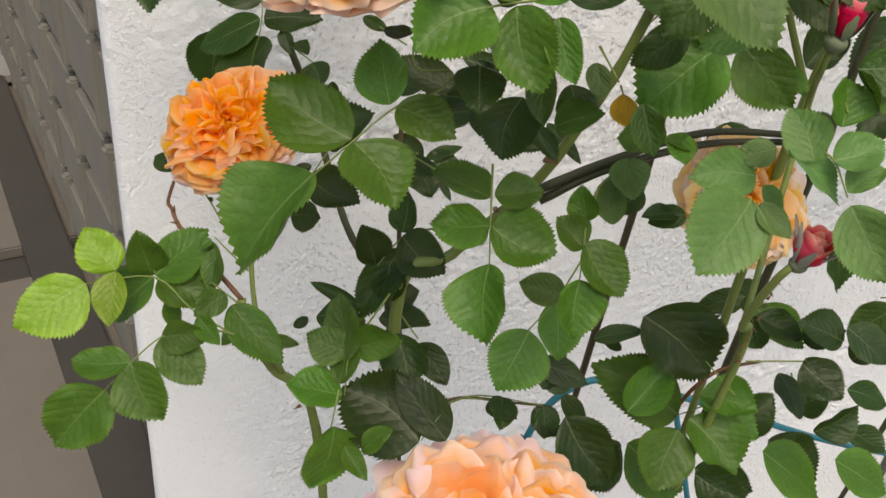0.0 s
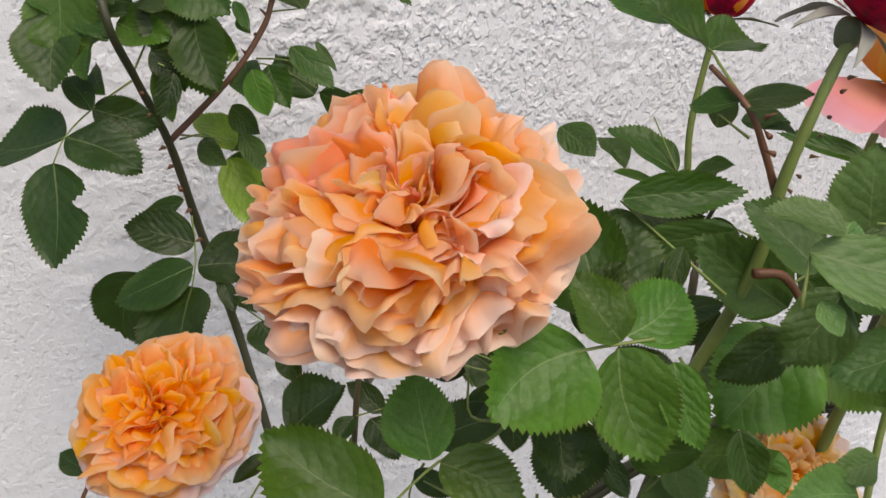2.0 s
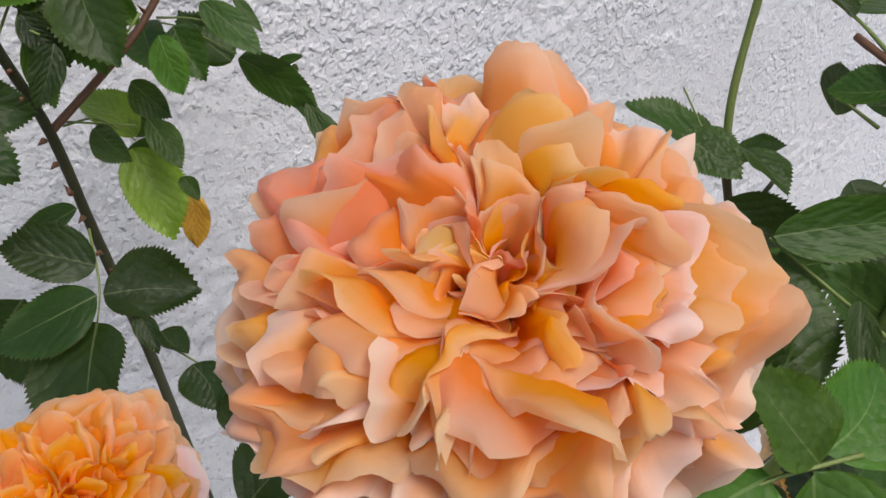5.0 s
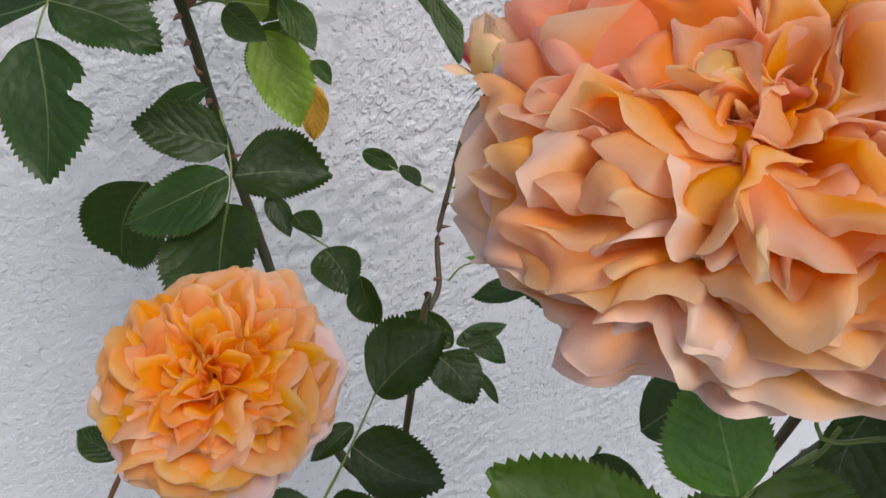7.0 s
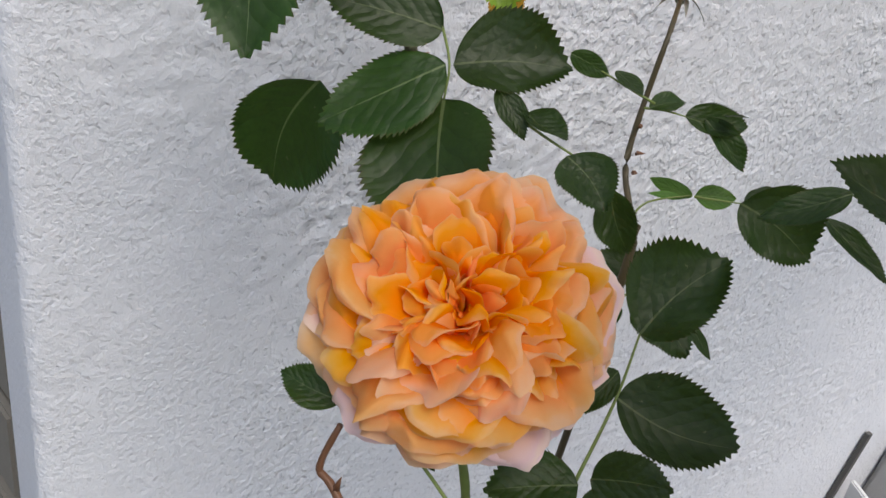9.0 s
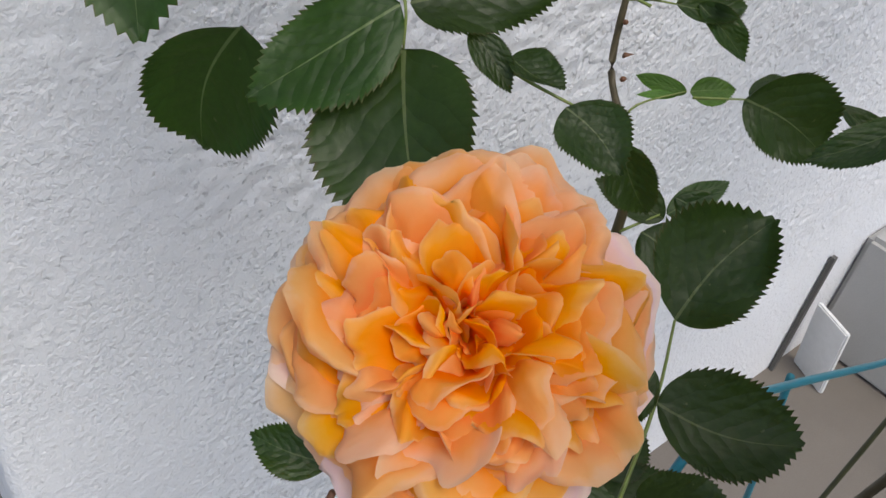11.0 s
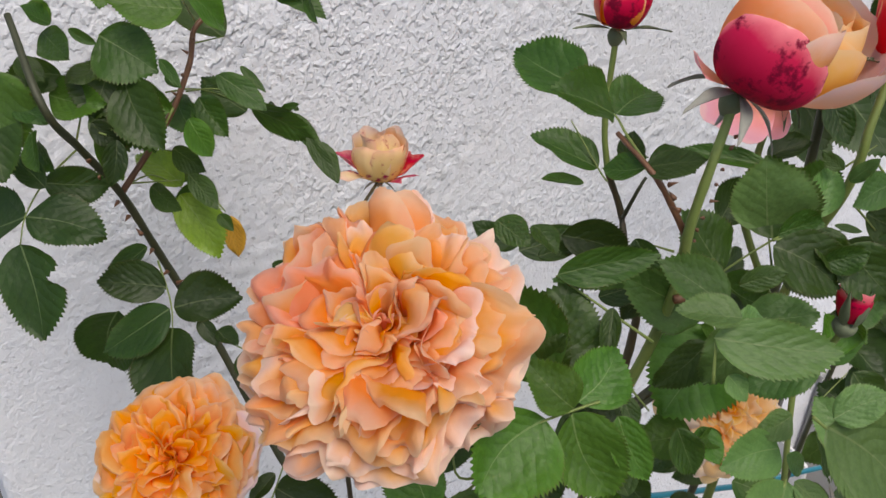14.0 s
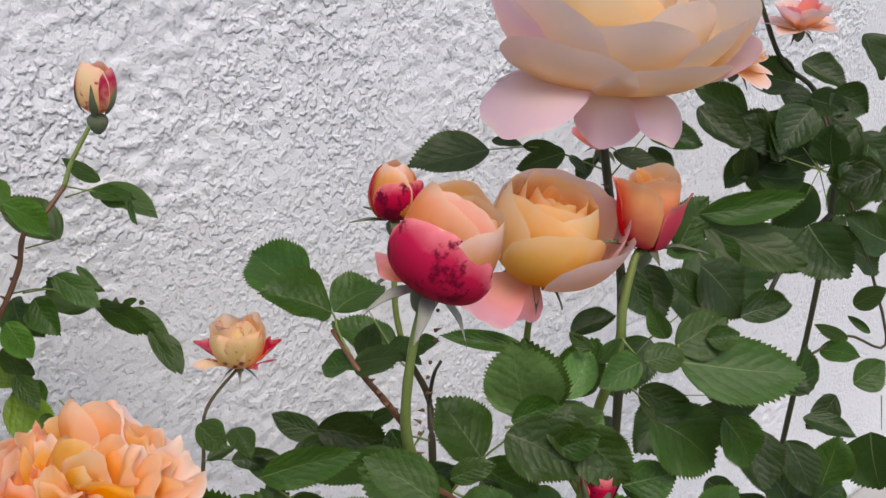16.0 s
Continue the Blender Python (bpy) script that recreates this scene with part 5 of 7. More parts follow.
leaf(CANE_A, LEAF_GREEN, [(0.0737, 0.6941, 1.4602), (0.0541, 0.7040, 1.4540)], [(0.0492, 0.7070, 1.4523, 0.0392, 0.6784, 1.4170, -0.33, -0.62, 0.71, 0.87), (0.0569, 0.6995, 1.4518, 0.0703, 0.6765, 1.4476, -0.57, -0.31, 0.76, 0.58), (0.0621, 0.6841, 1.4398, 0.0565, 0.6546, 1.4281, -0.75, -0.40, 0.52, 0.50), (0.0378, 0.7251, 1.4630, 0.0479, 0.7050, 1.4516, -0.30, -0.73, 0.61, 0.64)])
leaf(CANE_A, LEAF_GREEN, [(0.0868, 0.7423, 1.5092), (0.0986, 0.7290, 1.5038)], [(0.0931, 0.7198, 1.4896, 0.0783, 0.7207, 1.5025, -0.00, -0.47, 0.88, 0.85), (0.0881, 0.7239, 1.4840, 0.0927, 0.6926, 1.4767, -0.27, -0.94, 0.22, 0.67), (0.1006, 0.7133, 1.4865, 0.1143, 0.7085, 1.4763, -0.55, -0.68, 0.48, 0.42), (0.0706, 0.7242, 1.4711, 0.0809, 0.7109, 1.4586, -0.16, -0.33, 0.93, 0.81)])
leaf(CANE_A, LEAF_GREEN, [(0.0886, 0.6990, 1.4200), (0.1080, 0.7150, 1.4560), (0.1193, 0.7180, 1.4779)], [(0.1193, 0.7180, 1.4779, 0.1403, 0.6833, 1.4623, -0.36, -0.73, 0.58, 1.00), (0.1444, 0.6874, 1.4675, 0.1474, 0.6672, 1.4549, -0.33, -0.94, 0.07, 0.35), (0.1157, 0.7102, 1.4624, 0.0917, 0.7009, 1.4596, -0.56, -0.50, 0.66, 0.71), (0.0931, 0.7194, 1.4567, 0.0629, 0.7349, 1.4544, -0.65, -0.64, 0.41, 0.69)])
leaf(CANE_A, LEAF_GREEN, [(0.1434, 0.6715, 1.4409), (0.1330, 0.6689, 1.4271)], [(0.1204, 0.7084, 1.4620, 0.0990, 0.6954, 1.4353, -0.28, -0.81, 0.51, 1.09), (0.1241, 0.6975, 1.4535, 0.1261, 0.6557, 1.4264, -0.46, -0.80, 0.37, 0.74), (0.1454, 0.6846, 1.4570, 0.1516, 0.6743, 1.4515, -0.63, -0.56, 0.54, 0.54), (0.1001, 0.6988, 1.4356, 0.1154, 0.6806, 1.4151, -0.27, -0.41, 0.87, 0.81), (0.0762, 0.7286, 1.4459, 0.0604, 0.7254, 1.4238, -0.71, -0.37, 0.60, 0.98), (0.0678, 0.7112, 1.4197, 0.0697, 0.6870, 1.4117, -0.80, -0.45, 0.40, 0.75)])
leaf(CANE_A, LEAF_YOUNG, [(0.1243, 0.7297, 1.3668), (0.1398, 0.7224, 1.3723), (0.1536, 0.7056, 1.3656)], [(0.1542, 0.7065, 1.3671, 0.1368, 0.7480, 1.3810, -0.05, -0.82, 0.57, 0.55), (0.1514, 0.7062, 1.3608, 0.1600, 0.6707, 1.3241, -0.44, -0.30, 0.84, 0.64)], "yellow-green young leaf with a brown rim")
leaf(CANE_A, LEAF_GREEN, [(0.1188, 0.7132, 1.3759), (0.1489, 0.6925, 1.3791)], [(0.1516, 0.7074, 1.3963, 0.1631, 0.6837, 1.3854, -0.75, -0.54, 0.39, 0.64), (0.1540, 0.6898, 1.3831, 0.1598, 0.6613, 1.3681, -0.40, -0.55, 0.74, 0.51), (0.1313, 0.7019, 1.3755, 0.1366, 0.6674, 1.3720, -0.75, -0.45, 0.49, 0.49), (0.1627, 0.6667, 1.3604, 0.1646, 0.6514, 1.3548, -0.42, -0.54, 0.73, 0.58)])
leaf(CANE_A, LEAF_GREEN, [(0.1787, 0.7433, 1.4189), (0.1940, 0.7332, 1.4211), (0.2048, 0.7238, 1.4197)], [(0.1913, 0.7364, 1.4227, 0.2067, 0.7388, 1.4162, -0.79, 0.06, 0.61, 0.56), (0.2005, 0.7358, 1.4296, 0.2195, 0.7011, 1.4113, -0.39, -0.57, 0.72, 0.48), (0.2157, 0.7295, 1.4348, 0.2254, 0.7116, 1.4192, -0.37, -0.68, 0.63, 0.28), (0.1732, 0.7426, 1.4116, 0.1841, 0.7249, 1.3888, -0.30, -0.73, 0.62, 0.68)])
leaf(CANE_A, LEAF_GREEN, [(0.2394, 0.7459, 1.3897), (0.2515, 0.7326, 1.3846)], [(0.2421, 0.7457, 1.3939, 0.2408, 0.7199, 1.3921, -0.80, -0.20, 0.56, 0.39), (0.2488, 0.7364, 1.3862, 0.2726, 0.7151, 1.3617, -0.19, -0.23, 0.95, 0.56), (0.2650, 0.7094, 1.3710, 0.2675, 0.6860, 1.3450, -0.00, -0.63, 0.78, 0.49), (0.2577, 0.7339, 1.3921, 0.2607, 0.7308, 1.3901, -0.45, -0.65, 0.62, 0.90)])
leaf(CANE_A, LEAF_GREEN, [(0.2203, 0.7390, 1.4935), (0.2311, 0.7173, 1.4930), (0.2440, 0.7080, 1.4930)], [(0.2311, 0.7173, 1.4930, 0.2538, 0.6873, 1.4893, -0.54, -0.35, 0.76, 0.36), (0.2362, 0.7111, 1.4899, 0.2465, 0.6903, 1.4858, -0.69, -0.57, 0.44, 0.49), (0.2526, 0.6966, 1.4929, 0.2451, 0.6688, 1.4783, -0.90, 0.19, 0.39, 0.33)])
leaf(CANE_A, LEAF_MID, [(0.1852, 0.7270, 1.4737), (0.1706, 0.7050, 1.4953), (0.1661, 0.7100, 1.5024), (0.1393, 0.7350, 1.5204), (0.1212, 0.7450, 1.5209)], [(0.1715, 0.7000, 1.5014, 0.1995, 0.7020, 1.4729, -0.42, -0.45, 0.79, 0.60), (0.1642, 0.6900, 1.4953, 0.1233, 0.7000, 1.5075, -0.30, -0.62, 0.72, 0.72), (0.1657, 0.7000, 1.4998, 0.1307, 0.7300, 1.5240, -0.55, -0.25, 0.80, 0.55), (0.1754, 0.7100, 1.4969, 0.1665, 0.7400, 1.5085, -0.45, -0.40, 0.80, 0.60), (0.1373, 0.7400, 1.5169, 0.1221, 0.7200, 1.4950, -0.40, -0.60, 0.69, 0.80), (0.1207, 0.7400, 1.5221, 0.0954, 0.7300, 1.5107, -0.35, -0.60, 0.72, 0.85), (0.1212, 0.7450, 1.5209, 0.1047, 0.7400, 1.5404, -0.40, -0.60, 0.69, 0.75), (0.1216, 0.7450, 1.5197, 0.1455, 0.7600, 1.5350, -0.40, -0.55, 0.73, 0.70), (0.0861, 0.7300, 1.5016, 0.0947, 0.7250, 1.4885, -0.40, -0.60, 0.69, 0.90)], "broad soft green leaf spread beside the bud stem")
leaf(CANE_A, LEAF_MID, [(0.0983, 0.7132, 1.4400), (0.1088, 0.7098, 1.4448)], [(0.1196, 0.7080, 1.4493, 0.1293, 0.6749, 1.4123, -0.20, -0.96, -0.19, 0.79), (0.1329, 0.7004, 1.4495, 0.1488, 0.6861, 1.4324, -0.55, -0.83, 0.04, 0.68), (0.0836, 0.7221, 1.4450, 0.1090, 0.6934, 1.4448, -0.54, -0.60, 0.59, 0.76), (0.1543, 0.6776, 1.4289, 0.1654, 0.6711, 1.4014, -0.25, -0.41, 0.88, 0.67), (0.1030, 0.6996, 1.4245, 0.1095, 0.6858, 1.3936, -0.27, -0.89, 0.37, 0.45)])
leaf(CANE_A, LEAF_DARK, [(0.1025, 0.6793, 1.4297), (0.0963, 0.6841, 1.4321)], [(0.0964, 0.6845, 1.4375, 0.1088, 0.6751, 1.4235, -0.48, -0.68, 0.55, 0.69), (0.1068, 0.6742, 1.4274, 0.0960, 0.6653, 1.4021, -0.03, -0.65, 0.76, 0.55), (0.0628, 0.6870, 1.4014, 0.0508, 0.7109, 1.4153, -0.33, -0.66, 0.68, 0.57)])
leaf(CANE_A, LEAF_MID, [(0.0711, 0.6976, 1.4571), (0.0554, 0.7071, 1.4580)], [(0.0504, 0.7167, 1.4699, 0.0416, 0.6858, 1.4273, -0.32, -0.25, 0.91, 0.88), (0.0618, 0.7041, 1.4589, 0.0736, 0.6946, 1.4400, -0.38, -0.58, 0.72, 0.82)])
leaf(CANE_C, LEAF_DARK, [(0.2271, 0.6368, 1.2928), (0.2181, 0.6490, 1.2967), (0.2107, 0.6591, 1.3001)], [(0.1998, 0.6703, 1.3044, 0.2180, 0.6600, 1.2964, -0.58, -0.75, 0.31, 0.52), (0.2164, 0.6556, 1.3014, 0.2170, 0.6367, 1.2984, -0.11, -0.87, 0.49, 0.57)])
leaf(CANE_C, LEAF_DARK, [(0.2724, 0.6801, 1.2660), (0.2814, 0.6736, 1.2668), (0.2903, 0.6663, 1.2662)], [(0.2742, 0.6777, 1.2670, 0.2975, 0.6743, 1.2724, -0.69, -0.23, 0.68, 0.57), (0.2901, 0.6662, 1.2662, 0.3247, 0.6514, 1.2639, -0.27, -0.67, 0.69, 0.49), (0.3004, 0.6607, 1.2664, 0.3168, 0.6383, 1.2443, -0.22, -0.91, 0.36, 0.45), (0.3073, 0.6556, 1.2701, 0.3063, 0.6406, 1.2772, -0.08, -0.61, 0.79, 0.42)])
leaf(CANE_C, LEAF_MID, [(0.2766, 0.6683, 1.2023), (0.2872, 0.6679, 1.2127), (0.3085, 0.6569, 1.2202)], [(0.3090, 0.6569, 1.2193, 0.2978, 0.6805, 1.2199, -0.31, -0.80, 0.52, 0.38), (0.3053, 0.6595, 1.2171, 0.2879, 0.6706, 1.2169, -0.45, -0.26, 0.85, 0.27), (0.3087, 0.6551, 1.2211, 0.3276, 0.6420, 1.2243, -0.38, -0.53, 0.76, 0.69)])
leaf(CANE_C, LEAF_DARK, [(0.2207, 0.6150, 1.1997), (0.2370, 0.6086, 1.2068)], [(0.2379, 0.6066, 1.2054, 0.2194, 0.6328, 1.2165, -0.65, -0.31, 0.69, 0.55), (0.2409, 0.6074, 1.2058, 0.2689, 0.5996, 1.2184, -0.32, -0.36, 0.88, 0.44), (0.2463, 0.6092, 1.2118, 0.2638, 0.5871, 1.2004, -0.63, -0.09, 0.77, 0.54), (0.2297, 0.6101, 1.1991, 0.2366, 0.5763, 1.1904, -0.32, -0.58, 0.75, 0.87), (0.2474, 0.5901, 1.1961, 0.2531, 0.5741, 1.1831, -0.46, -0.19, 0.87, 0.33), (0.2203, 0.6162, 1.1989, 0.2033, 0.6071, 1.1846, -0.16, -0.34, 0.93, 0.66)])
leaf(CANE_A, LEAF_DARK, [(0.1263, 0.6227, 1.3071), (0.1352, 0.6089, 1.3014), (0.1465, 0.5933, 1.2959)], [(0.1331, 0.6167, 1.3065, 0.1389, 0.5983, 1.3034, -0.17, -0.17, 0.97, 0.72), (0.1405, 0.5977, 1.2974, 0.1422, 0.5732, 1.2874, -0.40, -0.61, 0.68, 0.90), (0.1523, 0.5827, 1.2893, 0.1583, 0.5696, 1.2679, -0.74, -0.55, 0.39, 0.66), (0.1255, 0.6271, 1.3121, 0.1283, 0.6090, 1.3004, -0.43, -0.36, 0.83, 0.54)])
leaf(CANE_B, LEAF_DARK, [(0.1039, 0.5172, 1.2193), (0.1246, 0.5281, 1.2427), (0.1410, 0.5400, 1.2570)], [(0.1410, 0.5400, 1.2570, 0.1730, 0.5380, 1.2830, -0.55, -0.35, 0.76, 0.86), (0.1246, 0.5281, 1.2427, 0.1520, 0.4950, 1.2390, -0.37, -0.55, 0.74, 0.72), (0.1045, 0.5157, 1.2207, 0.0771, 0.5306, 1.2151, -0.80, 0.07, 0.60, 0.78), (0.1095, 0.5155, 1.2218, 0.1228, 0.4940, 1.2316, -0.53, -0.73, 0.44, 0.90), (0.1270, 0.5329, 1.2501, 0.1061, 0.5297, 1.2408, -0.36, -0.40, 0.84, 0.50)], "dark green leaf with a red-tinged stalk")
leaf(CANE_B, LEAF_DARK, [(0.1974, 0.5987, 1.1054), (0.2022, 0.5765, 1.0884)], [(0.2013, 0.5756, 1.0901, 0.2321, 0.5711, 1.0980, -0.52, -0.47, 0.71, 0.86), (0.1968, 0.5678, 1.0767, 0.2325, 0.5381, 1.0836, -0.40, 0.11, 0.91, 0.66)])
leaf(CANE_D, LEAF_DARK, [(0.2288, 0.4851, 1.3171), (0.2224, 0.4903, 1.3173), (0.2142, 0.4976, 1.3184)], [(0.2143, 0.4967, 1.3165, 0.1783, 0.5225, 1.3312, -0.29, -0.55, 0.78, 0.56), (0.2159, 0.4973, 1.3211, 0.2294, 0.4945, 1.3256, -0.69, -0.44, 0.57, 0.38)], "large dark saw-toothed leaflet near the wall")
leaf(CANE_D, LEAF_DARK, [(0.2492, 0.4936, 1.3093), (0.2361, 0.5069, 1.3132), (0.2100, 0.5262, 1.3117)], [(0.2093, 0.5261, 1.3126, 0.1857, 0.5425, 1.2973, -0.56, -0.36, 0.75, 0.40)])
leaf(CANE_C, LEAF_DARK, [(0.2882, 0.6412, 1.2315), (0.3082, 0.6265, 1.2329)], [(0.3087, 0.6268, 1.2327, 0.3389, 0.5944, 1.2111, -0.47, -0.80, 0.36, 0.90), (0.3437, 0.5986, 1.2349, 0.3596, 0.5598, 1.2150, -0.39, -0.29, 0.88, 0.32), (0.3112, 0.6264, 1.2333, 0.3380, 0.6241, 1.2369, -0.40, -0.08, 0.91, 0.34)])
leaf(CANE_E, LEAF_GREEN, [(0.3370, 0.4816, 1.4179), (0.3350, 0.4872, 1.4232), (0.3299, 0.5109, 1.4487)], [(0.3355, 0.4892, 1.4241, 0.3136, 0.5242, 1.4427, -0.17, -0.20, 0.95, 0.65), (0.3407, 0.4832, 1.4216, 0.3531, 0.4667, 1.4354, -0.27, -0.28, 0.92, 0.61), (0.3262, 0.4909, 1.4160, 0.2994, 0.4997, 1.4231, -0.25, -0.23, 0.93, 0.36)], "fresh green leaf on a reddish stalk")
leaf(CANE_D, LEAF_GREEN, [(0.2741, 0.3973, 1.4770), (0.2656, 0.4088, 1.4836)], [(0.2646, 0.4070, 1.4786, 0.2773, 0.4178, 1.4913, -0.60, -0.70, 0.38, 0.68), (0.2729, 0.4027, 1.4826, 0.2900, 0.3923, 1.4843, -0.80, -0.01, 0.60, 0.71), (0.2793, 0.3958, 1.4822, 0.2783, 0.3797, 1.4850, -0.42, -0.00, 0.91, 0.43)])
leaf(CANE_D, LEAF_GREEN, [(0.3466, 0.3870, 1.4632), (0.3498, 0.3865, 1.4658)], [(0.3501, 0.3867, 1.4656, 0.3187, 0.4198, 1.4704, -0.33, -0.64, 0.69, 0.25), (0.3473, 0.3886, 1.4673, 0.3515, 0.3832, 1.4617, -0.46, -0.87, 0.15, 0.52)])
leaf(CANE_D, LEAF_GREEN, [(0.2939, 0.3787, 1.4072), (0.3089, 0.3747, 1.4214), (0.3331, 0.3652, 1.4381), (0.3497, 0.3573, 1.4470)], [(0.3336, 0.3661, 1.4381, 0.3449, 0.3844, 1.4743, -0.63, -0.28, 0.73, 1.05), (0.3336, 0.3636, 1.4387, 0.3572, 0.3349, 1.4121, -0.42, -0.74, 0.53, 0.81), (0.3103, 0.3754, 1.4215, 0.3006, 0.3983, 1.4495, -0.26, -0.42, 0.87, 0.88), (0.3097, 0.3748, 1.4186, 0.3341, 0.3561, 1.3999, -0.26, -0.95, 0.15, 0.78)], "large green leaf with a red stalk joint")
leaf(CANE_D, LEAF_DUSTY, [(0.2824, 0.3549, 1.4238), (0.2788, 0.3588, 1.4263)], [(0.2775, 0.3573, 1.4181, 0.2436, 0.3847, 1.4402, -0.74, -0.50, 0.44, 0.65), (0.2627, 0.3811, 1.4432, 0.2262, 0.4100, 1.4271, -0.31, -0.93, 0.20, 0.37), (0.3331, 0.3372, 1.4603, 0.3502, 0.3313, 1.4549, 0.00, -0.51, 0.86, 0.28)])
leaf(CANE_D, LEAF_DARK, [(0.2894, 0.3908, 1.4329), (0.2810, 0.3985, 1.4357)], [(0.2461, 0.4273, 1.4385, 0.2760, 0.4067, 1.4267, -0.53, -0.76, 0.37, 0.60), (0.2752, 0.4047, 1.4382, 0.2775, 0.3869, 1.4202, -0.67, -0.40, 0.62, 0.67), (0.3057, 0.3707, 1.4133, 0.3118, 0.3561, 1.4020, -0.52, -0.32, 0.79, 0.57), (0.2340, 0.4301, 1.4288, 0.2567, 0.4241, 1.4290, -0.14, -0.74, 0.66, 0.44)])
leaf(CANE_D, LEAF_GREEN, [(0.2171, 0.3406, 1.4408), (0.1927, 0.3767, 1.4632)], [(0.1926, 0.3759, 1.4640, 0.2239, 0.3494, 1.4758, -0.45, -0.78, 0.43, 0.40), (0.1804, 0.3590, 1.4304, 0.1976, 0.3729, 1.4605, -0.59, -0.64, 0.49, 0.97), (0.1726, 0.3599, 1.4212, 0.1830, 0.3570, 1.4486, -0.26, -0.68, 0.68, 0.60), (0.2075, 0.3563, 1.4530, 0.1915, 0.3428, 1.4393, -0.50, -0.56, 0.66, 0.37)])
leaf(CANE_E, LEAF_DARK, [(0.3359, 0.4617, 1.3824), (0.3146, 0.4616, 1.3610)], [(0.3164, 0.4574, 1.3542, 0.3379, 0.4355, 1.3710, -0.43, -0.43, 0.79, 0.55), (0.3414, 0.4397, 1.3630, 0.3245, 0.4438, 1.3416, -0.55, -0.56, 0.62, 0.65), (0.2845, 0.4984, 1.3816, 0.2632, 0.5171, 1.3958, -0.36, -0.75, 0.55, 0.54), (0.2854, 0.4990, 1.3768, 0.3266, 0.4878, 1.3847, -0.61, -0.51, 0.60, 0.52), (0.3135, 0.4843, 1.3869, 0.3239, 0.4717, 1.3978, -0.31, -0.79, 0.52, 0.53)])
leaf(CANE_D, LEAF_GREEN, [(0.1670, 0.3661, 1.4358), (0.1620, 0.3744, 1.4407)], [(0.1745, 0.3570, 1.4303, 0.1685, 0.3859, 1.4633, -0.45, -0.65, 0.62, 0.76), (0.1776, 0.3995, 1.4835, 0.1813, 0.3826, 1.4787, -0.55, -0.56, 0.61, 0.76), (0.1892, 0.3895, 1.4825, 0.1881, 0.3732, 1.4790, -0.14, -0.82, 0.55, 0.70)])
leaf(CANE_D, LEAF_GREEN, [(0.2306, 0.3640, 1.3988), (0.2365, 0.3491, 1.3855)], [(0.2065, 0.3714, 1.3847, 0.1995, 0.3515, 1.3648, -0.50, -0.46, 0.73, 0.57), (0.2289, 0.3611, 1.3912, 0.2259, 0.3468, 1.3788, -0.39, -0.51, 0.77, 0.68), (0.2079, 0.3542, 1.3611, 0.2230, 0.3346, 1.3760, -0.23, -0.76, 0.61, 0.63), (0.2450, 0.3378, 1.3788, 0.2504, 0.3271, 1.3546, -0.44, -0.80, 0.40, 0.65), (0.2666, 0.3464, 1.4143, 0.2437, 0.3535, 1.3927, -0.52, -0.79, 0.33, 0.66)])
leaf(CANE_D, LEAF_DUSTY, [(0.2482, 0.3360, 1.4542), (0.2500, 0.3323, 1.4512)], [(0.2497, 0.3311, 1.4512, 0.2291, 0.3529, 1.4702, -0.48, -0.46, 0.75, 0.65), (0.2542, 0.3239, 1.4464, 0.2713, 0.3024, 1.4565, -0.06, -0.65, 0.76, 0.77), (0.2551, 0.3232, 1.4464, 0.2367, 0.3250, 1.4186, -0.39, -0.67, 0.63, 0.78), (0.2759, 0.2992, 1.4363, 0.2497, 0.3139, 1.4183, -0.36, -0.41, 0.84, 0.69), (0.2581, 0.3327, 1.4581, 0.2726, 0.3205, 1.4652, -0.52, -0.75, 0.40, 0.58)], "grey-green leaf with a fine saw-toothed rim")
leaf(CANE_D, LEAF_GREEN, [(0.3016, 0.3480, 1.4577), (0.3105, 0.3422, 1.4591)], [(0.3005, 0.3461, 1.4560, 0.3194, 0.3166, 1.4428, -0.05, -0.95, 0.32, 0.85), (0.3056, 0.3482, 1.4593, 0.3303, 0.3410, 1.4607, -0.57, -0.76, 0.31, 0.65), (0.3208, 0.3380, 1.4623, 0.3276, 0.3221, 1.4430, -0.25, -0.54, 0.80, 0.74), (0.3279, 0.3261, 1.4566, 0.3399, 0.3040, 1.4355, -0.63, -0.64, 0.43, 0.85), (0.3177, 0.3293, 1.4491, 0.3317, 0.3168, 1.4570, -0.51, -0.74, 0.45, 0.71)])
leaf(CANE_F, LEAF_DUSTY, [(0.3816, 0.3509, 1.4759), (0.3869, 0.3415, 1.4651)], [(0.3871, 0.3417, 1.4649, 0.3589, 0.3418, 1.4607, -0.53, -0.74, 0.40, 0.69), (0.3884, 0.3410, 1.4648, 0.4101, 0.3331, 1.4672, -0.55, -0.43, 0.72, 0.76), (0.3696, 0.3584, 1.4703, 0.3606, 0.3668, 1.4795, -0.47, -0.88, 0.02, 0.53), (0.3693, 0.3540, 1.4658, 0.3754, 0.3455, 1.4802, -0.79, -0.27, 0.55, 0.50)])
leaf(CANE_F, LEAF_DUSTY, [(0.4121, 0.3391, 1.4673), (0.4100, 0.3365, 1.4591)], [(0.4107, 0.3370, 1.4587, 0.4602, 0.2931, 1.4539, -0.08, -0.79, 0.61, 0.58), (0.4118, 0.3404, 1.4651, 0.4417, 0.3308, 1.4775, -0.34, -0.73, 0.60, 0.79), (0.4087, 0.3439, 1.4697, 0.3973, 0.3473, 1.4898, -0.71, -0.23, 0.66, 0.52), (0.4250, 0.3314, 1.4694, 0.4363, 0.3195, 1.4739, -0.48, -0.68, 0.56, 0.81)], "large pale green leaf")
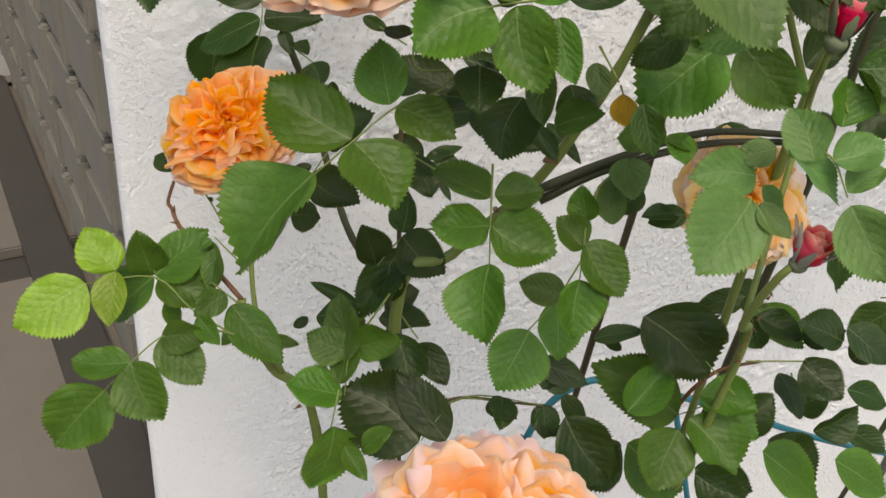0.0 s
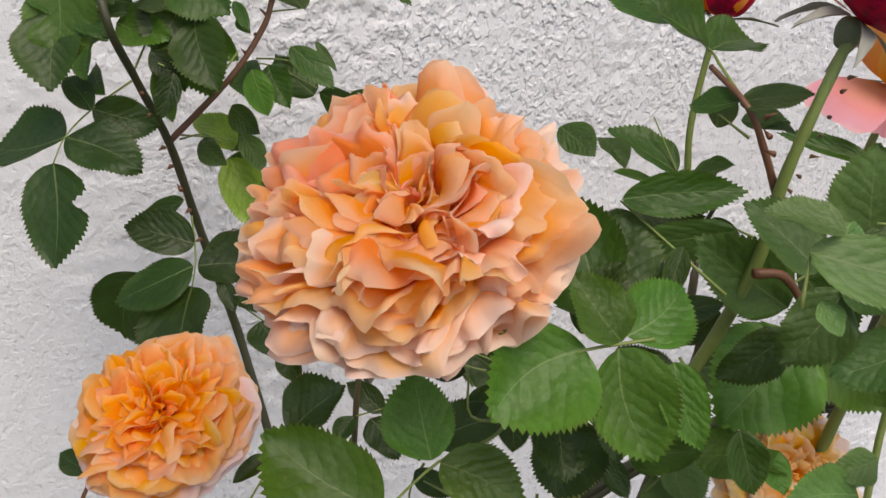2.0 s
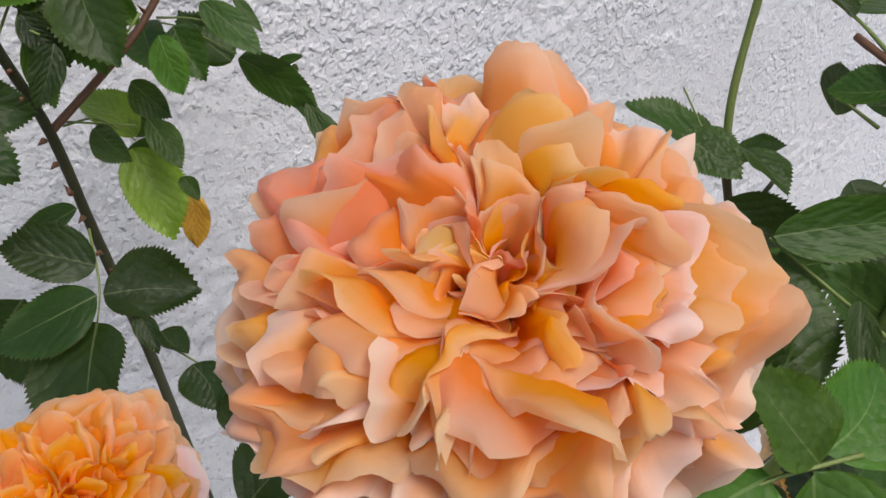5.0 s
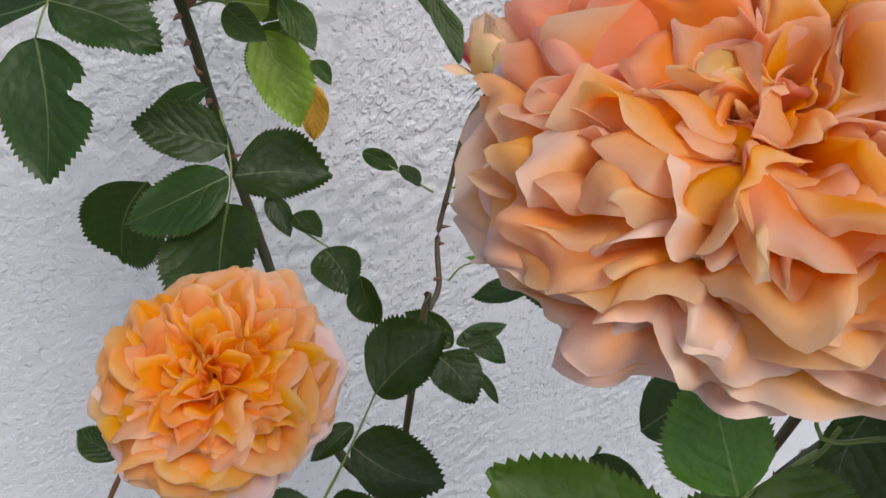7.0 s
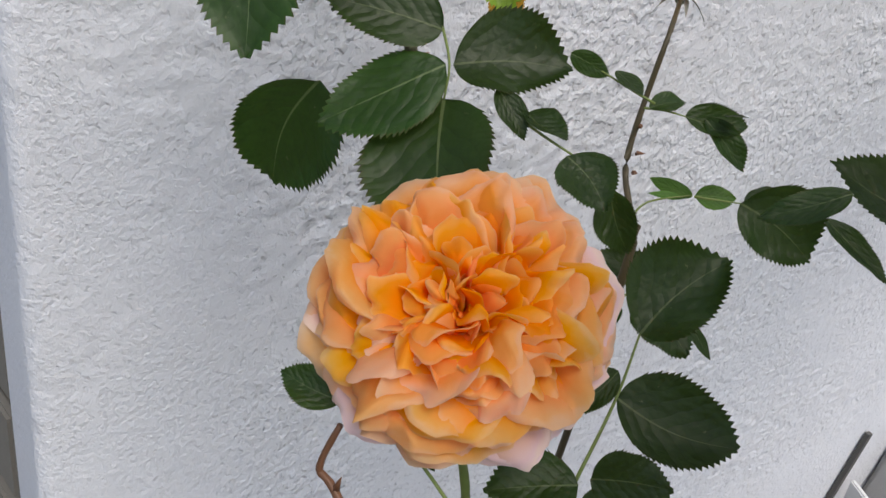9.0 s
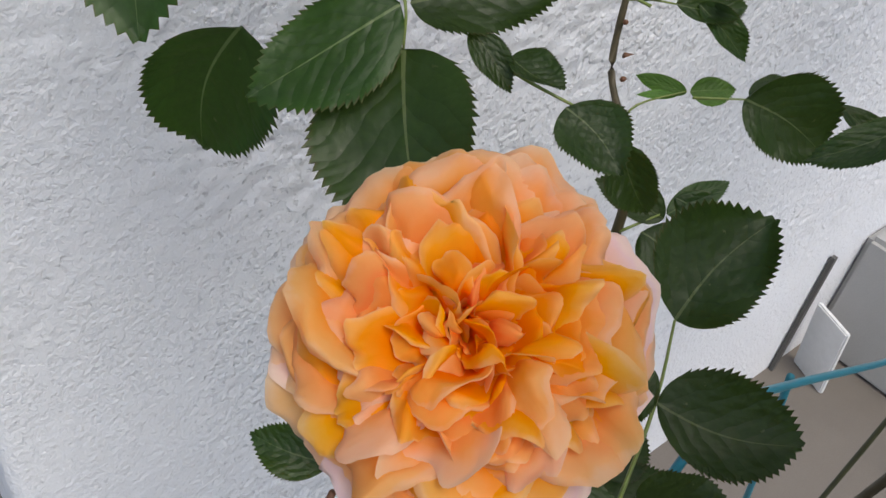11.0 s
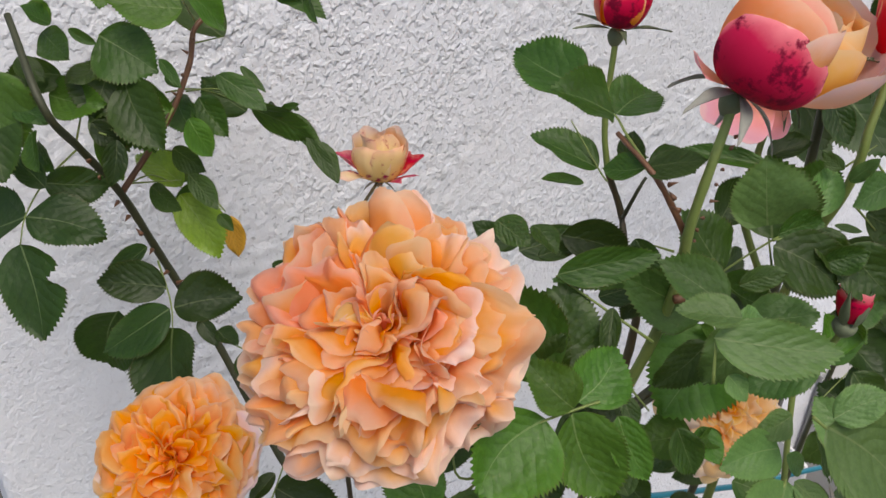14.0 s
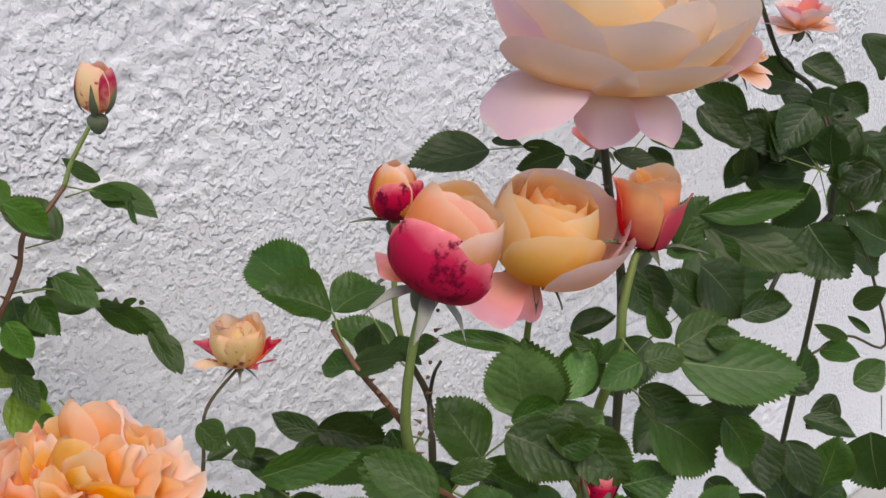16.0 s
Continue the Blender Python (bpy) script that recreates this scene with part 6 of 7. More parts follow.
leaf(CANE_F, LEAF_GREEN, [(0.4006, 0.3611, 1.4377), (0.4075, 0.3501, 1.4261)], [(0.4058, 0.3573, 1.4340, 0.4272, 0.3351, 1.4222, -0.78, -0.42, 0.47, 0.66), (0.4056, 0.3481, 1.4208, 0.4352, 0.3189, 1.3910, -0.21, -0.94, 0.29, 0.83), (0.3764, 0.3796, 1.4346, 0.3933, 0.3766, 1.4613, -0.84, -0.36, 0.41, 0.88), (0.4365, 0.3235, 1.4207, 0.4508, 0.3081, 1.3901, -0.49, -0.45, 0.75, 0.73), (0.4534, 0.3147, 1.4255, 0.4367, 0.3362, 1.4323, -0.49, -0.53, 0.69, 0.69), (0.3858, 0.3475, 1.3859, 0.4110, 0.3303, 1.3918, -0.57, -0.69, 0.45, 0.89)])
leaf(CANE_F, LEAF_DARK, [(0.4808, 0.4125, 1.4173), (0.4988, 0.4057, 1.4305)], [(0.5179, 0.4062, 1.4607, 0.5374, 0.3818, 1.4276, -0.29, -0.67, 0.69, 0.95), (0.4787, 0.4331, 1.4585, 0.4807, 0.4138, 1.4330, -0.55, -0.73, 0.40, 0.67), (0.5149, 0.3968, 1.4370, 0.4967, 0.4161, 1.4593, -0.18, -0.72, 0.67, 0.64), (0.5306, 0.3815, 1.4299, 0.5650, 0.3676, 1.4327, -0.31, -0.77, 0.55, 0.59), (0.5284, 0.3680, 1.4035, 0.5438, 0.3354, 1.3880, -0.00, -0.38, 0.92, 0.71), (0.4406, 0.4438, 1.4218, 0.4713, 0.4337, 1.4283, -0.53, -0.47, 0.71, 0.52)])
leaf(CANE_F, LEAF_DARK, [(0.6061, 0.5078, 1.2813), (0.6449, 0.4785, 1.2805)], [(0.6680, 0.4460, 1.2535, 0.6539, 0.4194, 1.2114, -0.39, -0.83, 0.40, 0.86), (0.6915, 0.4270, 1.2422, 0.6915, 0.3943, 1.2028, -0.55, -0.68, 0.48, 0.70), (0.7071, 0.4235, 1.2604, 0.7317, 0.3851, 1.2532, -0.17, -0.64, 0.75, 0.48), (0.6286, 0.4580, 1.2120, 0.6295, 0.4240, 1.2088, -0.53, -0.64, 0.56, 0.79), (0.5495, 0.5302, 1.2358, 0.5908, 0.5305, 1.2533, -0.26, -0.89, 0.38, 0.71), (0.4861, 0.5681, 1.2195, 0.5261, 0.5403, 1.2290, -0.54, -0.72, 0.45, 0.77), (0.7200, 0.4244, 1.2833, 0.6979, 0.4464, 1.3091, -0.47, -0.73, 0.50, 0.72)])
leaf(CANE_G, LEAF_DARK, [(0.4795, 0.4589, 1.5203), (0.4518, 0.4864, 1.5336), (0.4242, 0.5067, 1.5332)], [(0.4249, 0.5070, 1.5330, 0.3730, 0.5236, 1.5299, -0.40, -0.38, 0.84, 0.66), (0.4283, 0.5088, 1.5384, 0.4318, 0.4830, 1.5395, -0.66, -0.46, 0.59, 0.30), (0.4413, 0.4936, 1.5355, 0.4605, 0.4841, 1.5348, -0.66, -0.72, 0.23, 0.42), (0.4616, 0.4758, 1.5312, 0.4288, 0.4846, 1.5243, -0.68, -0.73, 0.10, 0.52), (0.4660, 0.4751, 1.5286, 0.4609, 0.4547, 1.5214, -0.22, -0.90, 0.37, 0.41)], "dark green leaf on a thin stalk")
leaf(CANE_G, LEAF_DARK, [(0.5081, 0.4809, 1.5015), (0.5395, 0.4736, 1.5331)], [(0.5357, 0.4755, 1.5354, 0.5615, 0.4451, 1.5252, -0.27, -0.78, 0.57, 0.62), (0.5688, 0.4579, 1.5470, 0.5781, 0.4224, 1.5231, -0.47, -0.46, 0.76, 0.61), (0.5162, 0.4846, 1.5191, 0.5313, 0.4548, 1.5110, -0.42, -0.37, 0.83, 0.56), (0.4916, 0.4941, 1.5016, 0.5020, 0.4841, 1.5179, -0.74, -0.20, 0.64, 0.66), (0.5380, 0.4713, 1.5219, 0.5383, 0.4506, 1.5067, -0.30, -0.90, 0.31, 0.63), (0.5778, 0.4603, 1.5686, 0.5939, 0.4503, 1.5756, -0.32, -0.59, 0.74, 0.67)])
leaf(CANE_G, LEAF_GREEN, [(0.5831, 0.4755, 1.4430), (0.5991, 0.4684, 1.4525)], [(0.6016, 0.4674, 1.4499, 0.6522, 0.4088, 1.4242, -0.41, -0.66, 0.63, 0.51), (0.5993, 0.4693, 1.4590, 0.6549, 0.4184, 1.4757, -0.36, -0.83, 0.43, 0.33), (0.5795, 0.4719, 1.4359, 0.6099, 0.4685, 1.4702, -0.37, -0.86, 0.34, 0.76), (0.5731, 0.4768, 1.4314, 0.6011, 0.4676, 1.4316, -0.30, -0.55, 0.78, 0.58), (0.6038, 0.4605, 1.4423, 0.6018, 0.4367, 1.4232, -0.62, -0.57, 0.54, 0.66)], "long folded green leaf")
leaf(CANE_I, LEAF_DARK, [(0.8941, 0.5467, 1.4175), (0.8641, 0.5871, 1.4530)], [(0.8513, 0.6083, 1.4676, 0.8074, 0.6432, 1.4962, -0.73, -0.20, 0.66, 0.61), (0.8797, 0.5707, 1.4479, 0.8925, 0.5374, 1.4263, -0.25, -0.67, 0.70, 0.80), (0.8794, 0.5783, 1.4498, 0.8071, 0.6073, 1.4601, -0.69, -0.54, 0.48, 0.59)])
leaf(CANE_I, LEAF_DARK, [(0.9739, 0.5915, 1.3912), (0.9998, 0.5938, 1.4336)], [(1.0061, 0.5940, 1.4461, 0.9720, 0.6128, 1.4084, 0.16, -0.61, 0.78, 0.93), (1.0000, 0.5976, 1.4442, 0.9997, 0.5610, 1.4276, -0.40, -0.59, 0.70, 0.89), (0.9836, 0.6043, 1.4253, 0.9583, 0.6366, 1.4074, -0.08, -0.87, 0.49, 0.97), (0.9806, 0.6131, 1.4484, 0.9536, 0.5802, 1.4216, -0.42, -0.87, 0.27, 0.59)])
leaf(CANE_I, LEAF_DARK, [(1.0184, 0.6164, 1.3765), (1.0783, 0.5600, 1.3534)], [(1.0621, 0.5837, 1.3697, 1.0369, 0.6059, 1.3194, -0.58, -0.69, 0.42, 0.79), (1.0621, 0.5826, 1.3769, 1.0604, 0.6173, 1.4198, -0.49, -0.82, 0.29, 0.80), (1.0757, 0.5732, 1.3734, 1.0632, 0.5799, 1.3386, -0.51, -0.67, 0.54, 0.63), (1.0848, 0.5685, 1.3706, 1.1439, 0.5668, 1.4038, -0.36, -0.61, 0.71, 0.56)])
leaf(CANE_I, LEAF_DARK, [(0.8537, 0.5241, 1.4308), (0.8108, 0.5604, 1.4392)], [(0.7871, 0.5692, 1.4280, 0.8151, 0.5516, 1.4458, -0.47, -0.70, 0.54, 0.66), (0.7983, 0.5623, 1.4310, 0.8534, 0.5392, 1.4211, -0.53, -0.67, 0.53, 0.75), (0.8055, 0.5685, 1.4494, 0.8215, 0.5577, 1.4019, -0.52, -0.72, 0.46, 0.83), (0.8087, 0.5637, 1.4473, 0.7845, 0.5789, 1.4124, -0.60, -0.44, 0.67, 0.64)])
leaf(CANE_I, LEAF_DARK, [(0.8474, 0.5205, 1.4329), (0.8183, 0.5717, 1.4908)], [(0.8267, 0.5570, 1.4816, 0.7992, 0.5330, 1.4541, -0.31, -0.86, 0.41, 0.66), (0.8155, 0.5713, 1.4788, 0.8506, 0.5455, 1.4425, -0.62, -0.60, 0.50, 0.78)])
leaf(CANE_I, LEAF_DARK, [(0.8460, 0.5198, 1.4334), (0.8406, 0.5591, 1.5027)], [(0.8559, 0.5479, 1.4964, 0.8601, 0.5080, 1.4916, -0.55, -0.75, 0.37, 0.77), (0.8470, 0.5568, 1.5098, 0.7897, 0.5787, 1.5270, -0.31, -0.94, 0.13, 0.60), (0.8349, 0.5660, 1.5069, 0.8572, 0.5288, 1.4777, -0.13, -0.89, 0.43, 0.65)])
leaf(CANE_I, LEAF_DARK, [(0.8331, 0.5126, 1.4376), (0.7965, 0.5487, 1.4550)], [(0.8101, 0.5346, 1.4468, 0.8560, 0.5215, 1.4476, -0.77, -0.64, 0.06, 0.70), (0.7813, 0.5581, 1.4573, 0.7799, 0.5783, 1.4787, -0.30, -0.95, 0.10, 0.86), (0.8050, 0.5364, 1.4447, 0.8079, 0.5522, 1.4721, -0.35, -0.83, 0.44, 0.86), (0.7855, 0.5616, 1.4590, 0.7900, 0.5596, 1.4216, -0.69, -0.68, 0.22, 0.65)])
leaf(CANE_I, LEAF_DARK, [(0.8768, 0.5370, 1.4232), (0.8980, 0.5244, 1.4294)], [(0.9045, 0.5225, 1.4352, 0.8830, 0.5006, 1.4016, -0.65, -0.68, 0.34, 0.65), (0.8917, 0.5251, 1.4280, 0.9195, 0.5283, 1.4623, -0.37, -0.57, 0.74, 0.74), (0.9210, 0.5147, 1.4460, 0.9117, 0.5066, 1.4145, -0.53, -0.83, 0.19, 0.79), (0.8806, 0.5308, 1.4174, 0.9359, 0.4965, 1.4063, -0.66, -0.59, 0.47, 0.75)])
leaf(CANE_I, LEAF_GREEN, [(1.1291, 0.6785, 1.3400), (1.1901, 0.6096, 1.2939)], [(1.1977, 0.6054, 1.3033, 1.1626, 0.6027, 1.2562, -0.43, -0.84, 0.34, 0.72), (1.2062, 0.5907, 1.2835, 1.2509, 0.5581, 1.2332, -0.28, -0.81, 0.52, 0.68), (1.1842, 0.6095, 1.2912, 1.2106, 0.6178, 1.3223, -0.54, -0.83, 0.15, 0.73), (1.1928, 0.5943, 1.2786, 1.1919, 0.5763, 1.3303, -0.95, -0.32, 0.02, 0.86)])
leaf(CANE_I, LEAF_DARK, [(1.0208, 0.6178, 1.3757), (1.0161, 0.5817, 1.2979)], [(0.9921, 0.5928, 1.2938, 0.9530, 0.6103, 1.2648, -0.81, -0.51, 0.29, 0.76), (0.9975, 0.5929, 1.2925, 1.0457, 0.5872, 1.3187, -0.49, -0.81, 0.32, 0.69), (0.9966, 0.5935, 1.2985, 0.9189, 0.6269, 1.3076, -0.55, -0.26, 0.79, 0.58), (0.9980, 0.5989, 1.2995, 1.0380, 0.5402, 1.3031, -0.61, -0.77, 0.18, 0.68)])
leaf(CANE_I, LEAF_DARK, [(1.0347, 0.6256, 1.3711), (1.1211, 0.5750, 1.3985)], [(1.1228, 0.5834, 1.4126, 1.1313, 0.5318, 1.3872, -0.44, -0.85, 0.29, 0.84), (1.1081, 0.5798, 1.3794, 1.0625, 0.5659, 1.3408, -0.85, -0.51, 0.11, 0.64), (1.1261, 0.5588, 1.3749, 1.1007, 0.5837, 1.3537, -0.19, -0.50, 0.85, 0.72), (1.1242, 0.5801, 1.4205, 1.0986, 0.5944, 1.3953, -0.46, -0.70, 0.55, 0.72)])
leaf(CANE_I, LEAF_GREEN, [(0.8912, 0.4874, 1.2527), (0.8686, 0.5058, 1.2558)], [(0.8904, 0.4865, 1.2500, 0.8479, 0.4992, 1.2749, -0.48, -0.76, 0.45, 0.30), (0.8634, 0.5002, 1.2402, 0.8710, 0.4628, 1.2472, -0.42, -0.61, 0.68, 0.70), (0.8837, 0.4693, 1.2068, 0.9200, 0.4573, 1.2258, -0.28, -0.76, 0.59, 0.85), (0.9031, 0.4930, 1.2825, 0.9134, 0.4682, 1.3076, -0.51, -0.42, 0.75, 0.68), (0.9125, 0.4751, 1.2539, 0.9061, 0.4983, 1.2665, -0.77, -0.61, 0.16, 0.36)])
leaf(CANE_I, LEAF_DARK, [(0.9327, 0.4607, 1.1786), (0.9240, 0.4501, 1.1450)], [(0.9114, 0.4555, 1.1439, 0.9178, 0.4345, 1.0752, -0.86, -0.50, 0.12, 0.90), (0.8584, 0.4745, 1.0956, 0.8712, 0.4467, 1.0769, -0.55, -0.58, 0.61, 0.71), (0.8915, 0.4885, 1.1810, 0.8578, 0.4955, 1.1489, -0.83, -0.56, 0.04, 0.66)])

rosette("large apricot-orange rose in full bloom, frilled and blush-rimmed", (0.1240, 0.3975, 1.4420), (-0.54, -0.32, 0.78), 0.0575, 21, 40, (PETAL_LILAC, PETAL_BLUSH, PETAL_BLUSH), (PETAL_PEACH, PETAL_BLUSH, PETAL_PEACH), (PETAL_PEACH, PETAL_PEACH, PETAL_CORAL, PETAL_ORANGE), (PETAL_PEACH, PETAL_ORANGE, PETAL_CORAL), 1.0, 1.0, ((25, 36, 0.4, 0.96, PETAL_CORAL), (292, 20, 0.4, 0.8, PETAL_YELLOW), (60, 40, 0.05, 0.30, PETAL_YELLOW), (120, 25, 0.6, 0.7, PETAL_YELLOW), (150, 60, 0.95, 1.1, PETAL_BLUSH)), 5, 1.2, (150, 0.05, 0.24))
rosette("smaller deep orange rose in full bloom with pale outer petals", (0.0815, 0.5660, 1.2580), (-0.40, -0.32, 0.86), 0.0475, 57, 58, (PETAL_PEACH, PETAL_BLUSH, PETAL_PEACH), (PETAL_ORANGE, PETAL_ORANGE, PETAL_PEACH), (PETAL_ORANGE, PETAL_CORE), (PETAL_CORE, PETAL_ORANGE), 0.75, 1.0, ((195, 62, 0.98, 1.1, PETAL_LILAC), (300, 60, 0.9, 1.1, PETAL_PEACH)), 4, 1.0, (0, 0.0, 0.0), 1.35)
rosette("large pale apricot rose low in the bush", (0.1890, 0.3080, 1.0760), (-0.15, -0.35, 0.85), 0.084, 83, 10, (PETAL_LILAC, PETAL_LILAC, PETAL_PALE), (PETAL_LILAC, PETAL_BLUSH), (PETAL_BLUSH, PETAL_PEACH), (PETAL_PEACH, PETAL_ORANGE), 0.65)
rosette("ageing yellow-orange rose hidden among the leaves", (0.3880, 0.4065, 1.2660), (-0.10, -0.60, 0.60), 0.046, 91, 70, (PETAL_CREAM, PETAL_CUP), (PETAL_CUP, PETAL_CREAM, PETAL_YELLOW), (PETAL_CUP, PETAL_YELLOW), (PETAL_YELLOW, PETAL_CUP), 0.8)
shelled("half-open rose with a crimson outer petal and peach heart", (0.2690, 0.3606, 1.5334), (0.36, -0.26, 0.90), 0.0445, 31, 145, [(PETAL_PINK, -104, 36, ((.05, 0), (.32, .0), (.48, .02), (.56, .10))), (PETAL_PEACH, 170, 85, ((.05, 0), (.30, .10), (.44, .40), (.42, .78), (.30, 1.02))), (PETAL_PEACH, -62, 84, ((.05, 0), (.32, .10), (.46, .40), (.44, .76), (.32, .99))), (PETAL_BLUSH, 62, 74, ((.05, 0), (.32, .10), (.47, .36), (.46, .68), (.38, .92))), (PETAL_CUP, 110, 84, ((.05, .02), (.26, .15), (.39, .45), (.37, .78), (.26, .99))), (PETAL_PEACH, 34, 84, ((.05, .02), (.28, .12), (.41, .42), (.38, .74), (.24, .93))), (PETAL_ROSE, -24, 80, ((.05, .02), (.26, .15), (.38, .46), (.37, .80), (.22, 1.04))), (PETAL_CUP, 180, 100, ((.05, .02), (.22, .15), (.30, .48), (.26, .80), (.12, .98))), (PETAL_YELLOW, 0, 110, ((.05, .02), (.18, .15), (.25, .45), (.18, .70), (.08, .80))), (PETAL_YELLOW, 180, 110, ((.05, .02), (.16, .15), (.22, .45), (.16, .70), (.06, .82))), (PETAL_RED, -16, 64, ((.05, -.01), (.34, .045), (.50, .20), (.55, .42), (.50, .62), (.42, .73)), -0.04)], (100, 165), 0.030, SEPAL_GREY, (0.0065, 0.012))
shelled("cup-shaped cream-yellow and lilac-blush rose, half open", (0.3722, 0.4065, 1.4965), (0.14, -0.26, 1), 0.0500, 37, 145, [(PETAL_PINK, -52, 36, ((.04, 0), (.30, -.06), (.58, -.20), (.80, -.44))), (PETAL_PINK, -12, 24, ((.04, 0), (.22, -.04), (.40, -.18), (.46, -.40))), (PETAL_LILAC, 62, 66, ((.05, 0), (.42, .06), (.66, .20), (.80, .46), (.85, .76))), (PETAL_PALE, 105, 60, ((.05, 0), (.42, .08), (.66, .30), (.74, .62), (.72, .95))), (PETAL_CUP, 16, 66, ((.05, 0), (.40, .06), (.58, .26), (.62, .52), (.57, .80))), (PETAL_CREAM, 160, 80, ((.05, 0), (.40, .08), (.58, .34), (.62, .70), (.56, 1.05))), (PETAL_CUP, -100, 75, ((.05, 0), (.40, .08), (.58, .34), (.60, .66), (.52, 1.0))), (PETAL_YELLOW, -40, 80, ((.05, .02), (.38, .10), (.54, .36), (.54, .68), (.44, .94))), (PETAL_CUP, 60, 85, ((.05, .02), (.34, .10), (.48, .36), (.48, .70), (.38, .98))), (PETAL_CUP, 140, 90, ((.05, .02), (.34, .10), (.46, .36), (.46, .72), (.38, 1.02))), (PETAL_YELLOW, -130, 90, ((.05, .02), (.30, .10), (.42, .36), (.42, .72), (.36, 1.0))), (PETAL_YELLOW, 0, 95, ((.05, .02), (.28, .10), (.38, .36), (.38, .70), (.28, .94))), (PETAL_YELLOW, 100, 95, ((.05, .02), (.24, .10), (.33, .36), (.33, .72), (.27, .98))), (PETAL_ORANGE, -80, 95, ((.05, .02), (.20, .10), (.28, .36), (.28, .72), (.22, .97))), (PETAL_YELLOW, 30, 100, ((.05, .02), (.16, .10), (.23, .36), (.22, .70), (.16, .94))), (PETAL_ORANGE, 180, 100, ((.05, .02), (.12, .10), (.17, .36), (.17, .70), (.14, .96))), (PETAL_YELLOW, -30, 110, ((.05, .02), (.08, .10), (.12, .36), (.11, .70), (.08, .93)))], (110, 150), 0.022)
shelled("large pale cream and shell-pink rose, fully open", (0.4286, 0.4115, 1.5896), (0.04, -0.05, 1), 0.072, 43, 145, [(PETAL_PALE, -62, 38, ((.05, 0), (.42, .06), (.78, -.02), (1.06, -.26))), (PETAL_PALE, -8, 38, ((.05, .0), (.30, -.02), (.42, -.14), (.44, -.38))), (PETAL_PALE, 40, 30, ((.05, .0), (.34, -.02), (.52, -.12), (.60, -.34))), (PETAL_PALE, 150, 40, ((.05, 0), (.40, .05), (.75, .0), (.95, -.15))), (PETAL_PALE, -140, 40, ((.05, 0), (.40, .05), (.75, .0), (.95, -.15))), (PETAL_PALE, 92, 34, ((.05, 0), (.50, .04), (.85, .20), (1.02, .42))), (PETAL_CREAM, 28, 50, ((.05, 0), (.48, .01), (.74, .14), (.86, .30))), (PETAL_CREAM, -42, 44, ((.05, 0), (.48, .02), (.76, .18), (.88, .42))), (PETAL_PALE, -88, 44, ((.05, 0), (.50, .06), (.80, .34), (.97, .80))), (PETAL_CREAM, 176, 60, ((.05, 0), (.50, .06), (.80, .34), (.95, .82))), (PETAL_CREAM, 115, 55, ((.05, 0), (.50, .05), (.82, .30), (.98, .74))), (PETAL_CREAM, 62, 46, ((.05, 0), (.48, .06), (.78, .30), (.92, .58))), (PETAL_CREAM, -5, 46, ((.05, .02), (.46, .08), (.70, .30), (.80, .58))), (PETAL_CREAM, -60, 46, ((.05, .02), (.46, .08), (.72, .34), (.82, .72))), (PETAL_CREAM, -130, 56, ((.05, .02), (.46, .08), (.70, .36), (.80, .80))), (PETAL_CREAM, 40, 50, ((.05, .02), (.42, .10), (.64, .36), (.70, .72))), (PETAL_CREAM, 140, 60, ((.05, .02), (.42, .10), (.62, .36), (.68, .80))), (PETAL_CUP, -35, 50, ((.05, .02), (.38, .10), (.56, .36), (.58, .76))), (PETAL_CREAM, -110, 60, ((.05, .02), (.36, .10), (.52, .36), (.54, .80))), (PETAL_CUP, 80, 60, ((.05, .02), (.34, .10), (.48, .36), (.48, .78))), (PETAL_CUP, 10, 60, ((.05, .02), (.28, .10), (.38, .36), (.36, .74))), (PETAL_CUP, 170, 70, ((.05, .02), (.26, .10), (.34, .36), (.32, .76))), (PETAL_CUP, -80, 60, ((.05, .02), (.18, .10), (.24, .36), (.22, .72))), (PETAL_CUP, 90, 60, ((.05, .02), (.12, .10), (.16, .36), (.14, .70)))], (110, 150), 0.022)
shelled("slender orange rosebud with scarlet outer petals", (0.4189, 0.3715, 1.5097), (0.06, -0.04, 1), 0.042, 47, 145, [(PETAL_PEACH, 160, 80, ((.06, 0), (.24, .12), (.32, .45), (.33, .80), (.38, 1.0))), (PETAL_FLUSH, -55, 62, ((.06, 0), (.26, .10), (.36, .42), (.37, .76), (.43, .95))), (PETAL_FLUSH, 5, 66, ((.06, 0), (.23, .12), (.30, .45), (.29, .80), (.34, 1.0))), (PETAL_PEACH, 70, 80, ((.06, 0), (.20, .12), (.26, .45), (.24, .80), (.28, 1.0))), (PETAL_ORANGE, -110, 90, ((.06, 0), (.18, .12), (.22, .45), (.18, .80), (.2, 1.0))), (PETAL_PEACH, 0, 90, ((.06, 0), (.14, .12), (.16, .45), (.12, .80), (.1, .96))), (PETAL_SCARLET, 52, 46, ((.06, 0), (.26, .06), (.39, .36), (.44, .64), (.52, .82))), (PETAL_SCARLET, -98, 40, ((.06, 0), (.28, .08), (.40, .40), (.44, .70), (.52, .92)))], (60, 100), 0.030, SEPAL, (0.006, 0.012), "rose_bud", "rosebud", "rosebuds")
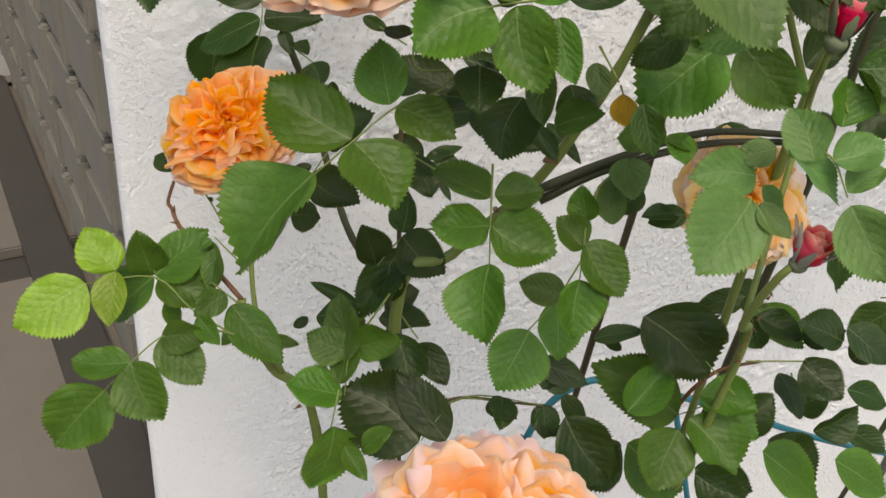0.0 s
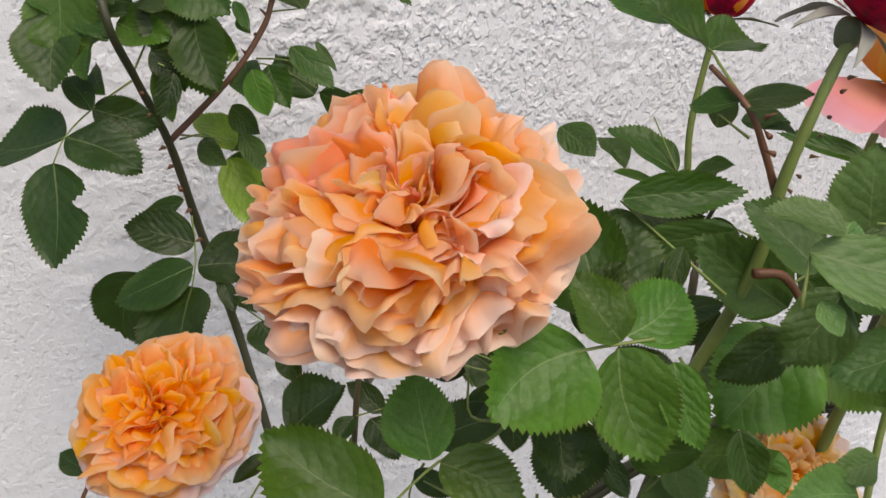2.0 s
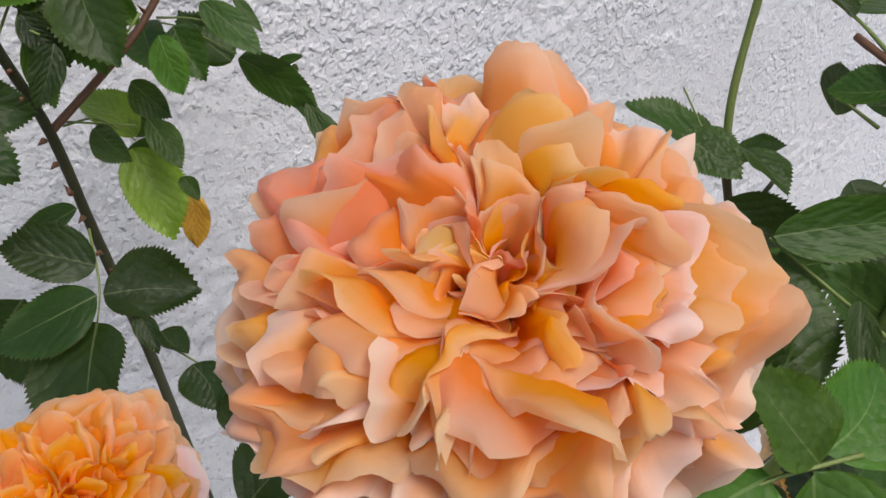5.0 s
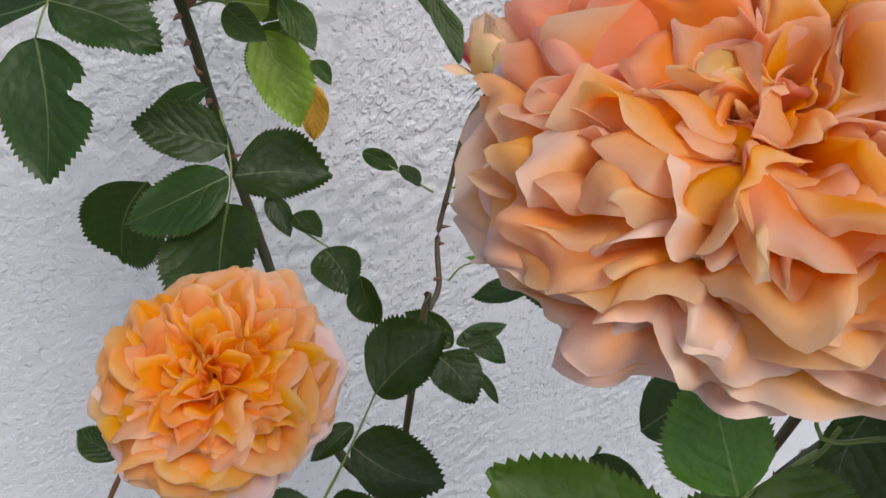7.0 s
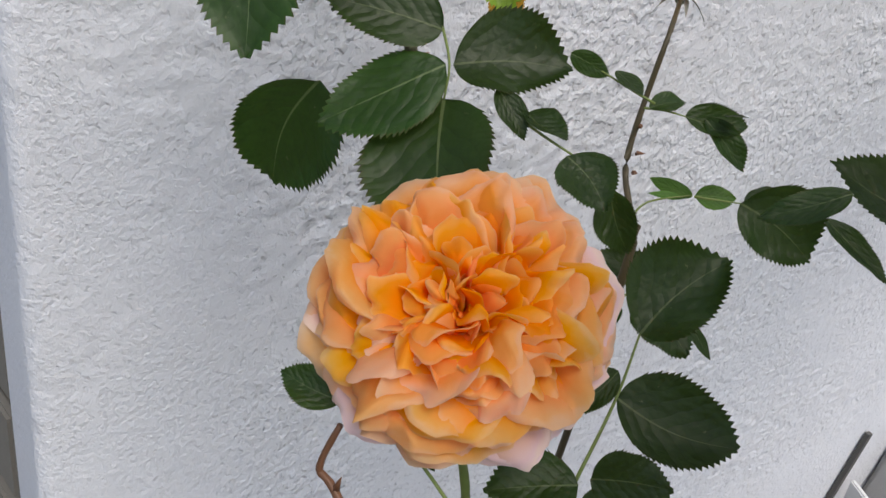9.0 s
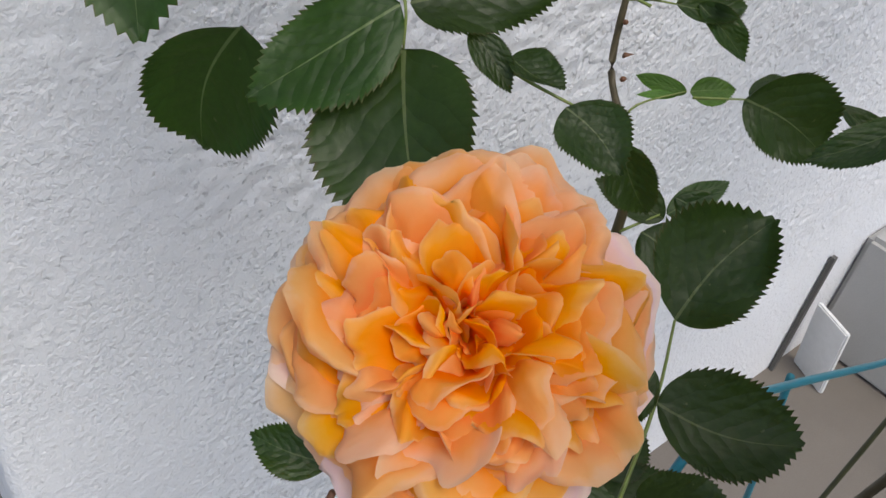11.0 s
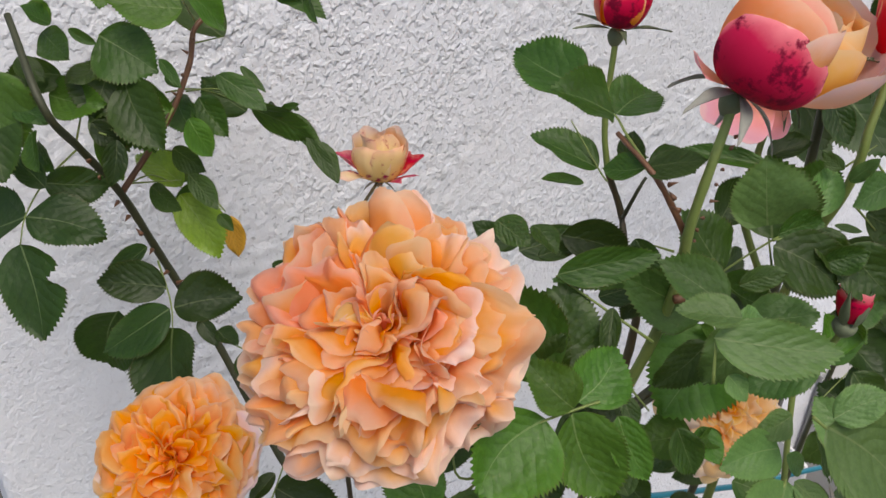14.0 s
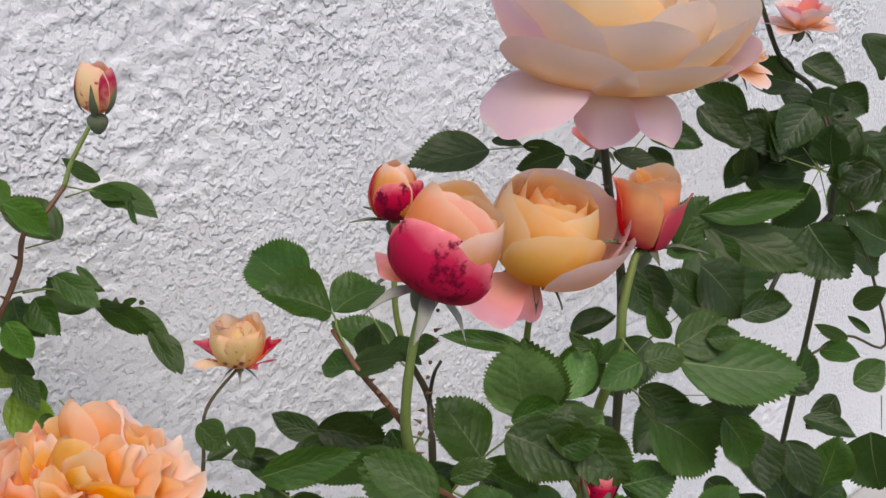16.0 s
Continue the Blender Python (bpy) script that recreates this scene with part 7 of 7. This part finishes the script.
shelled("red and peach rosebud with spread sepals", (0.3434, 0.4965, 1.5079), (0.08, 0.0, 1), 0.035, 53, 145, [(PETAL_BLUSH, -60, 100, ((.08, 0), (.32, .12), (.42, .42), (.32, .80), (.12, .98))), (PETAL_CORAL, 170, 100, ((.08, 0), (.30, .12), (.38, .42), (.30, .78), (.12, 1.0))), (PETAL_BLUSH, 30, 100, ((.08, 0), (.28, .12), (.34, .42), (.26, .78), (.10, .98))), (PETAL_RED, 34, 84, ((.08, 0), (.30, .08), (.43, .34), (.43, .58), (.36, .76))), (PETAL_WINE, -120, 60, ((.08, 0), (.32, .08), (.44, .38), (.36, .72), (.2, .94)))], (75, 98), 0.024, SEPAL, (0.0058, 0.012), "rose_bud", "rosebud", "rosebuds")
shelled("faded cream rosebud with crumpled wine-spotted petals", (0.3313, 0.7285, 1.3101), (0.08, 0.02, 1), 0.052, 59, 145, [(PETAL_WINE, -95, 34, ((.06, 0), (.26, .10), (.46, .26), (.64, .44))), (PETAL_FADED, -60, 24, ((.06, 0), (.28, .08), (.50, .16), (.66, .14))), (PETAL_WINE, 95, 34, ((.06, 0), (.28, .12), (.48, .30), (.62, .50))), (PETAL_WINE, 60, 26, ((.06, 0), (.28, .08), (.48, .18), (.62, .20))), (PETAL_FADED, -30, 54, ((.06, 0), (.30, .10), (.42, .34), (.40, .58), (.30, .66))), (PETAL_FADED, 35, 56, ((.06, 0), (.30, .10), (.40, .36), (.42, .60), (.34, .70))), (PETAL_CREAM, 150, 60, ((.06, 0), (.30, .10), (.40, .40), (.40, .66), (.34, .80))), (PETAL_CREAM, -130, 54, ((.06, 0), (.30, .10), (.40, .38), (.40, .66), (.36, .80))), (PETAL_FADED, -60, 50, ((.06, 0), (.24, .12), (.30, .42), (.32, .70), (.38, .94))), (PETAL_FADED, 20, 60, ((.06, 0), (.2, .12), (.26, .42), (.24, .70), (.2, .88))), (PETAL_PEACH, 120, 60, ((.06, 0), (.2, .12), (.26, .42), (.30, .70), (.30, .86)))], (100, 130), 0.016, SEPAL_GREY, (0.0045, 0.007), "rose_bud", "rosebud", "rosebuds", 0.075)
shelled("small tight peach and red rosebud", (0.2518, 0.7415, 1.5417), (0.10, 0.0, 1), 0.037, 61, 145, [(PETAL_FADED, -40, 100, ((.10, 0), (.30, .15), (.36, .45), (.30, .80), (.14, 1.0))), (PETAL_WINE, 85, 60, ((.10, 0), (.30, .12), (.38, .42), (.36, .70), (.28, .90))), (PETAL_CORAL, 170, 100, ((.10, 0), (.28, .15), (.35, .45), (.28, .80), (.14, .98))), (PETAL_WINE, -110, 55, ((.10, 0), (.30, .15), (.39, .45), (.34, .74), (.24, .92)))], (58, -16), 0.028, SEPAL, (0.0088, 0.016), "rose_bud", "rosebud", "rosebuds")
cupped("small red rosebud in grey-green sepals", (0.3230, 0.2815, 1.3122), (0.1, -0.25, 1), 0.022, 67, 0, [(3, 0.9, 1.1, 40, -12, 1.3, (PETAL_SCARLET, PETAL_RED), 0), (3, 0.9, 0.9, 26, -10, 1.4, (PETAL_SCARLET,), 60), (3, 0.85, 0.6, 10, -6, 1.4, (PETAL_CORAL,), 0)], (30, 30), 0.026, SEPAL_GREY, (0.0060, 0.008), "rose_bud", "rosebud", "rosebuds")
cupped("closed green rosebud with a pink slit", (0.3313, 0.3165, 1.4191), (0.12, -0.05, 1), 0.024, 71, 30, [(3, 0.85, 0.9, 38, -14, 1.4, (PETAL_RED,), 0), (3, 0.8, 0.6, 20, -10, 1.4, (PETAL_PINK,), 60)], (34, -10), 0.026, SEPAL, (0.0070, 0.010), "rose_bud", "rosebud", "rosebuds")
cupped("faded pink rose among the far leaves", (0.8244, 0.5465, 1.5640), (-0.1, -0.1, 1), 0.034, 73, 30, [(5, 1.0, 0.9, 80, 90, 0.5, (PETAL_PALE, PETAL_LILAC), 0), (6, 0.95, 0.8, 60, 40, 0.7, (PETAL_PALE, PETAL_LILAC), 0), (6, 0.8, 0.6, 40, 20, 0.8, (PETAL_PINK, PETAL_LILAC), 0)], (110, 140), 0.016)
cupped("lilac-pink rose behind the pale rose", (0.6752, 0.5065, 1.5536), (0.0, -0.2, 1), 0.030, 79, 30, [(5, 1.0, 0.9, 90, 110, 0.5, (PETAL_LILAC,), 0), (5, 0.95, 0.8, 60, 40, 0.7, (PETAL_LILAC, PETAL_BLUSH), 0)], (110, 140), 0.016)
cupped("small pink rose low behind the tall cane", (0.5069, 0.4865, 1.5236), (-0.2, -0.1, 1), 0.022, 85, 30, [(4, 1.0, 0.9, 60, 40, 0.7, (PETAL_PINK, PETAL_PINK), 0), (4, 0.95, 0.8, 40, 10, 0.9, (PETAL_PINK,), 0)], (110, 140), 0.012)
_bm = bmesh.new()
tube(_bm, [(0.3632, 0.6200, 0.0000), (0.3832, 0.6115, 0.7602), (0.3942, 0.6115, 0.8289), (0.4206, 0.6115, 0.8877), (0.4754, 0.6115, 0.9065), (0.5588, 0.6115, 0.8713), (0.8414, 0.6065, 0.7263), (1.4830, 0.6015, 0.3889), (1.4600, 0.5500, 0.0000)], 0.0042, 0.0042, 8, 6)
tagged(part("garden_hose", smooth(_bm), HOSE), "teal rubber watering tube looped behind the bush", "hose")
_bm = bmesh.new()
tube(_bm, [(0.5881, 0.6185, 0.8581), (0.7096, 0.6215, 0.5311), (0.6996, 0.6215, 0.4000), (0.6896, 0.6215, 0.0000)], 0.0040, 0.0040, 8, 6)
tagged(part("garden_hose", smooth(_bm), HOSE), "teal rubber watering tube standing upright", "hose")
leaf(CANE_D, LEAF_GREEN, [(0.2418, 0.3751, 1.4976), (0.2440, 0.3940, 1.5070), (0.2480, 0.4060, 1.5110), (0.2440, 0.4230, 1.5180)], [(0.2440, 0.4230, 1.5180, 0.2345, 0.4600, 1.5310, -0.42, -0.42, 0.80, 0.78), (0.2480, 0.4060, 1.5110, 0.2190, 0.4170, 1.5260, -0.25, -0.45, 0.86, 0.80), (0.2490, 0.4060, 1.5110, 0.2790, 0.4092, 1.5185, -0.40, -0.35, 0.84, 0.85), (0.2425, 0.3800, 1.4980, 0.2374, 0.3990, 1.4910, -0.60, -0.20, 0.78, 0.70), (0.2425, 0.3800, 1.4980, 0.2540, 0.3590, 1.5080, -0.45, -0.25, 0.86, 0.65)], "dull green leaf of broad leaflets")
leaf(CANE_G, LEAF_DARK, [(0.5657, 0.5101, 1.3689), (0.5808, 0.5072, 1.3854)], [(0.5824, 0.5163, 1.4065, 0.5825, 0.4791, 1.3757, -0.44, -0.42, 0.79, 0.78), (0.5185, 0.5166, 1.3107, 0.5536, 0.5211, 1.3377, -0.22, -0.81, 0.54, 0.84), (0.6584, 0.4099, 1.3082, 0.6768, 0.4111, 1.3448, -0.23, -0.94, 0.27, 0.77), (0.5782, 0.4903, 1.3526, 0.5354, 0.4845, 1.3196, -0.66, -0.73, 0.17, 0.74), (0.5778, 0.4687, 1.3109, 0.5357, 0.4639, 1.2784, -0.20, -0.67, 0.71, 0.86), (0.5993, 0.4512, 1.3006, 0.6288, 0.4196, 1.2620, -0.87, -0.26, 0.42, 0.72)])
leaf(CANE_I, LEAF_DARK, [(0.8335, 0.5128, 1.4375), (0.8259, 0.5286, 1.4574)], [(0.8207, 0.5377, 1.4619, 0.7848, 0.5660, 1.4841, -0.89, -0.18, 0.42, 0.79), (0.8606, 0.5281, 1.5033, 0.8829, 0.5014, 1.4857, -0.72, -0.65, 0.25, 1.00), (0.8441, 0.5052, 1.4400, 0.8305, 0.5036, 1.4805, -0.78, -0.37, 0.50, 0.86), (0.8817, 0.4783, 1.4360, 0.8545, 0.5046, 1.4156, -0.75, -0.38, 0.54, 0.83), (0.8678, 0.4516, 1.3734, 0.8293, 0.4792, 1.4027, -0.36, -0.78, 0.52, 0.79), (0.8108, 0.5028, 1.3892, 0.8090, 0.4550, 1.3540, -0.80, -0.52, 0.30, 0.97), (0.7230, 0.5653, 1.3722, 0.7323, 0.4972, 1.3216, -0.67, -0.44, 0.60, 0.97), (0.7504, 0.5460, 1.3855, 0.7607, 0.5049, 1.3447, -0.37, -0.73, 0.57, 0.79), (0.8409, 0.5316, 1.4923, 0.8017, 0.5339, 1.4596, -0.61, -0.60, 0.52, 0.83)])
leaf(CANE_I, LEAF_DARK, [(0.9502, 0.5782, 1.3990), (0.9267, 0.5785, 1.3653)], [(0.9422, 0.5773, 1.3816, 0.9088, 0.5974, 1.3380, 0.06, -0.64, 0.76, 0.91), (0.9918, 0.5623, 1.4327, 1.0163, 0.5387, 1.3952, -0.29, -0.56, 0.77, 0.82), (0.9619, 0.6223, 1.5073, 0.9854, 0.5804, 1.4860, -0.39, -0.50, 0.77, 0.80), (1.0247, 0.5916, 1.5342, 1.0355, 0.5653, 1.4876, -0.12, -0.89, 0.44, 0.87), (0.9527, 0.5340, 1.3197, 0.9956, 0.5090, 1.2897, -0.38, -0.71, 0.59, 0.73), (0.9007, 0.5756, 1.3201, 0.8515, 0.5884, 1.3027, -0.00, -0.89, 0.46, 0.81), (0.7989, 0.6348, 1.2881, 0.8058, 0.5911, 1.2486, -0.33, -0.82, 0.46, 0.91)])
leaf(CANE_E, LEAF_DARK, [(0.6119, 0.4387, 1.1246), (0.6481, 0.4189, 1.1345)], [(0.6464, 0.4557, 1.1830, 0.6437, 0.4028, 1.1619, -0.19, -0.67, 0.72, 0.95), (0.6395, 0.4249, 1.1345, 0.6885, 0.4078, 1.1632, -0.33, -0.56, 0.76, 0.89), (0.6527, 0.4045, 1.1156, 0.6340, 0.4500, 1.1326, -0.38, -0.79, 0.47, 0.94), (0.6256, 0.4024, 1.0900, 0.6780, 0.3826, 1.1051, -0.35, -0.26, 0.90, 0.84), (0.6948, 0.4170, 1.1803, 0.6824, 0.4538, 1.2138, -0.25, -0.65, 0.71, 0.88)])
leaf(CANE_E, LEAF_GREEN, [(0.5571, 0.4152, 1.1710), (0.5882, 0.4111, 1.1957)], [(0.5772, 0.4271, 1.2020, 0.6256, 0.4228, 1.2255, -0.23, -0.84, 0.49, 0.72), (0.5902, 0.4076, 1.1972, 0.6060, 0.3780, 1.1675, -0.36, -0.71, 0.60, 0.73), (0.5706, 0.3929, 1.1558, 0.5439, 0.4032, 1.1232, -0.23, -0.75, 0.62, 0.88)])
leaf(CANE_E, LEAF_DARK, [(0.7523, 0.4591, 1.0095), (0.7949, 0.4342, 1.0210)], [(0.8059, 0.4677, 1.0719, 0.8499, 0.4451, 1.1122, -0.63, -0.71, 0.32, 0.92), (0.7762, 0.4495, 1.0199, 0.8420, 0.4395, 1.0574, -0.37, -0.67, 0.64, 0.84), (0.7941, 0.4119, 0.9891, 0.8588, 0.4200, 1.0300, -0.21, -0.73, 0.65, 0.82), (0.7647, 0.4159, 0.9699, 0.8145, 0.4064, 0.9984, 0.35, -0.67, 0.66, 0.86), (0.7810, 0.4804, 1.0755, 0.8235, 0.4628, 1.1131, -0.50, -0.54, 0.68, 0.79)])
leaf(CANE_E, LEAF_GREEN, [(0.7153, 0.4436, 1.0419), (0.7534, 0.4365, 1.0730)], [(0.7545, 0.4370, 1.0721, 0.8095, 0.4201, 1.1015, -0.31, -0.55, 0.77, 0.76), (0.7146, 0.4312, 1.0205, 0.7578, 0.4154, 1.0552, -0.65, -0.06, 0.76, 0.78), (0.8011, 0.4434, 1.1349, 0.8137, 0.4410, 1.1875, -0.30, -0.51, 0.80, 0.85)])
leaf(CANE_E, LEAF_MID, [(0.4109, 0.3703, 1.1174), (0.3699, 0.3765, 1.1012)], [(0.3712, 0.3778, 1.0997, 0.3125, 0.4108, 1.1309, -0.25, -0.77, 0.58, 0.65), (0.3887, 0.3802, 1.1135, 0.4262, 0.3476, 1.0919, 0.26, -0.64, 0.73, 0.68), (0.4316, 0.4007, 1.1731, 0.4526, 0.3646, 1.1589, -0.36, -0.35, 0.87, 0.77), (0.3310, 0.3765, 1.0818, 0.3744, 0.3491, 1.0456, -0.29, -0.70, 0.65, 0.69), (0.4255, 0.3399, 1.0850, 0.4685, 0.3098, 1.0548, -0.09, -0.38, 0.92, 0.76), (0.4756, 0.3186, 1.0845, 0.5213, 0.2968, 1.0577, -0.43, -0.34, 0.84, 0.64)], "bluish-green leaf low in the bush")
leaf(CANE_E, LEAF_DARK, [(0.3782, 0.3408, 1.1519), (0.3627, 0.3601, 1.1692)], [(0.3260, 0.3910, 1.1911, 0.3671, 0.3592, 1.1562, -0.41, -0.71, 0.57, 0.89), (0.3576, 0.3808, 1.1934, 0.3809, 0.3653, 1.1790, -0.54, -0.59, 0.60, 0.63), (0.4522, 0.3361, 1.1892, 0.4212, 0.3485, 1.2023, -0.29, -0.53, 0.80, 0.83), (0.4249, 0.3375, 1.1732, 0.4383, 0.3082, 1.1655, -0.20, -0.72, 0.66, 0.96), (0.4546, 0.3392, 1.1987, 0.4762, 0.3139, 1.1828, -0.19, -0.56, 0.81, 0.80), (0.2670, 0.3704, 1.1293, 0.2927, 0.3397, 1.0934, -0.18, -0.82, 0.55, 0.80), (0.4265, 0.3090, 1.1358, 0.4599, 0.3079, 1.1529, -0.42, -0.91, 0.08, 0.76), (0.3456, 0.3193, 1.1059, 0.3668, 0.2898, 1.1071, 0.07, -0.89, 0.45, 0.84)])
leaf(CANE_D, LEAF_DARK, [(0.2103, 0.4146, 1.1205), (0.2287, 0.4070, 1.1211)], [(0.2251, 0.4060, 1.1191, 0.2362, 0.3837, 1.1251, -0.18, -0.35, 0.92, 0.75), (0.2566, 0.3947, 1.1185, 0.2696, 0.3768, 1.1049, -0.02, -0.60, 0.80, 0.89), (0.3002, 0.4057, 1.1641, 0.3301, 0.3919, 1.1773, 0.43, -0.55, 0.71, 0.39), (0.2609, 0.4099, 1.1477, 0.2929, 0.3896, 1.1375, -0.35, -0.56, 0.75, 0.55)])
twig(CANE_D, [(0.1845, 0.4285, 1.0936), (0.1983, 0.4215, 1.1125), (0.2157, 0.4165, 1.1175), (0.2483, 0.4165, 1.1055), (0.2768, 0.4115, 1.1001)], 0.0014, 0.0010, STEM_BROWN)
twig(CANE_E, [(0.3803, 0.3965, 1.0735), (0.3901, 0.3915, 1.1086), (0.4056, 0.3865, 1.1296), (0.4300, 0.3765, 1.1415)], 0.0018, 0.0012, STEM_RED)
leaf(CANE_A, LEAF_GREEN, [(0.1879, 0.7496, 1.4498), (0.2074, 0.7378, 1.4552)], [(0.2095, 0.7386, 1.4544, 0.1828, 0.7858, 1.4828, -0.07, -0.66, 0.75, 0.56), (0.1837, 0.7332, 1.4170, 0.1905, 0.7040, 1.3972, -0.47, -0.56, 0.68, 0.69), (0.1717, 0.7454, 1.4161, 0.1717, 0.7171, 1.3980, -0.58, -0.60, 0.56, 0.75), (0.1716, 0.7194, 1.3647, 0.1511, 0.7455, 1.3765, -0.69, -0.66, 0.28, 0.68), (0.1737, 0.7145, 1.3614, 0.1527, 0.7199, 1.3334, -0.38, -0.92, 0.07, 0.69)])
leaf(CANE_A, LEAF_GREEN, [(0.2221, 0.7538, 1.4803), (0.2387, 0.7442, 1.4858), (0.2480, 0.7391, 1.4896)], [(0.2465, 0.7426, 1.4912, 0.2282, 0.7702, 1.5059, -0.70, -0.52, 0.48, 0.36), (0.2488, 0.7406, 1.4890, 0.2704, 0.6999, 1.4691, -0.14, -0.74, 0.65, 0.42)], "small folded green leaf on the bud stem")
leaf(CANE_A, LEAF_GREEN, [(0.1770, 0.7815, 1.4051), (0.1986, 0.7668, 1.4079), (0.2256, 0.7416, 1.3981)], [(0.2232, 0.7433, 1.3929, 0.2027, 0.7696, 1.4172, -0.32, -0.60, 0.73, 0.75), (0.2191, 0.7574, 1.4149, 0.2368, 0.7461, 1.4022, -0.67, -0.55, 0.51, 0.40), (0.2264, 0.7410, 1.3957, 0.2551, 0.7010, 1.3771, -0.93, -0.36, 0.01, 0.53), (0.2542, 0.7073, 1.3787, 0.2590, 0.6759, 1.3535, -0.54, -0.58, 0.61, 0.31), (0.2415, 0.7256, 1.3944, 0.2476, 0.7066, 1.4068, -0.84, -0.41, 0.35, 0.30)], "small green leaf with narrow leaflets")
